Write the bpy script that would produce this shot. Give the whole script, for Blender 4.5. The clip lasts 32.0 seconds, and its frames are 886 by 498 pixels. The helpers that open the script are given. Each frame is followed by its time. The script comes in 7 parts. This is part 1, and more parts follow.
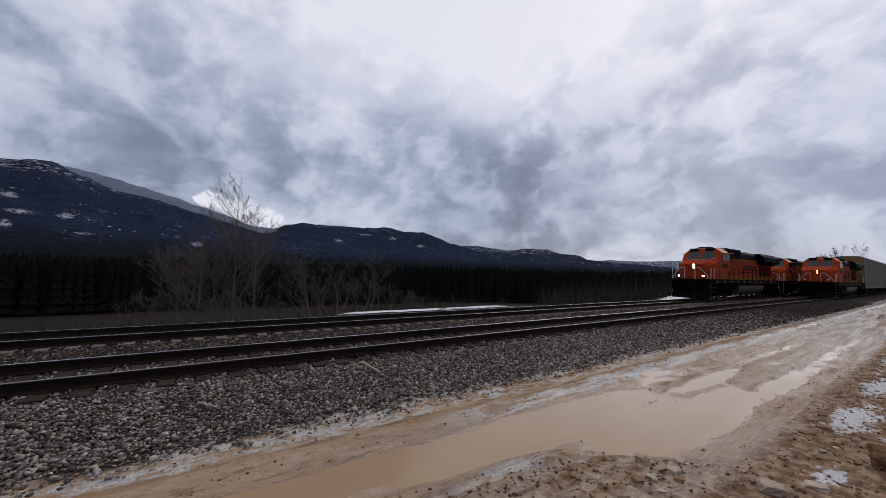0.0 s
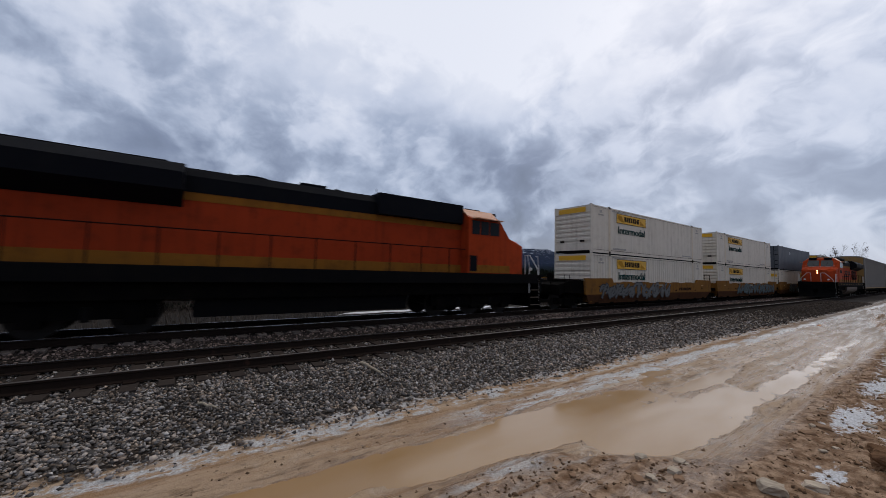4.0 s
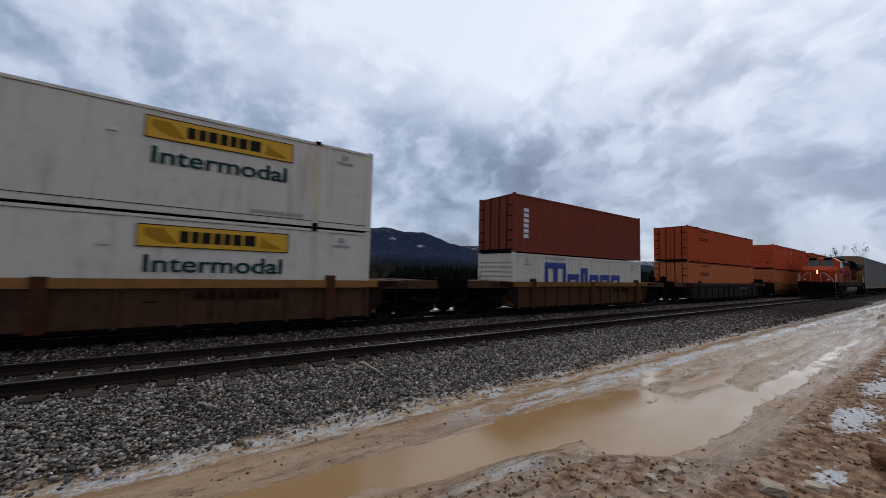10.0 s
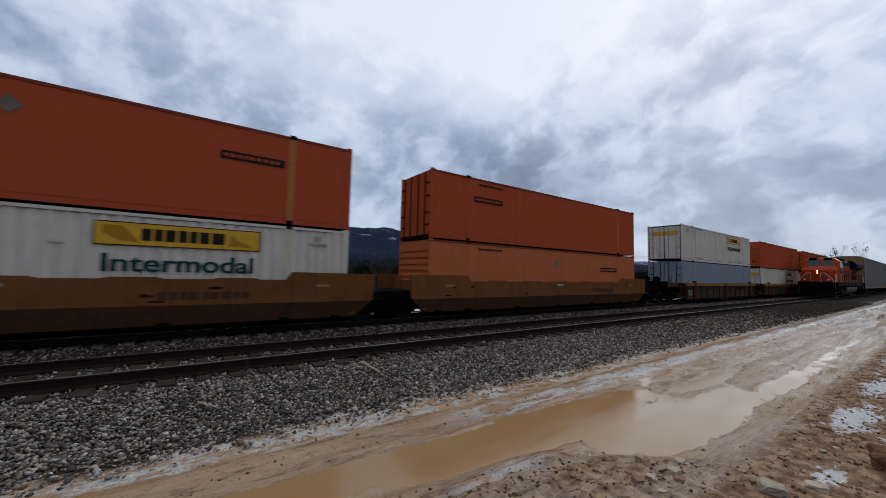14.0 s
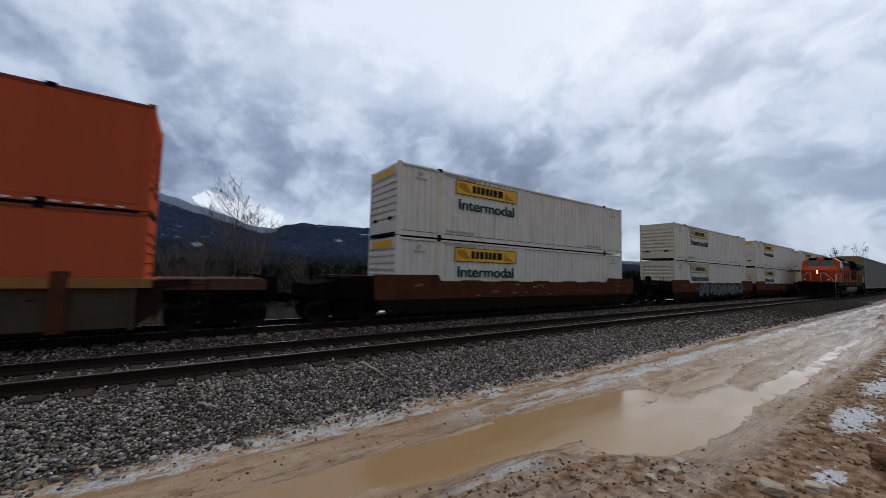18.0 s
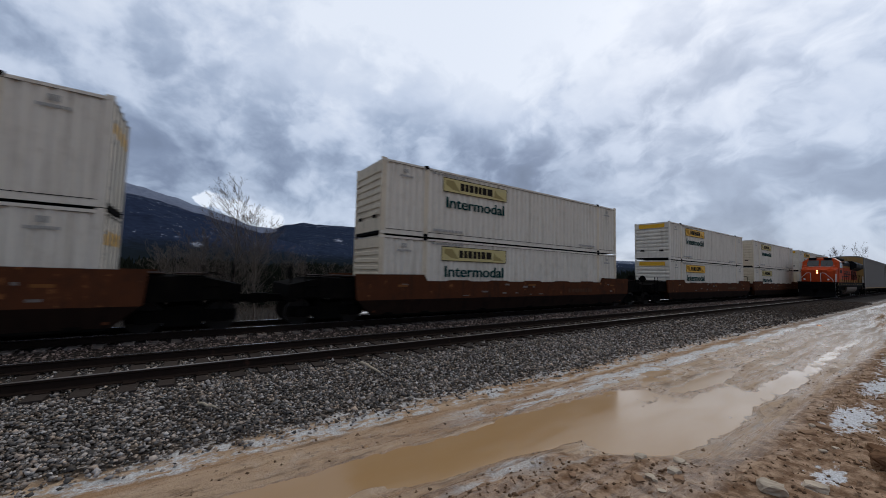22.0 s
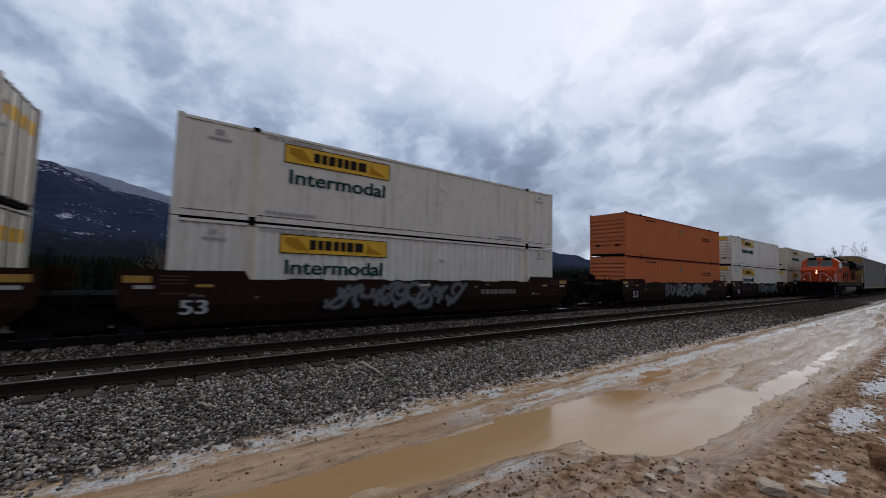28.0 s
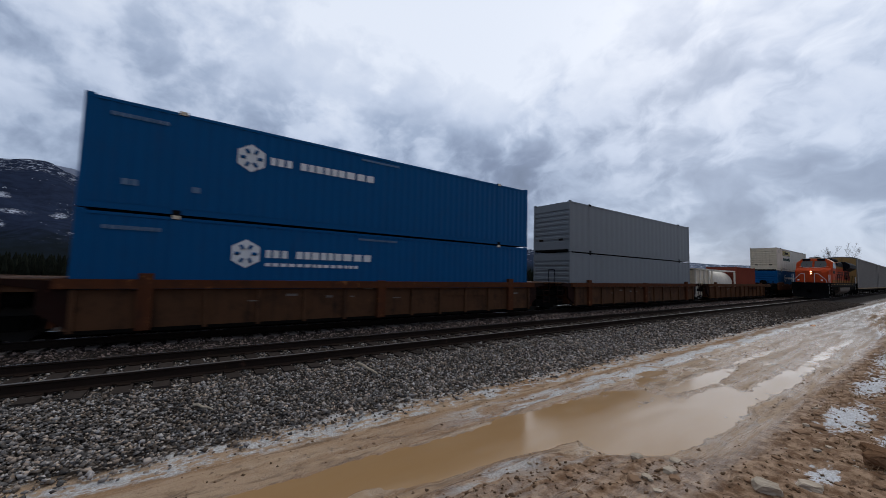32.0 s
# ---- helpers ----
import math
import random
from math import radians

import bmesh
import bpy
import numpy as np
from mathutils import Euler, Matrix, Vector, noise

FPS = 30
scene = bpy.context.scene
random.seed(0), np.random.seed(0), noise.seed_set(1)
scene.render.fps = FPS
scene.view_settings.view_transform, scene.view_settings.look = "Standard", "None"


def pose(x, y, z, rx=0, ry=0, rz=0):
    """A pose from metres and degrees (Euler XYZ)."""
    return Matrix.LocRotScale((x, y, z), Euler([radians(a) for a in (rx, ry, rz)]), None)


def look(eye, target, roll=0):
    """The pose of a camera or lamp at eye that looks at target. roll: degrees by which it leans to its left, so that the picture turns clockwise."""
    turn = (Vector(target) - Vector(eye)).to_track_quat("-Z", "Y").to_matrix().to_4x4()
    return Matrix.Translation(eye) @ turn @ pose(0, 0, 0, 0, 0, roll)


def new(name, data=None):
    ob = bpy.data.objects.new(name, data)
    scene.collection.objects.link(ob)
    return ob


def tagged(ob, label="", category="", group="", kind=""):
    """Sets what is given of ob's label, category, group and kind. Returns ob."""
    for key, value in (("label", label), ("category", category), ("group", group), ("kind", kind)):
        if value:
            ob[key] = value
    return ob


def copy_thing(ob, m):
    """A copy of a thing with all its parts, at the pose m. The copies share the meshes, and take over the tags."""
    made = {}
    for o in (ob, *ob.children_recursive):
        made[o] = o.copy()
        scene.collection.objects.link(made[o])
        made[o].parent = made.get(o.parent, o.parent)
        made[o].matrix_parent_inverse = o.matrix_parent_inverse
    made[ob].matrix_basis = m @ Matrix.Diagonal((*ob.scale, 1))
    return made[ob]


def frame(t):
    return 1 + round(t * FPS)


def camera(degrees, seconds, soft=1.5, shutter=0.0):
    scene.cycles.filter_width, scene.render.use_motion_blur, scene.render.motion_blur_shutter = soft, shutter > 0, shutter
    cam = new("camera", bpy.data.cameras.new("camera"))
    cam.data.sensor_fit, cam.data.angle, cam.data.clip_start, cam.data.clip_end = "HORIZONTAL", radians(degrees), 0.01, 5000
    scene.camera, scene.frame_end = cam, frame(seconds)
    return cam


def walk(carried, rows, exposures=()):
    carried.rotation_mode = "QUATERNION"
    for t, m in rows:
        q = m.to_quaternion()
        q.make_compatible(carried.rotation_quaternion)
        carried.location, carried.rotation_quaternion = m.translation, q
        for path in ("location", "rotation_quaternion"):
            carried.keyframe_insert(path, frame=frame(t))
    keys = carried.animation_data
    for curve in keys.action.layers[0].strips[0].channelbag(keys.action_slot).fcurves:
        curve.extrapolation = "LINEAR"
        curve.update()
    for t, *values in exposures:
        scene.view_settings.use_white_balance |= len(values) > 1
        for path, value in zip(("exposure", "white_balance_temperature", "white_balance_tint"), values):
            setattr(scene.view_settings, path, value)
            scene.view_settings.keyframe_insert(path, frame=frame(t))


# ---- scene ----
# ---------------- camera: on a stand beside the line, a slow turn to the right at the end
YC, YN = 13.45, 9.10           # centre lines of the far and the near track
cam = camera(102.4, 32.0, soft=0.55, shutter=0.15)
EYE = Vector((0.0, 0.0, 1.856))


def aim(yaw, pitch):
    a, b = radians(34.80 + yaw), radians(3.75 + pitch)
    return look(EYE, EYE + Vector((math.sin(a) * math.cos(b), math.cos(a) * math.cos(b), math.sin(b))), 1.43)


walk(cam, [(0, aim(0, 0)), (16, aim(0, 0)), (24, aim(0.02, 0)), (28, aim(0.06, 0)), (29, aim(0.12, 0.06)),
           (30, aim(0.18, 0.06)), (31, aim(0.32, 0.08)), (32, aim(0.50, 0.12))],
     exposures=[(0, -0.09, 6550, 14), (3, -0.04, 6480, 11.5), (6, 0.0, 6380, 10), (10, 0.0, 6250, 7.5), (20, 0.0, 6250, 7.5), (25, 0.0, 6300, 9), (32, 0.0, 6250, 8.5)])

# ---------------- light: an overcast winter day, the sun behind cloud to the upper right
world = bpy.data.worlds.new("sky")
scene.world = world
world.use_nodes = True


class Nodes:
    """Short hand for wiring node trees."""

    def __init__(self, tree):
        self.t = tree
        tree.nodes.clear()

    def add(self, kind, **sets):
        n = self.t.nodes.new(kind)
        for k, v in sets.items():
            if k == "op":
                n.operation = v
            elif k == "blend":
                n.blend_type = v
            elif k == "dims":
                n.noise_dimensions = v
            elif k == "data":
                n.data_type = v
        return n

    def link(self, a, b):
        self.t.links.new(a, b)

    def val(self, socket, v):
        if hasattr(v, "is_output"):
            self.t.links.new(v, socket)
        else:
            socket.default_value = v

    def math(self, op, a, b=0.0, c=0.0, clamp=False):
        n = self.add("ShaderNodeMath", op=op)
        n.use_clamp = clamp
        for s, v in zip(n.inputs, (a, b, c)):
            self.val(s, v)
        return n.outputs[0]

    def vmath(self, op, a, b=(0, 0, 0)):
        n = self.add("ShaderNodeVectorMath", op=op)
        self.val(n.inputs[0], a)
        self.val(n.inputs[1], b)
        return n.outputs["Value"] if op in ("DOT_PRODUCT", "LENGTH", "DISTANCE") else n.outputs[0]

    def noise(self, vec, scale, detail=4.0, rough=0.55, w=None, distort=0.0):
        n = self.add("ShaderNodeTexNoise", dims="4D" if w is not None else "3D")
        if vec is not None:
            self.val(n.inputs["Vector"], vec)
        n.inputs["Scale"].default_value = scale
        n.inputs["Detail"].default_value = detail
        n.inputs["Roughness"].default_value = rough
        n.inputs["Distortion"].default_value = distort
        if w is not None:
            self.val(n.inputs["W"], w)
        return n.outputs["Fac"]

    def ramp(self, fac, lo, hi, a=0.0, b=1.0):
        n = self.add("ShaderNodeMapRange")
        n.interpolation_type = "SMOOTHSTEP"
        self.val(n.inputs["Value"], fac)
        n.inputs["From Min"].default_value, n.inputs["From Max"].default_value = lo, hi
        n.inputs["To Min"].default_value, n.inputs["To Max"].default_value = a, b
        return n.outputs[0]

    def mix(self, fac, a, b, blend="MIX"):
        n = self.add("ShaderNodeMix", data="RGBA", blend=blend)
        self.val(n.inputs[0], fac)
        for s, v in ((n.inputs[6], a), (n.inputs[7], b)):
            self.val(s, (*v, 1.0) if isinstance(v, tuple) and len(v) == 3 else v)
        return n.outputs[2]

    def add_color(self, v):
        n = self.add("ShaderNodeCombineXYZ")
        for k in range(3):
            self.val(n.inputs[k], v)
        return n.outputs[0]

    def scaled(self, vec, xyz):
        return self.vmath("MULTIPLY", vec, xyz)


def toward(az, el):
    a, e = radians(az), radians(el)
    return (math.sin(a) * math.cos(e), math.cos(a) * math.cos(e), math.sin(e))


SUN_AZ, SUN_EL = 70.0, 34.0


def build_sky():
    n = Nodes(world.node_tree)
    co = n.add("ShaderNodeTexCoord").outputs["Generated"]
    sep = n.add("ShaderNodeSeparateXYZ")
    n.link(co, sep.inputs[0])
    up = n.math("MAXIMUM", sep.outputs[2], 0.0)
    # billows of the cloud deck, a little flattened, drawn out along the wind
    slant = n.add("ShaderNodeVectorRotate")
    slant.rotation_type = "AXIS_ANGLE"
    slant.inputs["Axis"].default_value = toward(34, 10)
    slant.inputs["Angle"].default_value = radians(9)
    n.link(co, slant.inputs["Vector"])
    deck = n.scaled(slant.outputs[0], (1.0, 1.0, 1.35))
    warp = n.noise(deck, 2.6, 3.0, 0.5)
    warp2 = n.noise(n.vmath("ADD", deck, (7.0, 3.0, 5.0)), 6.0, 3.0, 0.5)
    push = n.add("ShaderNodeCombineXYZ")
    n.link(warp, push.inputs[0])
    n.link(warp2, push.inputs[1])
    n.link(warp2, push.inputs[2])
    deck = n.vmath("ADD", deck, n.scaled(n.vmath("SUBTRACT", push.outputs[0], (0.5, 0.5, 0.5)), (0.20, 0.16, 0.16)))
    big = n.noise(deck, 4.2, 5.0, 0.48)
    fine = n.noise(deck, 10.5, 6.0, 0.52)
    # thick and thin parts of the deck
    total, weights = None, None
    for az, el, v in CLOUDS:
        w = n.math("EXPONENT", n.math("MULTIPLY", n.math("SUBTRACT", n.vmath("DOT_PRODUCT", co, toward(az, el)), 1.0), 120.0))
        wv = n.math("MULTIPLY", w, v)
        total = wv if total is None else n.math("ADD", total, wv)
        weights = w if weights is None else n.math("ADD", weights, w)
    thin = n.math("DIVIDE", n.math("ADD", total, 0.0047), n.math("ADD", weights, 0.01))
    edge = n.ramp(n.math("ADD", n.math("MULTIPLY", big, 0.70), n.math("MULTIPLY", fine, 0.30)), 0.42, 0.57)
    calm = n.ramp(thin, 0.75, 1.05, 1.0, 0.45)
    billow = n.math("ADD", n.math("MULTIPLY", n.math("SUBTRACT", edge, 0.5), 0.21), n.math("MULTIPLY", n.math("SUBTRACT", fine, 0.5), 0.44))
    body = n.math("ADD", thin, n.math("MULTIPLY", billow, calm))
    ragged = n.noise(deck, 16.0, 5.0, 0.55)
    gap = None
    for az, el, width in ((0.8, 8.9, 1.1), (2.6, 8.5, 1.6), (4.4, 8.0, 2.1), (6.0, 7.4, 2.4), (7.6, 6.9, 2.2), (9.4, 6.3, 1.7)):
        d = n.math("ADD", n.vmath("DOT_PRODUCT", co, toward(az, el)), n.math("MULTIPLY", n.math("SUBTRACT", ragged, 0.5), 0.0014))
        g = n.ramp(d, math.cos(radians(width)), 1.0)
        gap = g if gap is None else n.math("MAXIMUM", gap, g)
    gap = n.math("MULTIPLY", gap, 0.62)
    body = n.math("ADD", body, gap)
    ramp = n.add("ShaderNodeValToRGB")
    n.link(n.math("MULTIPLY", body, 0.84), ramp.inputs[0])
    stops = ramp.color_ramp.elements
    stops[0].position, stops[0].color = 0.10, (0.122, 0.150, 0.212, 1)
    stops[1].position, stops[1].color = 0.85, (0.775, 0.805, 0.885, 1)
    for at, c in ((0.28, (0.206, 0.248, 0.352)), (0.46, (0.358, 0.418, 0.543)), (0.62, (0.545, 0.60, 0.722))):
        e = stops.new(at)
        e.color = (*c, 1)
    # overcast sky: brighter and whiter overhead than at the horizon
    over = n.ramp(up, 0.66, 0.95)
    cloud = n.mix(over, ramp.outputs[0], (0.84, 0.79, 0.72))
    sky = n.add("ShaderNodeTexSky")
    sky.sky_type, sky.sun_disc = "NISHITA", False
    sky.sun_elevation, sky.sun_rotation = radians(SUN_EL), radians(SUN_AZ)
    veil = n.mix(0.008, cloud, sky.outputs[0])
    bg = n.add("ShaderNodeBackground")
    n.link(veil, bg.inputs["Color"])
    bg.inputs["Strength"].default_value = 1.0
    out = n.add("ShaderNodeOutputWorld")
    n.link(bg.outputs[0], out.inputs[0])


# bearing, height angle and how thin the cloud is there
CLOUDS = [(-14.1, 23.7, 0.65), (-16.0, 16.9, 0.72), (-12.0, 19.5, 0.51), (-3.8, 18.9, 0.44), (-8.8, 14.0, 0.33), (5.3, 28.8, 0.87), (17.3, 28.5, 0.97), (9.6, 19.8, 0.56), (26.6, 20.2, 0.57), (-14.9, 12.6, 0.59), (14.7, 13.3, 0.48), (36.0, 13.8, 0.46), (49.5, 10.6, 0.36), (61.6, 13.7, 0.53), (42.1, 31.4, 1.0), (44.8, 36.6, 1.15), (61.7, 32.4, 1.04), (74.8, 27.1, 0.88), (84.3, 25.3, 0.88), (57.0, 24.3, 0.62), (67.3, 25.3, 0.58), (74.0, 18.8, 0.79), (79.7, 18.4, 0.59), (82.2, 13.5, 0.55), (85.7, 9.9, 0.59), (70.9, 12.7, 0.53), (79.4, 7.6, 0.53), (18.3, 8.5, 0.65), (-7.3, 28.3, 0.83), (-1.2, 25.6, 0.75), (58, 5, 0.54), (74, 2, 0.53), (29, 31, 0.96), (16, 36, 0.95), (55, 38, 1.1)]
build_sky()
sun = new("sun", bpy.data.lights.new("sun", "SUN"))
sun.data.energy, sun.data.angle, sun.data.color = 0.8, radians(70), (1.0, 0.96, 0.9)
sun.matrix_world = look(Vector(toward(SUN_AZ, SUN_EL)) * 100, (0, 0, 0))

# ---------------- materials
MATS = {}


def surface(name, base, rough=0.7, metal=0.0, vary=0.12, grain=30.0, blotch=1.2, dirt=None, dirt_amount=0.0, streak=0.0,
            bump=0.0, island=False, tint=None, coat=0.0, rust=None, rust_amount=0.0, gloss=0.35):
    """Painted, worn or natural surface: colour varies in fine grain and in blotches; dirt and rust lie in patches and runs."""
    m = bpy.data.materials.new(name)
    m.use_nodes = True
    n = Nodes(m.node_tree)
    co = n.add("ShaderNodeTexCoord").outputs["Object"]
    info = n.add("ShaderNodeObjectInfo")
    seed = n.math("MULTIPLY", info.outputs["Random"], 40.0)
    fine = n.noise(co, grain, 5.0, 0.6, seed)
    wide = n.noise(co, blotch, 4.0, 0.55, seed)
    tone = n.math("ADD", n.math("MULTIPLY", n.math("SUBTRACT", fine, 0.5), vary * 2), n.math("MULTIPLY", n.math("SUBTRACT", wide, 0.5), vary * 2.4))
    if island:
        geo = n.add("ShaderNodeNewGeometry")
        tone = n.math("ADD", tone, n.math("SUBTRACT", n.math("MULTIPLY", n.math("POWER", geo.outputs["Random Per Island"], 2.2), 1.82 * island), 0.55 * island))
    else:
        tone = n.math("ADD", tone, n.math("MULTIPLY", n.math("SUBTRACT", info.outputs["Random"], 0.5), vary))
    hsv = n.add("ShaderNodeHueSaturation")
    hsv.inputs["Color"].default_value = (*base, 1)
    n.link(n.math("ADD", 1.0, tone), hsv.inputs["Value"])
    col = hsv.outputs[0]
    if tint:
        pick = n.math("FRACT", n.math("MULTIPLY", geo.outputs["Random Per Island"], 17.3))
        col = n.mix(n.ramp(pick, 0.25, 0.95), col, n.mix(1.0, n.add_color(n.math("ADD", 1.0, tone)), tint, "MULTIPLY"))
    r = n.math("ADD", rough, n.math("MULTIPLY", n.math("SUBTRACT", wide, 0.5), 0.25), clamp=True)
    if dirt:
        runs = n.noise(n.scaled(co, (5.0, 5.0, 0.35)), 1.0, 5.0, 0.6, seed)
        spots = n.noise(co, 2.3, 6.0, 0.62, seed)
        mask = n.math("ADD", n.math("MULTIPLY", n.ramp(runs, 0.48, 0.78), streak), n.math("MULTIPLY", n.ramp(spots, 0.45, 0.75), dirt_amount), clamp=True)
        col = n.mix(mask, col, dirt)
    if rust:
        spots = n.noise(co, 3.7, 7.0, 0.68, n.math("ADD", seed, 7.0))
        runs = n.noise(n.scaled(co, (7.0, 7.0, 0.6)), 1.0, 5.0, 0.6, n.math("ADD", seed, 3.0))
        both = n.math("ADD", n.math("MULTIPLY", spots, 0.7), n.math("MULTIPLY", runs, 0.3))
        col = n.mix(n.math("MULTIPLY", n.ramp(both, 0.56, 0.68), rust_amount), col, rust)
    p = n.add("ShaderNodeBsdfPrincipled")
    n.link(col, p.inputs["Base Color"])
    n.link(r, p.inputs["Roughness"])
    p.inputs["Metallic"].default_value = metal
    p.inputs["Coat Weight"].default_value = coat
    p.inputs["Specular IOR Level"].default_value = gloss
    if bump:
        b = n.add("ShaderNodeBump")
        b.inputs["Strength"].default_value = bump
        b.inputs["Distance"].default_value = 0.02
        n.link(fine, b.inputs["Height"])
        n.link(b.outputs[0], p.inputs["Normal"])
    out = n.add("ShaderNodeOutputMaterial")
    n.link(p.outputs[0], out.inputs[0])
    MATS[name] = m
    return m


def glow(name, color, strength):
    m = bpy.data.materials.new(name)
    m.use_nodes = True
    n = Nodes(m.node_tree)
    e = n.add("ShaderNodeEmission")
    e.inputs[0].default_value, e.inputs[1].default_value = (*color, 1), strength
    out = n.add("ShaderNodeOutputMaterial")
    n.link(e.outputs[0], out.inputs[0])
    MATS[name] = m
    return m


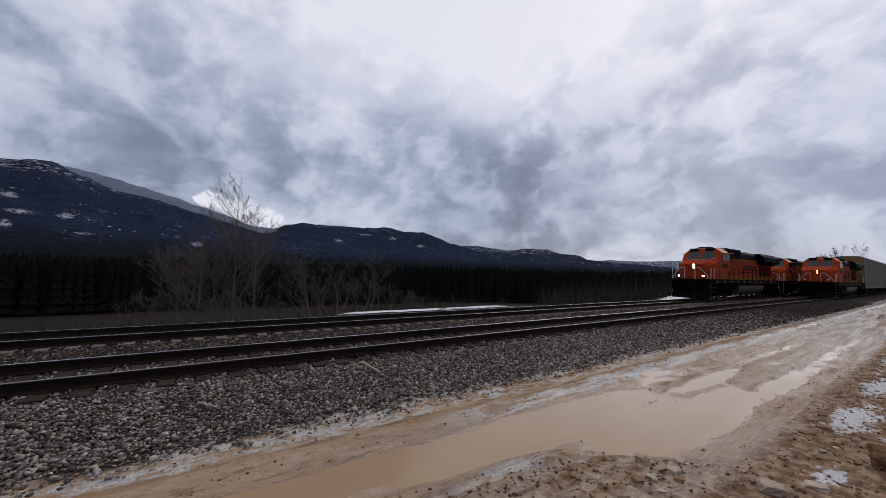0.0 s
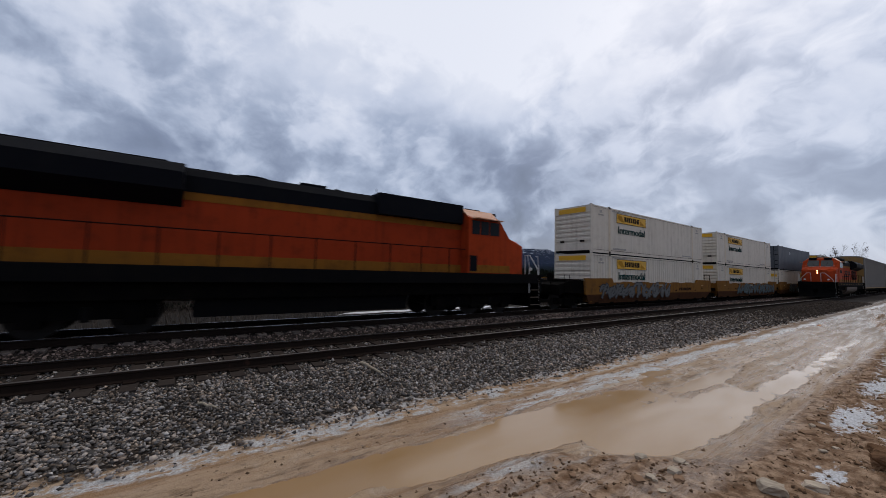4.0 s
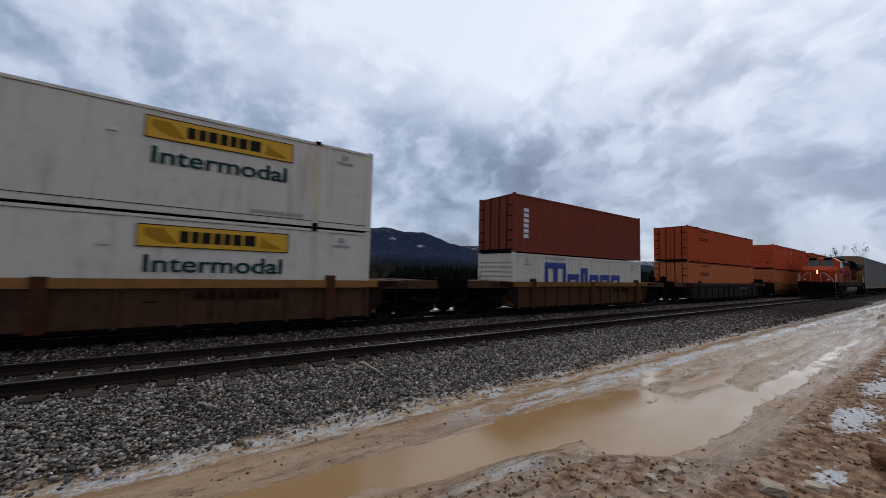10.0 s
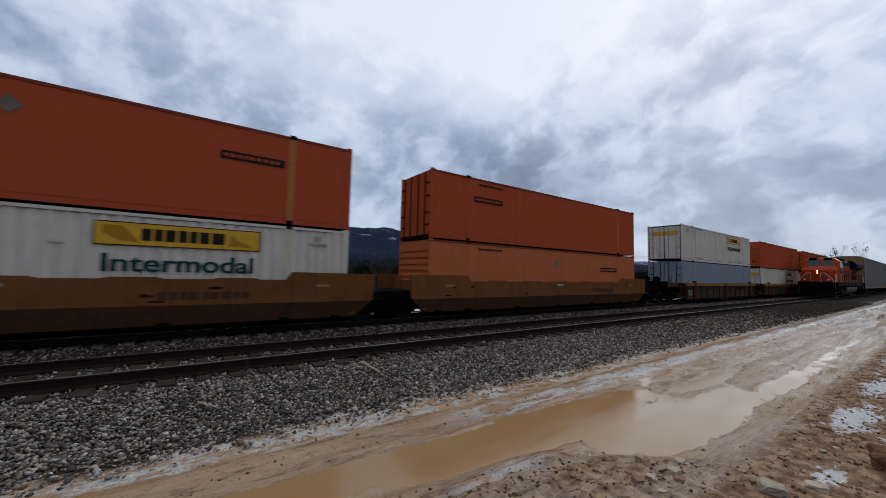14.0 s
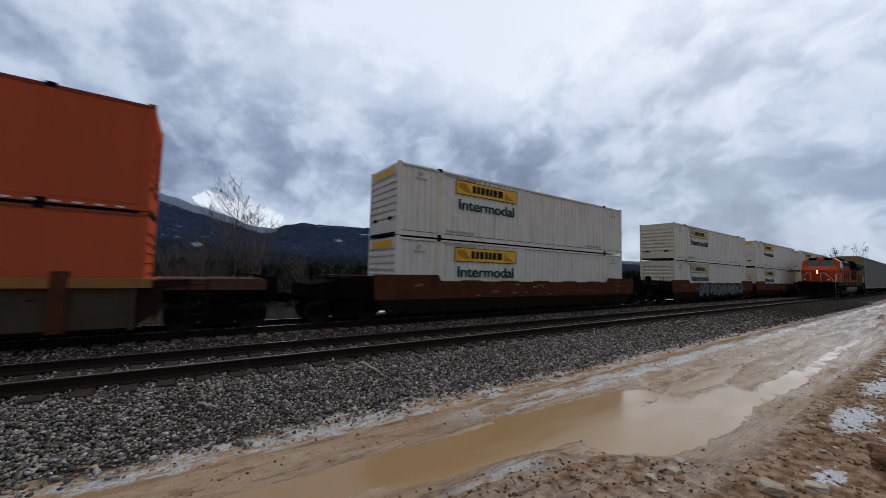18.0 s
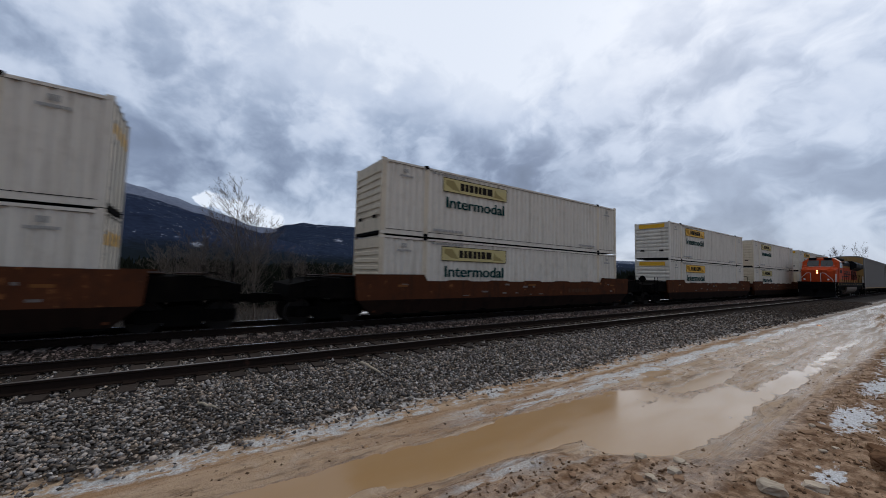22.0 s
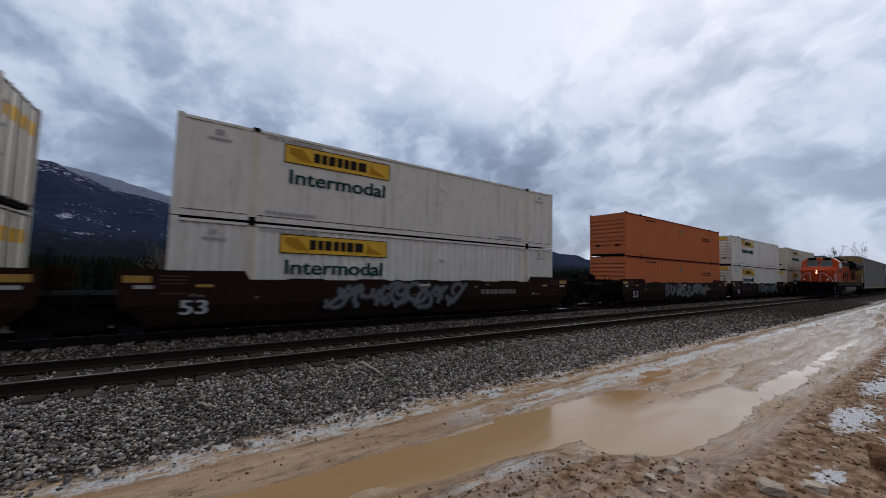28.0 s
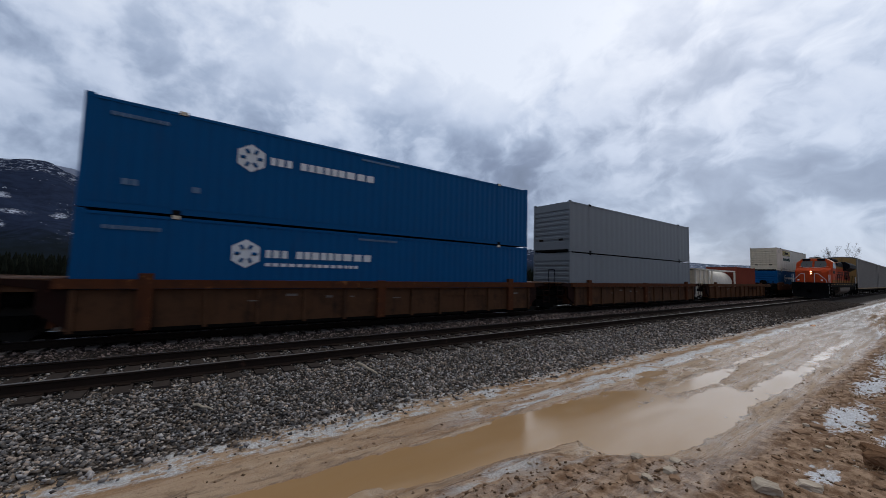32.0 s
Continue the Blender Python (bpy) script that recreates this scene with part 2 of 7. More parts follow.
GRIME = (0.05, 0.042, 0.035)
RUSTC = (0.13, 0.055, 0.025)
for args in (
    dict(name="white_paint", base=(0.65, 0.595, 0.51), rough=0.5, vary=0.04, dirt=(0.29, 0.24, 0.18), dirt_amount=0.22, streak=0.5, rust=(0.26, 0.15, 0.08), rust_amount=0.22, gloss=0.2),
    dict(name="beige_paint", base=(0.62, 0.53, 0.395), rough=0.6, vary=0.05, dirt=(0.26, 0.20, 0.14), dirt_amount=0.25, streak=0.4, rust=(0.2, 0.1, 0.05), rust_amount=0.5),
    dict(name="orange_box", base=(0.43, 0.084, 0.036), rough=0.55, vary=0.05, dirt=(0.22, 0.075, 0.035), dirt_amount=0.25, streak=0.3, gloss=0.0),
    dict(name="tan_box", base=(0.50, 0.145, 0.060), rough=0.6, vary=0.05, dirt=(0.30, 0.12, 0.05), dirt_amount=0.2, streak=0.25, gloss=0.0),
    dict(name="red_box", base=(0.53, 0.088, 0.040), rough=0.55, vary=0.05, dirt=(0.2, 0.05, 0.035), dirt_amount=0.25, streak=0.3, gloss=0.0),
    dict(name="maroon_box", base=(0.21, 0.055, 0.035), rough=0.55, vary=0.06, dirt=(0.10, 0.035, 0.03), dirt_amount=0.25, streak=0.3, gloss=0.0),
    dict(name="blue_box", base=(0.004, 0.068, 0.19), rough=0.45, vary=0.05, dirt=(0.02, 0.05, 0.12), dirt_amount=0.2, streak=0.25, gloss=0.06),
    dict(name="dark_grey_box", base=(0.085, 0.095, 0.115), rough=0.5, vary=0.06, dirt=(0.14, 0.13, 0.12), dirt_amount=0.15, streak=0.3, gloss=0.14),
    dict(name="grey_box", base=(0.17, 0.185, 0.2), rough=0.5, vary=0.05, dirt=(0.12, 0.12, 0.12), dirt_amount=0.15, streak=0.2, gloss=0.14),
    dict(name="slate_box", base=(0.20, 0.24, 0.29), rough=0.5, vary=0.05, dirt=(0.12, 0.12, 0.12), dirt_amount=0.15, streak=0.2, gloss=0.14),
    dict(name="black_steel", base=(0.006, 0.006, 0.0065), rough=0.75, vary=0.15, dirt=(0.013, 0.011, 0.009), dirt_amount=0.4, streak=0.2, gloss=0.02),
    dict(name="frame_black", base=(0.004, 0.0037, 0.0035), rough=0.9, vary=0.15, dirt=(0.012, 0.009, 0.007), dirt_amount=0.5, streak=0.2, gloss=0.02),
    dict(name="loco_orange", base=(0.37, 0.049, 0.014), rough=0.5, vary=0.06, dirt=(0.09, 0.024, 0.011), dirt_amount=0.45, streak=0.6, gloss=0.02),
    dict(name="loco_yellow", base=(0.24, 0.098, 0.017), rough=0.6, vary=0.1, dirt=(0.09, 0.035, 0.014), dirt_amount=0.55, streak=0.6, gloss=0.02),
    dict(name="hood_orange", base=(0.31, 0.040, 0.013), rough=0.6, vary=0.08, dirt=(0.12, 0.022, 0.010), dirt_amount=0.45, streak=0.55, gloss=0.02),
    dict(name="ochre_post", base=(0.42, 0.17, 0.05), rough=0.7, vary=0.15, dirt=(0.2, 0.07, 0.03), dirt_amount=0.5, streak=0.6, gloss=0.0),
    dict(name="cab_roof", base=(0.62, 0.30, 0.17), rough=0.4, vary=0.05, dirt=(0.3, 0.15, 0.1), dirt_amount=0.3, streak=0.1),
    dict(name="hood_black", base=(0.005, 0.0058, 0.0085), rough=0.65, vary=0.12, dirt=(0.013, 0.012, 0.012), dirt_amount=0.3, streak=0.2, gloss=0.05),
    dict(name="silver_paint", base=(0.52, 0.52, 0.52), rough=0.5, vary=0.08, dirt=(0.2, 0.18, 0.15), dirt_amount=0.3, streak=0.2),
    dict(name="tank_grey", base=(0.085, 0.060, 0.042), rough=0.6, vary=0.1, dirt=(0.07, 0.055, 0.045), dirt_amount=0.7, streak=0.5),
    dict(name="decal_yellow", base=(0.68, 0.37, 0.015), rough=0.5, vary=0.05, dirt=(0.35, 0.22, 0.05), dirt_amount=0.3, streak=0.2),
    dict(name="decal_faded", base=(0.52, 0.43, 0.18), rough=0.6, vary=0.06, dirt=(0.4, 0.35, 0.22), dirt_amount=0.5, streak=0.2),
    dict(name="emblem_ochre", base=(0.40, 0.20, 0.02), rough=0.6, vary=0.1, gloss=0.05),
    dict(name="emblem_faded", base=(0.30, 0.24, 0.10), rough=0.6, vary=0.1, gloss=0.05),
    dict(name="diamond_dull", base=(0.17, 0.145, 0.12), rough=0.7, vary=0.2, gloss=0.03),
    dict(name="stencil_blue", base=(0.12, 0.18, 0.27), rough=0.7, vary=0.2, dirt=(0.03, 0.08, 0.16), dirt_amount=0.6, streak=0.4, gloss=0.03),
    dict(name="grime_line", base=(0.16, 0.135, 0.11), rough=0.8, vary=0.3, dirt=(0.07, 0.055, 0.045), dirt_amount=0.6, streak=0.4, gloss=0.03),
    dict(name="reflector_amber", base=(0.36, 0.19, 0.03), rough=0.5, vary=0.1, dirt=(0.12, 0.07, 0.03), dirt_amount=0.6, streak=0.3),
    dict(name="reflector_pale", base=(0.42, 0.38, 0.27), rough=0.5, vary=0.1, dirt=(0.2, 0.14, 0.08), dirt_amount=0.5, streak=0.3),
    dict(name="stencil_pale", base=(0.36, 0.35, 0.34), rough=0.7, vary=0.2, dirt=(0.1, 0.08, 0.07), dirt_amount=0.5, streak=0.3),
    dict(name="stencil_grey", base=(0.13, 0.11, 0.095), rough=0.7, vary=0.3, dirt=(0.06, 0.04, 0.035), dirt_amount=0.6, streak=0.4),
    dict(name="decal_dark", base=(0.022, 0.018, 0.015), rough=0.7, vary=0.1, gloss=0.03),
    dict(name="decal_green", base=(0.008, 0.045, 0.045), rough=0.7, vary=0.1, gloss=0.03),
    dict(name="decal_grey", base=(0.32, 0.31, 0.29), rough=0.6, vary=0.1),
    dict(name="decal_white", base=(0.62, 0.63, 0.64), rough=0.6, vary=0.1),
    dict(name="decal_blue", base=(0.01, 0.03, 0.22), rough=0.5, vary=0.1),
    dict(name="well_yellow", base=(0.21, 0.098, 0.024), rough=0.7, vary=0.1, dirt=(0.09, 0.045, 0.025), dirt_amount=0.6, streak=0.6, rust=RUSTC, rust_amount=0.8, gloss=0.02),
    dict(name="well_ochre", base=(0.27, 0.125, 0.040), rough=0.7, vary=0.1, dirt=(0.12, 0.06, 0.03), dirt_amount=0.5, streak=0.4, rust=RUSTC, rust_amount=0.6, gloss=0.02),
    dict(name="well_brown", base=(0.095, 0.042, 0.021), rough=0.75, vary=0.12, dirt=(0.035, 0.022, 0.017), dirt_amount=0.6, streak=0.5, rust=(0.20, 0.075, 0.025), rust_amount=0.5, gloss=0.02),
    dict(name="well_rust", base=(0.080, 0.029, 0.014), rough=0.75, vary=0.16, dirt=(0.035, 0.019, 0.014), dirt_amount=0.7, streak=0.6, rust=(0.30, 0.12, 0.042), rust_amount=0.85, gloss=0.02),
    dict(name="well_maroon", base=(0.022, 0.010, 0.008), rough=0.7, vary=0.14, dirt=(0.02, 0.015, 0.013), dirt_amount=0.6, streak=0.5, rust=(0.13, 0.05, 0.03), rust_amount=0.4, gloss=0.02),
    dict(name="well_dark", base=(0.034, 0.026, 0.021), rough=0.75, vary=0.14, dirt=(0.075, 0.058, 0.043), dirt_amount=0.5, streak=0.6, rust=RUSTC, rust_amount=0.5, gloss=0.02),
    dict(name="well_pale", base=(0.075, 0.052, 0.035), rough=0.75, vary=0.14, dirt=(0.04, 0.03, 0.024), dirt_amount=0.7, streak=0.7, rust=RUSTC, rust_amount=0.5, gloss=0.02),
    dict(name="well_tan", base=(0.19, 0.078, 0.026), rough=0.75, vary=0.14, dirt=(0.08, 0.034, 0.015), dirt_amount=0.5, streak=0.6, rust=(0.24, 0.11, 0.04), rust_amount=0.5, gloss=0.02),
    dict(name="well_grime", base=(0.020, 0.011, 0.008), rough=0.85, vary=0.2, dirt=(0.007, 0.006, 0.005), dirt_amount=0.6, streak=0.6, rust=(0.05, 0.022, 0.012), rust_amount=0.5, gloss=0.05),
    dict(name="well_shade_brown", base=(0.085, 0.04, 0.02), rough=0.8, vary=0.15, dirt=(0.02, 0.013, 0.01), dirt_amount=0.7, streak=0.7, rust=(0.15, 0.07, 0.03), rust_amount=0.6, gloss=0.08),
    dict(name="rail_dull", base=(0.20, 0.18, 0.17), rough=0.4, metal=0.6, vary=0.15, grain=60.0),
    dict(name="tie_pale", base=(0.15, 0.125, 0.11), rough=0.85, vary=0.25, grain=14, bump=0.5, dirt=(0.07, 0.05, 0.042), dirt_amount=0.5, gloss=0.1),
    dict(name="brown_stone", base=(0.125, 0.094, 0.082), rough=0.8, vary=0.2, grain=20, island=1.2, bump=0.3, gloss=0.02),
    dict(name="wheel_steel", base=(0.02, 0.017, 0.015), rough=0.45, metal=0.2, vary=0.1, gloss=0.2),
    dict(name="rail_side", base=(0.022, 0.015, 0.012), rough=0.8, vary=0.15, rust=(0.09, 0.045, 0.03), rust_amount=0.6, bump=0.2, gloss=0.02),
    dict(name="rail_top", base=(0.55, 0.55, 0.57), rough=0.22, metal=0.9, vary=0.05),
    dict(name="tie_wood", base=(0.040, 0.032, 0.028), rough=0.85, vary=0.25, grain=14, dirt=(0.065, 0.055, 0.048), dirt_amount=0.5, streak=0.0, bump=0.5, gloss=0.02),
    dict(name="ballast_stone", base=(0.200, 0.186, 0.178), rough=0.75, vary=0.2, grain=20, island=1.1, tint=(0.215, 0.168, 0.132), bump=0.3, gloss=0.02),
    dict(name="earth_clump", base=(0.14, 0.078, 0.044), rough=0.95, vary=0.4, grain=26, blotch=6.0, dirt=(0.30, 0.22, 0.15), dirt_amount=0.5, bump=1.0, gloss=0.02),
    dict(name="rock_face", base=(0.44, 0.37, 0.29), rough=0.85, vary=0.25, grain=22, blotch=5.0, dirt=(0.24, 0.165, 0.11), dirt_amount=0.6, bump=0.6, gloss=0.05),
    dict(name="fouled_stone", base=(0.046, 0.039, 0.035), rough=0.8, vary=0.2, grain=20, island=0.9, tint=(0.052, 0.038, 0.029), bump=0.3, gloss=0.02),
    dict(name="dirt_stone", base=(0.15, 0.095, 0.06), rough=0.85, vary=0.2, grain=16, island=0.6, bump=0.3, gloss=0.02),
    dict(name="snow", base=(0.78, 0.80, 0.84), rough=0.8, vary=0.04, grain=9, blotch=2.0, dirt=(0.42, 0.36, 0.30), dirt_amount=0.5, bump=0.4),
    dict(name="bark", base=(0.145, 0.122, 0.106), rough=0.9, vary=0.2, bump=0.4, gloss=0.05),
    dict(name="twig", base=(0.125, 0.102, 0.088), rough=0.9, vary=0.2, gloss=0.05),
    dict(name="dry_brush", base=(0.056, 0.045, 0.038), rough=0.9, vary=0.25, island=True, gloss=0.05),
    dict(name="dry_grass", base=(0.24, 0.16, 0.09), rough=0.9, vary=0.25, island=0.5, gloss=0.0),
    dict(name="dead_wood", base=(0.34, 0.29, 0.22), rough=0.85, vary=0.2, bump=0.3),
    dict(name="conifer", base=(0.0120, 0.0138, 0.0100), rough=0.9, vary=0.2, grain=3.0, island=0.2, gloss=0.0),
    dict(name="rack_panel", base=(0.15, 0.147, 0.14), rough=0.6, gloss=0.15, vary=0.06, dirt=(0.2, 0.17, 0.14), dirt_amount=0.3, streak=0.4),
    dict(name="rack_yellow", base=(0.27, 0.16, 0.05), rough=0.6, vary=0.1, dirt=(0.2, 0.12, 0.06), dirt_amount=0.5, streak=0.4),
    dict(name="graffiti_blue", base=(0.014, 0.032, 0.06), rough=0.6, vary=0.2, dirt=GRIME, dirt_amount=0.4, streak=0.2),
    dict(name="graffiti_pale", base=(0.11, 0.115, 0.115), rough=0.6, vary=0.25, dirt=GRIME, dirt_amount=0.5, streak=0.3),
    dict(name="graffiti_shine", base=(0.12, 0.12, 0.12), rough=0.6, vary=0.25, dirt=GRIME, dirt_amount=0.6, streak=0.4),
    dict(name="graffiti_black", base=(0.015, 0.015, 0.017), rough=0.6, vary=0.2),
    dict(name="graffiti_red", base=(0.13, 0.018, 0.016), rough=0.6, vary=0.2, dirt=GRIME, dirt_amount=0.4, streak=0.2),
    dict(name="graffiti_teal", base=(0.05, 0.095, 0.105), rough=0.6, vary=0.2, dirt=GRIME, dirt_amount=0.4, streak=0.2),
):
    surface(**args)
glow("lamp_white", (1.0, 0.82, 0.6), 9.0)
glow("lamp_warm", (1.0, 0.5, 0.22), 5.0)
surface("side_glass", (0.012, 0.013, 0.015), rough=0.15, vary=0.0, gloss=0.1)
surface("cab_glass", (0.055, 0.06, 0.063), rough=0.08, vary=0.0, gloss=0.3)
M = MATS


# ---------------- mesh helpers
def box(bm, x0, x1, y0, y1, z0, z1):
    v = [bm.verts.new(c) for c in ((x0, y0, z0), (x1, y0, z0), (x1, y1, z0), (x0, y1, z0), (x0, y0, z1), (x1, y0, z1), (x1, y1, z1), (x0, y1, z1))]
    for f in ((0, 3, 2, 1), (4, 5, 6, 7), (0, 1, 5, 4), (1, 2, 6, 5), (2, 3, 7, 6), (3, 0, 4, 7)):
        bm.faces.new([v[i] for i in f])
    return v


def rod(bm, a, b, r0, r1=None, seg=8):
    a, b = Vector(a), Vector(b)
    r1 = r0 if r1 is None else r1
    d = (b - a).normalized()
    s = d.orthogonal().normalized()
    t = d.cross(s)
    rings = []
    for c, r in ((a, r0), (b, r1)):
        rings.append([bm.verts.new(c + (s * math.cos(k * 2 * math.pi / seg) + t * math.sin(k * 2 * math.pi / seg)) * r) for k in range(seg)])
    for k in range(seg):
        bm.faces.new((rings[0][k], rings[0][(k + 1) % seg], rings[1][(k + 1) % seg], rings[1][k]))
    bm.faces.new(rings[0][::-1])
    bm.faces.new(rings[1])


def prism(bm, outline, y0, y1):
    """A plate: outline in x and z, from y0 to y1."""
    a = [bm.verts.new((x, y0, z)) for x, z in outline]
    b = [bm.verts.new((x, y1, z)) for x, z in outline]
    bm.faces.new(a)
    bm.faces.new(b[::-1])
    for k in range(len(a)):
        j = (k + 1) % len(a)
        bm.faces.new((a[k], b[k], b[j], a[j]))


def extrude_x(bm, outline, x0, x1):
    """A bar along x: outline in y and z."""
    a = [bm.verts.new((x0, y, z)) for y, z in outline]
    b = [bm.verts.new((x1, y, z)) for y, z in outline]
    bm.faces.new(a[::-1])
    bm.faces.new(b)
    for k in range(len(a)):
        j = (k + 1) % len(a)
        bm.faces.new((a[k], a[j], b[j], b[k]))


def mesh_of(bm, name, material, bevel=0.0):
    if bevel:
        bmesh.ops.bevel(bm, geom=[e for e in bm.edges if len(e.link_faces) == 2 and e.calc_face_angle(0) > 0.6], offset=bevel, segments=2, affect="EDGES", clamp_overlap=True)
    bmesh.ops.recalc_face_normals(bm, faces=bm.faces)
    me = bpy.data.meshes.new(name)
    bm.to_mesh(me)
    bm.free()
    me.materials.append(MATS[material] if isinstance(material, str) else material)
    return me


def part(name, bm, material, parent, label="", bevel=0.0):
    ob = new(name, mesh_of(bm, name, material, bevel))
    ob.parent = parent
    if label:
        ob["label"] = label
    return ob


def shared(name, me, parent, m=None):
    ob = new(name, me)
    ob.parent = parent
    if m is not None:
        ob.matrix_basis = m
    return ob


def boxes(*list_of):
    bm = bmesh.new()
    for b in list_of:
        box(bm, *b)
    return bm


def rods(*list_of, seg=8):
    bm = bmesh.new()
    for a, b, r in list_of:
        rod(bm, a, b, r, seg=seg)
    return bm


def smooth(ob):
    for p in ob.data.polygons:
        p.use_smooth = True
    return ob


def lettering(name, words, height, width, material, parent, m, label=""):
    cu = bpy.data.curves.new(name, "FONT")
    cu.body, cu.size, cu.extrude, cu.align_x = words, height, 0.003, "LEFT"
    cu.offset = 0.006 * height
    tmp = bpy.data.objects.new(name, cu)
    me = bpy.data.meshes.new_from_object(tmp)
    bpy.data.objects.remove(tmp)
    xs = [v.co.x for v in me.vertices]
    k = width / (max(xs) - min(xs))
    for v in me.vertices:
        v.co.x = (v.co.x - min(xs)) * k
    bm = bmesh.new()
    bm.from_mesh(me)
    n = len(bm.verts)
    for k, dx in enumerate((0.022, 0.044)):        # heavy strokes
        bm.from_mesh(me)
        bm.verts.ensure_lookup_table()
        for v in bm.verts[n * (k + 1):]:
            v.co += Vector((dx * height, 0, 0.0007 * (k + 1)))
    bm.to_mesh(me)
    bm.free()
    me.materials.clear()
    me.materials.append(MATS[material])
    return shared(name, me, parent, m)


# ---------------- the ground: one sheet from the road to the horizon
def wob(x, y, s, k=0.0):
    return noise.noise(Vector((x * s, y * s, k)))


ROAD_Z = -0.28
WATER_Z = -0.300


def verge_y(x):
    """The inner edge of the road: a dirt bank comes in close to the stand."""
    k = min(1.0, max(0.0, (5.7 - x) / 2.6))
    far = min(1.0, max(0.0, (x - 21.0) / 14.0))
    return 1.62 + 1.40 * k * k * (3 - 2 * k) + 1.5 * far


def hollow(x, y):
    """Depth of the wheel ruts and hollows in the muddy road, in which water stands."""
    d = 0.0
    for cx, cy, rx, ry, depth in ((0.6, 3.68, 4.0, 0.36, 0.075), (4.3, 3.42, 3.2, 0.56, 0.080), (6.4, 2.48, 2.7, 0.66, 0.085), (9.2, 3.10, 2.2, 0.28, 0.060),
                                  (10.5, 2.16, 4.6, 0.30, 0.044), (17.0, 2.20, 6.5, 0.20, 0.030), (-3.6, 3.80, 2.6, 0.26, 0.06), (14.0, 3.25, 4.0, 0.16, 0.035)):
        q = ((x - cx) / rx) ** 2 + ((y - cy) / ry) ** 2
        d = max(d, depth * max(0.0, 1.0 - q))
    return d


def tread(x, y):
    """Height of the tyre-torn mud along the inner side of the road: long ridges and troughs, broken into clods."""
    near = max(0.0, 1.0 - abs(y - 2.55) / 0.62) * min(1.0, max(0.0, (5.2 - x) / 0.8))
    return near * (0.075 * wob(x * 0.22, y, 5.2, 21.0) + 0.045 * wob(x * 0.8, y, 5.5, 12.0))


def ground_z(x, y):
    far = max(0.0, abs(x - 10) - 60) / 100
    # behind the far track the land falls to the valley, past a short level shoulder
    brink = 15.2 + 2.6 * min(1.0, max(0.0, (x - 4.0) / 3.0)) * min(1.0, max(0.0, (20.0 - x) / 3.0)) + 4.5 * min(1.0, max(0.0, (x - 42.0) / 6.0))
    if y > brink:
        k = y - brink
        z = -0.26 - 0.9 * min(1, k / 4) - 5.0 * min(1, max(0, k - 3) / 30) - 10.0 * min(1, max(0, k - 30) / 150)
        z += 0.12 * wob(x, y, 0.35) * min(1, k) + 1.2 * wob(x, y, 0.02) * min(1, k / 60)
    elif y > 7.3:
        z = -0.235 + 0.012 * wob(x, y, 2.0) - 0.03 * max(0.0, min(1.0, y - 16.0))
    elif y > 4.9:
        k = (7.3 - y) / 2.4
        k = k * k * (3 - 2 * k)
        z = -0.235 * (1 - k) + (ROAD_Z + 0.015) * k + 0.02 * wob(x, y, 1.4)
    else:
        vy = verge_y(x)
        if y > vy:
            side = min(1, (4.9 - y) / 0.5) * min(1, (y - vy) / 0.5)
            z = ROAD_Z + 0.024 * wob(x * 0.35, y, 1.5) * side + 0.011 * wob(x, y, 4.0, 3.0) + 0.030 * wob(x * 0.10, y, 3.1, 7.0) * side + 0.018 * wob(x * 0.5, y, 3.3, 17.0) * side + 0.012 * wob(x * 0.15, y, 9.0, 27.0) * side + 0.026 * max(0.0, wob(x * 0.6, y, 5.0, 31.0)) * side + 0.012 * wob(x, y, 11.0, 37.0) * side - hollow(x, y) * min(1, (y - vy) / 0.15)
            z += 0.02 * math.exp(-((y - 4.35) / 0.16) ** 2) - 0.016 * math.exp(-((y - 3.98) / 0.12) ** 2)
        else:
            k = min(1.0, (vy - y) / 2.6)
            z = ROAD_Z + 0.03 * min(1, (vy - y) / 0.12) + 0.17 * k + (0.06 * wob(x, y, 1.1, 5.0) + 0.045 * wob(x, y, 3.6, 9.0) + 0.028 * wob(x, y, 8.0, 2.0)) * min(1, (vy - y) / 0.4) + tread(x, y)
    return z


def spaced(marks):
    """Grid lines: runs of (end, step)."""
    out = [marks[0]]
    for end, step in marks[1:]:
        a = out[-1]
        k = max(1, round((end - a) / step))
        out += [a + (end - a) * (j + 1) / k for j in range(k)]
    return out


def build_ground():
    xs = spaced([-4500, (-1000, 700), (-200, 100), (-40, 20), (-8, 4), (-3, 0.25), (14, 0.075), (24, 0.15), (45, 0.4), (80, 2), (200, 15), (1000, 100), (4500, 700)])
    ys = spaced([-4500, (-600, 700), (-60, 90), (-8, 6), (-2, 0.4), (0.6, 0.12), (5.0, 0.06), (7.4, 0.15), (16, 1.2), (24, 0.5), (60, 4), (250, 20), (1000, 120), (4500, 600)])
    verts = [(x, y, ground_z(x, y)) for y in ys for x in xs]
    w = len(xs)
    faces = [(j * w + i, j * w + i + 1, (j + 1) * w + i + 1, (j + 1) * w + i) for j in range(len(ys) - 1) for i in range(w - 1)]
    me = bpy.data.meshes.new("ground")
    me.from_pydata(verts, [], faces)
    me.polygons.foreach_set("use_smooth", [True] * len(faces))
    me.materials.append(ground_material())
    ob = new("ground", me)
    tagged(ob, "muddy track bed, wet dirt road with ice edges and valley floor", "ground", kind="structure")


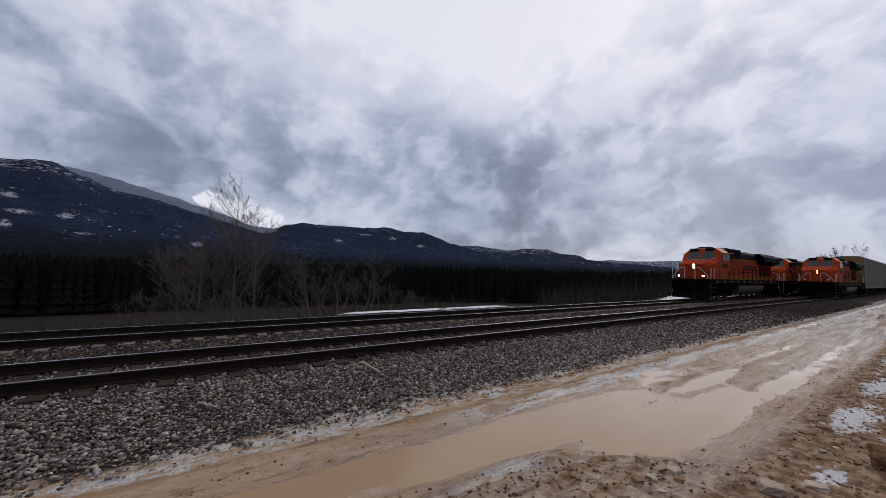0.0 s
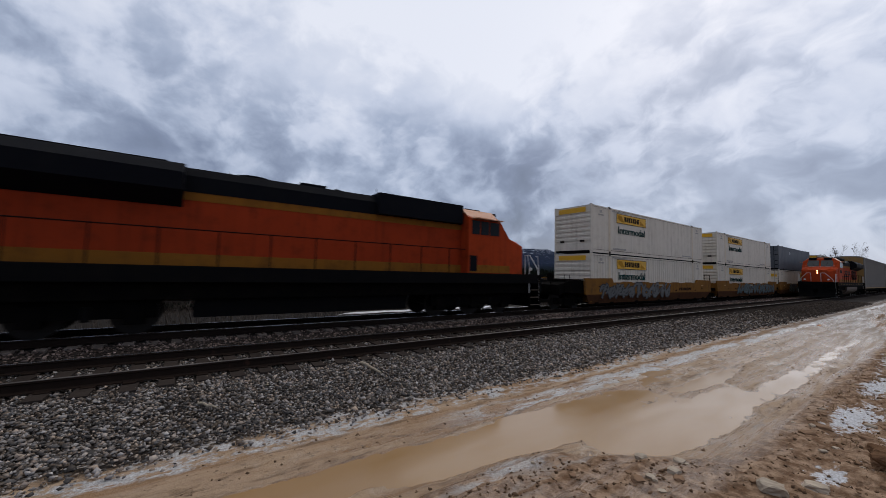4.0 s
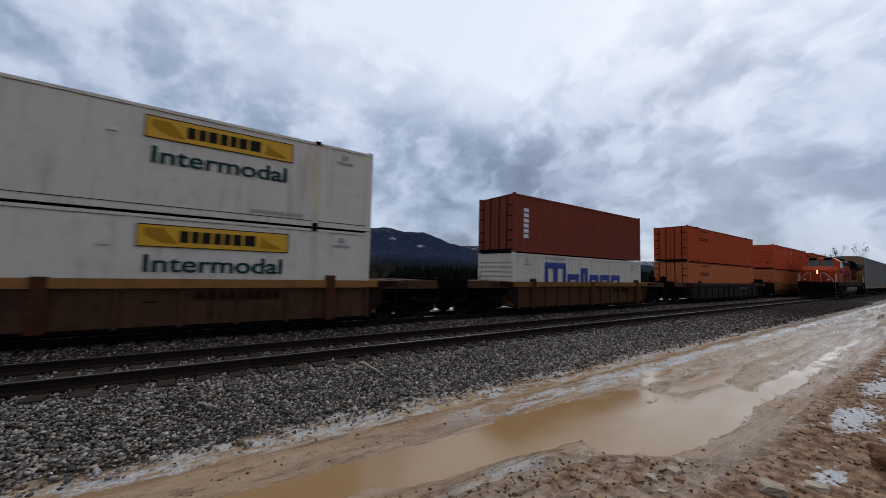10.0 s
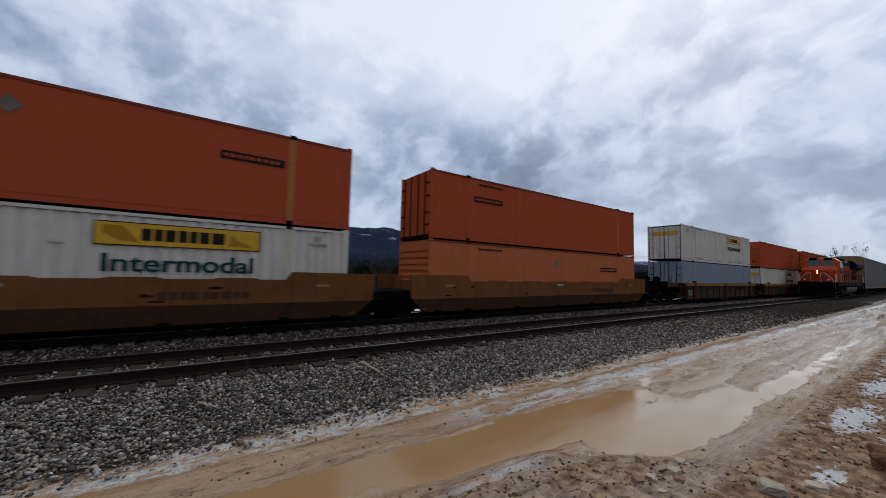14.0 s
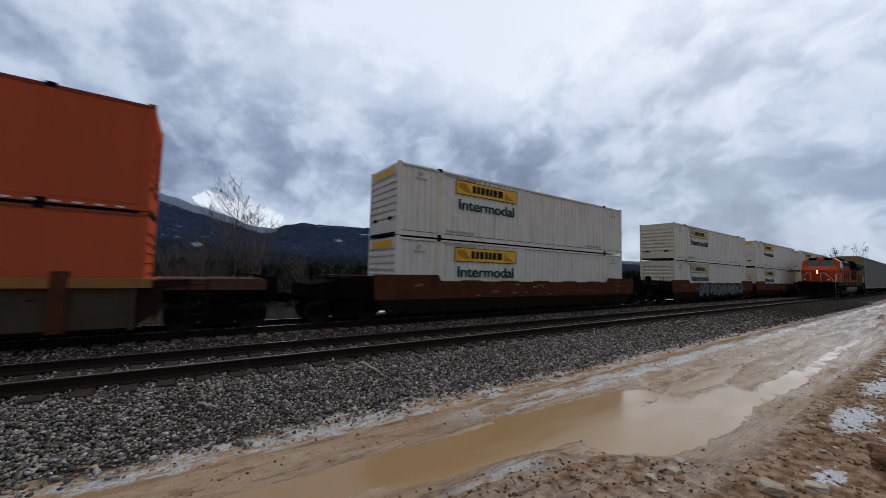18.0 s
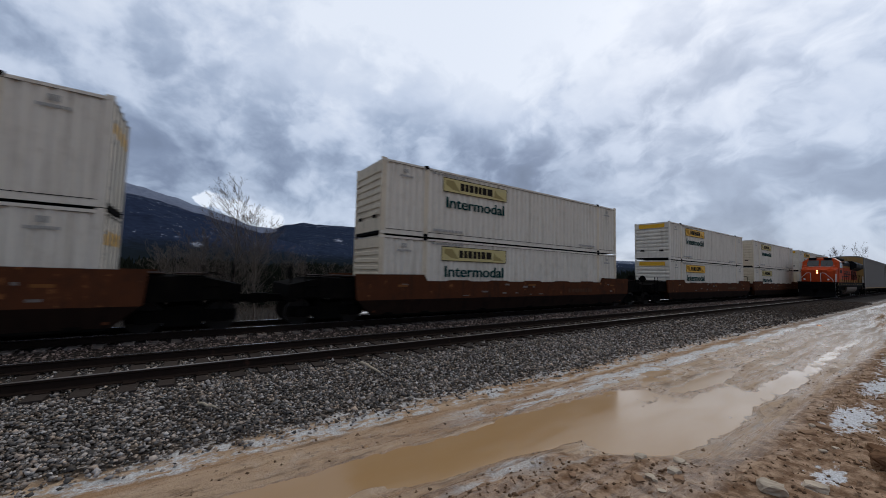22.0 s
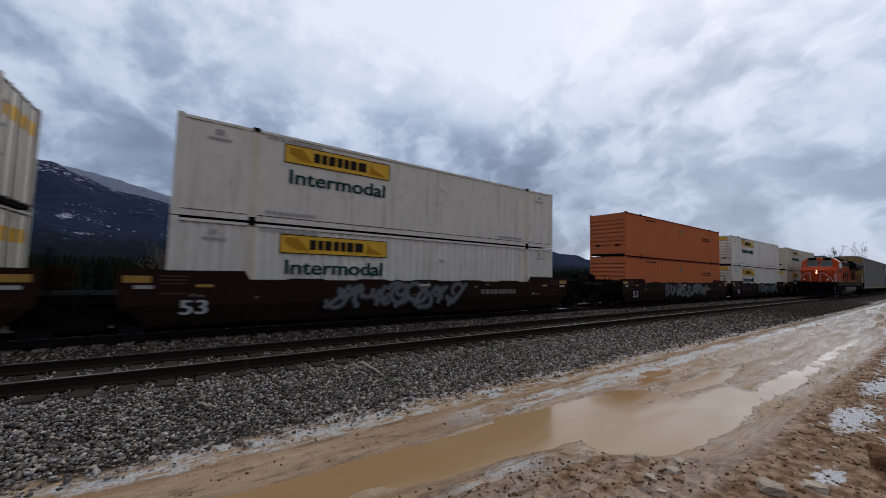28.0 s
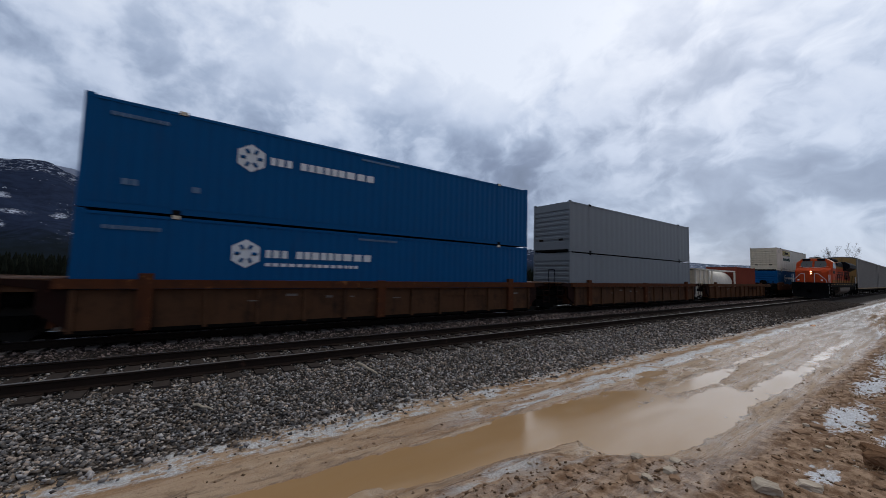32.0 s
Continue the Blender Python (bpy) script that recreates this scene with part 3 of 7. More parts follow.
def ground_material():
    m = bpy.data.materials.new("ground")
    m.use_nodes = True
    n = Nodes(m.node_tree)
    co = n.add("ShaderNodeTexCoord").outputs["Object"]
    sep = n.add("ShaderNodeSeparateXYZ")
    n.link(co, sep.inputs[0])
    y = sep.outputs[1]
    grain = n.noise(co, 38.0, 6.0, 0.65)
    clods = n.noise(co, 7.0, 6.0, 0.6)
    wide = n.noise(co, 0.9, 5.0, 0.55)
    along = n.noise(n.scaled(co, (0.26, 4.2, 1.0)), 1.0, 7.0, 0.62, distort=0.3)
    ruts = n.noise(n.scaled(co, (1.5, 5.2, 1.0)), 1.1, 7.0, 0.64, distort=0.9)
    wig = n.math("ADD", y, n.math("MULTIPLY", n.math("SUBTRACT", n.noise(n.scaled(co, (0.7, 1, 1)), 1.3, 5.0, 0.6), 0.5), 0.75))
    # wet mud in the wheel tracks
    mud = n.mix(n.ramp(along, 0.36, 0.66), (0.275, 0.160, 0.082), (0.43, 0.315, 0.215))
    mud = n.mix(n.ramp(ruts, 0.50, 0.66, 0.0, 0.75), mud, (0.13, 0.078, 0.045))
    mud = n.mix(n.ramp(clods, 0.58, 0.74), mud, (0.10, 0.062, 0.038))
    mud = n.mix(n.math("MULTIPLY", n.ramp(grain, 0.5, 0.8), 0.35), mud, (0.40, 0.32, 0.25))
    # farther on the surface turns darker and greyer
    mud = n.mix(n.ramp(sep.outputs[0], 13.0, 32.0, 0.0, 0.75), mud, n.mix(along, (0.075, 0.054, 0.040), (0.21, 0.165, 0.13)))
    # frozen slush: grey white rims along the wheel tracks and against the ballast
    ice_noise = n.noise(n.scaled(co, (0.55, 2.4, 1.0)), 1.9, 7.0, 0.68, distort=0.6)
    crumbs = n.noise(n.scaled(co, (0.8, 1.3, 1.0)), 9.0, 5.0, 0.65)
    x = sep.outputs[0]
    rim = n.math("MULTIPLY", n.ramp(wig, 4.03, 4.10), n.ramp(wig, 4.50, 4.32))
    rim = n.math("MULTIPLY", rim, n.math("MULTIPLY", n.ramp(ice_noise, 0.40, 0.50), n.ramp(x, 2.6, 4.4, 0.0, 1.0)))
    rim2 = n.math("MULTIPLY", n.ramp(wig, 4.58, 4.74), n.ramp(wig, 5.75, 5.2))
    rim2 = n.math("MULTIPLY", rim2, n.ramp(n.math("ADD", n.math("MULTIPLY", ice_noise, 0.5), n.math("MULTIPLY", crumbs, 0.5)), 0.47, 0.56))
    inner = n.math("MULTIPLY", n.ramp(wig, 1.5, 2.0), n.ramp(wig, 3.3, 2.3))
    inner = n.math("MULTIPLY", inner, n.ramp(ice_noise, 0.50, 0.70, 0.0, 0.6))
    streaks = n.math("MULTIPLY", n.math("MULTIPLY", n.ramp(wig, 2.4, 2.7), n.ramp(wig, 3.9, 3.6)), n.math("MULTIPLY", n.ramp(x, 7.0, 11.0), n.ramp(along, 0.56, 0.64, 0.0, 0.55)))
    slush = n.math("ADD", n.math("MAXIMUM", rim, rim2), n.math("ADD", inner, streaks), clamp=True)
    # far along the road it is pale and frozen
    pale = n.math("MULTIPLY", n.ramp(x, 8.0, 16.0, 0.0, 0.22), n.ramp(along, 0.35, 0.7))
    slush = n.math("MAXIMUM", slush, pale)
    slush = n.math("MULTIPLY", slush, n.ramp(crumbs, 0.30, 0.50, 0.45, 1.0))
    ice = n.mix(n.ramp(grain, 0.3, 0.7), (0.33, 0.31, 0.295), (0.62, 0.62, 0.62))
    road = n.mix(slush, mud, ice)
    # rough verge: brown earth with old snow left in a few places
    earth = n.mix(n.ramp(clods, 0.35, 0.68), (0.155, 0.088, 0.050), (0.40, 0.275, 0.185))
    earth = n.mix(n.ramp(crumbs, 0.52, 0.66, 0.0, 0.65), earth, (0.090, 0.055, 0.034))
    earth = n.mix(n.ramp(grain, 0.55, 0.75, 0.0, 0.45), earth, (0.36, 0.30, 0.24))
    snowy = n.noise(n.scaled(co, (0.8, 1.2, 1.0)), 1.35, 7.0, 0.66)
    lie = None
    for cx, cy, rx, ry in ((8.5, 0.98, 1.25, 0.34), (11.6, 0.95, 1.9, 0.30), (5.55, 0.86, 0.55, 0.16), (16.0, 1.0, 3.2, 0.34), (22.5, 1.75, 4.5, 0.30), (7.0, 0.45, 0.9, 0.25)):
        at = n.scaled(n.vmath("SUBTRACT", co, (cx, cy, 0)), (1 / rx, 1 / ry, 0))
        d = n.math("SUBTRACT", 1.0, n.vmath("LENGTH", at))
        lie = d if lie is None else n.math("MAXIMUM", lie, d)
    ragged = n.math("ADD", n.math("MULTIPLY", n.math("MAXIMUM", lie, -0.6), 0.36), n.math("ADD", n.math("MULTIPLY", snowy, 0.5), n.math("ADD", n.math("MULTIPLY", crumbs, 0.8), n.math("MULTIPLY", n.math("SUBTRACT", clods, 0.5), 0.6))))
    earth = n.mix(n.ramp(ragged, 0.74, 0.86, 0.0, 0.92), earth, n.mix(n.ramp(grain, 0.35, 0.65), (0.46, 0.46, 0.47), (0.74, 0.76, 0.80)))
    torn = n.math("MULTIPLY", n.math("MULTIPLY", n.ramp(y, 2.2, 2.5), n.ramp(x, 5.0, 4.0)), n.ramp(n.noise(n.scaled(co, (0.7, 4.6, 1.0)), 1.3, 6.0, 0.62, distort=0.5), 0.52, 0.62, 0.0, 0.7))
    earth = n.mix(torn, earth, (0.34, 0.29, 0.25))
    # a narrow side rut with slush in it
    rut = n.math("MULTIPLY", n.math("MULTIPLY", n.ramp(wig, 2.66, 2.74), n.ramp(wig, 2.98, 2.90)), n.math("MULTIPLY", n.ramp(x, 2.0, 2.4, 0.0, 0.75), n.ramp(x, 3.7, 3.2)))
    earth = n.mix(n.math("MULTIPLY", rut, n.ramp(ice_noise, 0.38, 0.50)), earth, ice)
    edge = n.math("ADD", n.math("ADD", 1.62, n.ramp(sep.outputs[0], 5.7, 3.1, 0.0, 1.40)), n.ramp(sep.outputs[0], 21.0, 35.0, 0.0, 1.5))
    verge = n.ramp(n.math("SUBTRACT", n.math("ADD", n.math("MULTIPLY", y, 0.6), n.math("MULTIPLY", wig, 0.4)), edge), 0.10, -0.12)
    road = n.mix(verge, road, earth)
    # ballast under the stones
    gravel = n.mix(grain, (0.016, 0.013, 0.012), (0.055, 0.046, 0.041))
    col = n.mix(n.math("MULTIPLY", n.ramp(wig, 5.0, 5.25), n.math("SUBTRACT", 1.0, rim2)), road, gravel)
    # valley side beyond the line: snow strip, then brown brush
    strip = n.math("MULTIPLY", n.ramp(wig, 16.5, 16.8), n.ramp(wig, 18.3, 17.8))
    strip = n.math("MULTIPLY", strip, n.math("MULTIPLY", n.ramp(sep.outputs[0], 5.5, 8.0), n.ramp(sep.outputs[0], 18.5, 16.0)))
    thaw = n.math("MULTIPLY", n.math("MULTIPLY", n.ramp(sep.outputs[0], 42.0, 45.0), n.ramp(sep.outputs[0], 60.0, 52.0)), n.math("MULTIPLY", n.ramp(wig, 16.4, 16.8), n.ramp(wig, 21.5, 20.0)))
    patch = n.math("MULTIPLY", n.math("MAXIMUM", strip, thaw), n.ramp(snowy, 0.44, 0.52))
    brush = n.mix(clods, (0.009, 0.0075, 0.006), (0.027, 0.021, 0.016))
    brush = n.mix(n.ramp(snowy, 0.72, 0.76), brush, (0.3, 0.3, 0.31))
    col = n.mix(n.ramp(y, 15.9, 16.6), col, n.mix(patch, brush, (0.74, 0.75, 0.79)))
    p = n.add("ShaderNodeBsdfPrincipled")
    n.link(col, p.inputs["Base Color"])
    wet = n.math("MULTIPLY", n.math("MULTIPLY", n.ramp(wig, 1.2, 1.7), n.ramp(wig, 4.6, 4.1)), n.ramp(along, 0.62, 0.42))
    brim = n.math("MULTIPLY", n.ramp(sep.outputs[2], WATER_Z + 0.026, WATER_Z + 0.004), n.math("MULTIPLY", n.ramp(y, 1.2, 1.5), n.ramp(y, 4.7, 4.4)))
    wet = n.math("MAXIMUM", wet, brim)
    n.link(n.math("SUBTRACT", 0.86, n.math("MULTIPLY", wet, 0.64)), p.inputs["Roughness"])
    n.link(n.math("ADD", 0.04, n.math("MULTIPLY", wet, 0.5)), p.inputs["Specular IOR Level"])
    b = n.add("ShaderNodeBump")
    b.inputs["Strength"].default_value, b.inputs["Distance"].default_value = 0.9, 0.035
    n.link(n.math("ADD", n.math("ADD", n.math("MULTIPLY", grain, 0.5), n.math("ADD", clods, n.math("MULTIPLY", crumbs, 0.5))), n.math("MULTIPLY", ruts, 0.8)), b.inputs["Height"])
    n.link(b.outputs[0], p.inputs["Normal"])
    out = n.add("ShaderNodeOutputMaterial")
    n.link(p.outputs[0], out.inputs[0])
    return m


def water_material():
    m = bpy.data.materials.new("muddy_water")
    m.use_nodes = True
    n = Nodes(m.node_tree)
    co = n.add("ShaderNodeTexCoord").outputs["Object"]
    silt = n.noise(n.scaled(co, (0.4, 1.3, 1)), 1.3, 5.0, 0.6)
    p = n.add("ShaderNodeBsdfPrincipled")
    n.link(n.mix(silt, (0.285, 0.160, 0.058), (0.335, 0.212, 0.108)), p.inputs["Base Color"])
    n.link(n.ramp(n.noise(n.scaled(co, (0.5, 1.6, 1)), 1.7, 5.0, 0.6), 0.40, 0.65, 0.10, 0.22), p.inputs["Roughness"])
    p.inputs["IOR"].default_value = 1.32
    b = n.add("ShaderNodeBump")
    b.inputs["Strength"].default_value, b.inputs["Distance"].default_value = 0.02, 0.01
    n.link(n.noise(co, 14.0, 2.0, 0.5), b.inputs["Height"])
    n.link(b.outputs[0], p.inputs["Normal"])
    out = n.add("ShaderNodeOutputMaterial")
    n.link(p.outputs[0], out.inputs[0])
    return m


build_ground()
_bm = bmesh.new()
_vs = [_bm.verts.new(c) for c in ((-8, 1.35, WATER_Z), (26, 1.35, WATER_Z), (26, 4.25, WATER_Z), (-8, 4.25, WATER_Z))]
_bm.faces.new(_vs)
_me = mesh_of(_bm, "puddle_water", water_material())
tagged(new("puddle_water", _me), "brown muddy water standing in the ruts of the road", "water", kind="structure")


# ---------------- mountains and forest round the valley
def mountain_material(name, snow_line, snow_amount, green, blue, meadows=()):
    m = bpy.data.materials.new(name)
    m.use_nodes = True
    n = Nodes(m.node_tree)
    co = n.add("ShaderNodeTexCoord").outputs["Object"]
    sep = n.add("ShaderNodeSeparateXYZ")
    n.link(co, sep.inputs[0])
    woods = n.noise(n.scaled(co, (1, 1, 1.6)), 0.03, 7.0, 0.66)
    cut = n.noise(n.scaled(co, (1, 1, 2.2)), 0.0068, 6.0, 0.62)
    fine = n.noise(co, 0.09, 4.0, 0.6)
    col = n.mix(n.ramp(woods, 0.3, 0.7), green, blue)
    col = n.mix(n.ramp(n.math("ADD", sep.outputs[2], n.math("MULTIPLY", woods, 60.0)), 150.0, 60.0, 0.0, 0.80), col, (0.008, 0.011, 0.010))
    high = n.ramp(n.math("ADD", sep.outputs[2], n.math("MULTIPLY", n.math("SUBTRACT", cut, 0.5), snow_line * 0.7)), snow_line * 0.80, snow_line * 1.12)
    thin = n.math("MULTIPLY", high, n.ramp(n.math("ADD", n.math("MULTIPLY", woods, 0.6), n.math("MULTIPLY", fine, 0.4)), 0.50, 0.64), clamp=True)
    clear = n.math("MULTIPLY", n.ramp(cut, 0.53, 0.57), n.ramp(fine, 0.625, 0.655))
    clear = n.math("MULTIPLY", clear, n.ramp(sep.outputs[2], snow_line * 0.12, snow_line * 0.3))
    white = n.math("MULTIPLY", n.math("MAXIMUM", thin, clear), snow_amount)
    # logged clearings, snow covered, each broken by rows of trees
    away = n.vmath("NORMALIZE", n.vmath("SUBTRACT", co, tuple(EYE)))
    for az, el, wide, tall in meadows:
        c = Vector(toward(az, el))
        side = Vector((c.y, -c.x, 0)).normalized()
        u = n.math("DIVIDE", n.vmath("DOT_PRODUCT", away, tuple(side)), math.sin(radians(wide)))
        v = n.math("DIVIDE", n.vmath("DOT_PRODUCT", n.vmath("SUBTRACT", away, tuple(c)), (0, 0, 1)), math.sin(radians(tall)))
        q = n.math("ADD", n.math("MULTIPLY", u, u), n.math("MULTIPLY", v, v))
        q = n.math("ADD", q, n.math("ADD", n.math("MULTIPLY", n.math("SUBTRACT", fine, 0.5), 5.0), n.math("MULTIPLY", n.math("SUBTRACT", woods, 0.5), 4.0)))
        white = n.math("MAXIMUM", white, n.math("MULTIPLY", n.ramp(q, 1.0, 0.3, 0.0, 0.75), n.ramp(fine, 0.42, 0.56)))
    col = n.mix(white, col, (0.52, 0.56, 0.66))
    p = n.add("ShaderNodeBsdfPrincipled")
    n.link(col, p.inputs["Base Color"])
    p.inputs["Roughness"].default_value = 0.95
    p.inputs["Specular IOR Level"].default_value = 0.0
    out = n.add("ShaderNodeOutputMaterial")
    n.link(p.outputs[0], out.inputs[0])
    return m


def ridge(name, label, dist, depth, line, base_z, material, rough):
    """A mountain side: its crest follows (bearing, height angle) marks, its slope comes down towards the valley."""
    bs = [b for b, _ in line]
    steps = 150
    rows = 26
    verts, faces = [], []
    for i in range(steps + 1):
        b = bs[0] + (bs[-1] - bs[0]) * i / steps
        k = max(j for j in range(len(line) - 1) if line[j][0] <= b + 1e-6)
        f = (b - line[k][0]) / (line[k + 1][0] - line[k][0])
        f = f * f * (3 - 2 * f) * 0.5 + f * 0.5
        el = line[k][1] * (1 - f) + line[k + 1][1] * f
        top = EYE.z + dist * math.tan(radians(el))
        a = radians(b)
        for j in range(rows + 4):
            s = min(1.0, j / rows)
            d = dist - depth * (1 - s) + max(0, j - rows) * 120
            z = base_z + (top - base_z) * (s ** 1.25)
            x, y = d * math.sin(a), d * math.cos(a)
            amp = rough * (top - base_z)
            z += amp * (0.20 * wob(x, y, 3.2 / depth, 2.0) + 0.09 * wob(x, y, 9.0 / depth, 4.0)) * math.sin(math.pi * min(1, s * 0.97)) ** 0.8
            z += amp * 0.022 * wob(x, y, 0.02, 6.0) * (s > 0.5)
            if j > rows:
                z -= (j - rows) * 60
            verts.append((x, y, z))
    h = rows + 4
    for i in range(steps):
        for j in range(h - 1):
            faces.append((i * h + j, (i + 1) * h + j, (i + 1) * h + j + 1, i * h + j + 1))
    me = bpy.data.meshes.new(name)
    me.from_pydata(verts, [], faces)
    me.polygons.foreach_set("use_smooth", [True] * len(faces))
    me.materials.append(material)
    tagged(new(name, me), label, "mountain", kind="structure")


# bluish distance haze is put into the base colours of the ridges
FOREST, HAZE = (0.015, 0.020, 0.037), (0.023, 0.033, 0.064)
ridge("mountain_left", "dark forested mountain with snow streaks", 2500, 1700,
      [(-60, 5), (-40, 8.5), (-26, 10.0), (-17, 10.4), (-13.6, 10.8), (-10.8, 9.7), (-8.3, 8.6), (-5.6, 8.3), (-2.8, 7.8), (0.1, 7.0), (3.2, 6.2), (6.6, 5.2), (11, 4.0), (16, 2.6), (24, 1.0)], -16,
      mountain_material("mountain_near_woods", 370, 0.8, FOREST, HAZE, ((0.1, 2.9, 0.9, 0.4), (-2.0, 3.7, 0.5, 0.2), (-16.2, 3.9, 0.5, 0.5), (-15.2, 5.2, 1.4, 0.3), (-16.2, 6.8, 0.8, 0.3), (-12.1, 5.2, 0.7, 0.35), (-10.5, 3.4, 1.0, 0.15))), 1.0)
# this ridge carries no snow: its even pale colour stands in for mist
ridge("mountain_left_back", "pale ridge behind the dark mountain, mist in its colour", 3300, 900,
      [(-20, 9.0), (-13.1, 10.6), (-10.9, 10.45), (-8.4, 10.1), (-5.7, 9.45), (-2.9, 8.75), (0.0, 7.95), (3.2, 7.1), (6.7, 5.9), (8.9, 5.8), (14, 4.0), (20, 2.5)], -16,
      mountain_material("mountain_back_mist", 500, 0.0, (0.13, 0.15, 0.21), (0.17, 0.195, 0.26)), 0.5)
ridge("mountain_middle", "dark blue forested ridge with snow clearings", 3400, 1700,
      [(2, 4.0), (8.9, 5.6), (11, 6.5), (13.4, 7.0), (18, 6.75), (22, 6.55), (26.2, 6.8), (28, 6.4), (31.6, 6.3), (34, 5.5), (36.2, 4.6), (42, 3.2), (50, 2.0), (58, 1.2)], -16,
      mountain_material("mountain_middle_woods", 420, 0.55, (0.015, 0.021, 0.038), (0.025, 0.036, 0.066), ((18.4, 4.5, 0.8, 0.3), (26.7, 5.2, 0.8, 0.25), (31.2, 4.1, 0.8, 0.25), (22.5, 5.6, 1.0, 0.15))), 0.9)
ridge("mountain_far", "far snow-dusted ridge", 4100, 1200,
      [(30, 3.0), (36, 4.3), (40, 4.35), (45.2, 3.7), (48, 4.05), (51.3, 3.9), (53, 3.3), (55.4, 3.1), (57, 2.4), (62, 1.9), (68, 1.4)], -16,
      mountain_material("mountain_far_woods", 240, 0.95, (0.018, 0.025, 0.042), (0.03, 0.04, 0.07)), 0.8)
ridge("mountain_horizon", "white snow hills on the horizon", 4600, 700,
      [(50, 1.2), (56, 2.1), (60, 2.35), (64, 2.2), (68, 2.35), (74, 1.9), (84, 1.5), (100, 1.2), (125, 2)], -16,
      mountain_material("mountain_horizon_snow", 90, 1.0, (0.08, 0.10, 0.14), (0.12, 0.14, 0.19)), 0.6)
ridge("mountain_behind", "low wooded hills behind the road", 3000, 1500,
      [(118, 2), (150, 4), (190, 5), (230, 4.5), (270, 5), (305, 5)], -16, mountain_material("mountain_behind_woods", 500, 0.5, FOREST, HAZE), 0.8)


# ---------------- tracks
def build_track(yc, name, label, top, wood):
    for side, word in ((-1, "near"), (1, "far")):
        y = yc + side * 0.753
        rail = tagged(new("rail"), label, "rail", group=name, kind="structure")
        bm = bmesh.new()
        extrude_x(bm, [(y - 0.07, -0.185), (y + 0.07, -0.185), (y + 0.07, -0.172), (y + 0.012, -0.15), (y + 0.012, -0.05), (y + 0.036, -0.036), (y + 0.036, -0.006), (y - 0.036, -0.006),
                       (y - 0.036, -0.036), (y - 0.012, -0.05), (y - 0.012, -0.15), (y - 0.07, -0.172)], -900, 1000)
        part("rail_body", bm, "rail_side", rail)
        part("rail_head", boxes((-900, 1000, y - 0.033, y + 0.033, -0.006, 0.0)), top if side < 0 else "rail_top", rail, "worn bright running surface")
    rng = random.Random(int(yc * 10))
    tie = mesh_of(boxes((-0.115, 0.115, -1.3, 1.3, -0.36, -0.187)), "tie", wood, 0.012)
    plate = mesh_of(boxes((-0.09, 0.09, -0.17, 0.17, -0.188, -0.170)), "tie_plate", "rail_side")
    bed = tagged(new("track_ties"), "weathered timber ties half sunk in grey ballast", "railway ties", kind="structure")
    bed["group"] = name
    x = -6.0
    k = 0
    while k < 150:
        m = pose(x + rng.uniform(-0.03, 0.03), yc + rng.uniform(-0.06, 0.06), rng.uniform(-0.012, 0.004), 0, 0, rng.uniform(-1.2, 1.2))
        shared("tie", tie, bed, m)
        if k < 70:
            for side in (-1, 1):
                shared("tie_plate", plate, bed, pose(x, yc + side * 0.753, 0))
        x += 0.52
        k += 1
    bm = bmesh.new()
    while x < 260:
        box(bm, x - 0.115, x + 0.115, yc - 1.3, yc + 1.3, -0.36, -0.19)
        x += 0.52
    x = -6.52
    while x > -60:
        box(bm, x - 0.115, x + 0.115, yc - 1.3, yc + 1.3, -0.36, -0.19)
        x -= 0.52
    tagged(part("far_ties", bm, wood, bed), kind="stuff")


build_track(YN, "near track", "steel rail of the near track, dull worn top", "rail_dull", "tie_wood")
build_track(YC, "far track", "steel rail of the far track, bright worn top", "rail_top", "tie_pale")


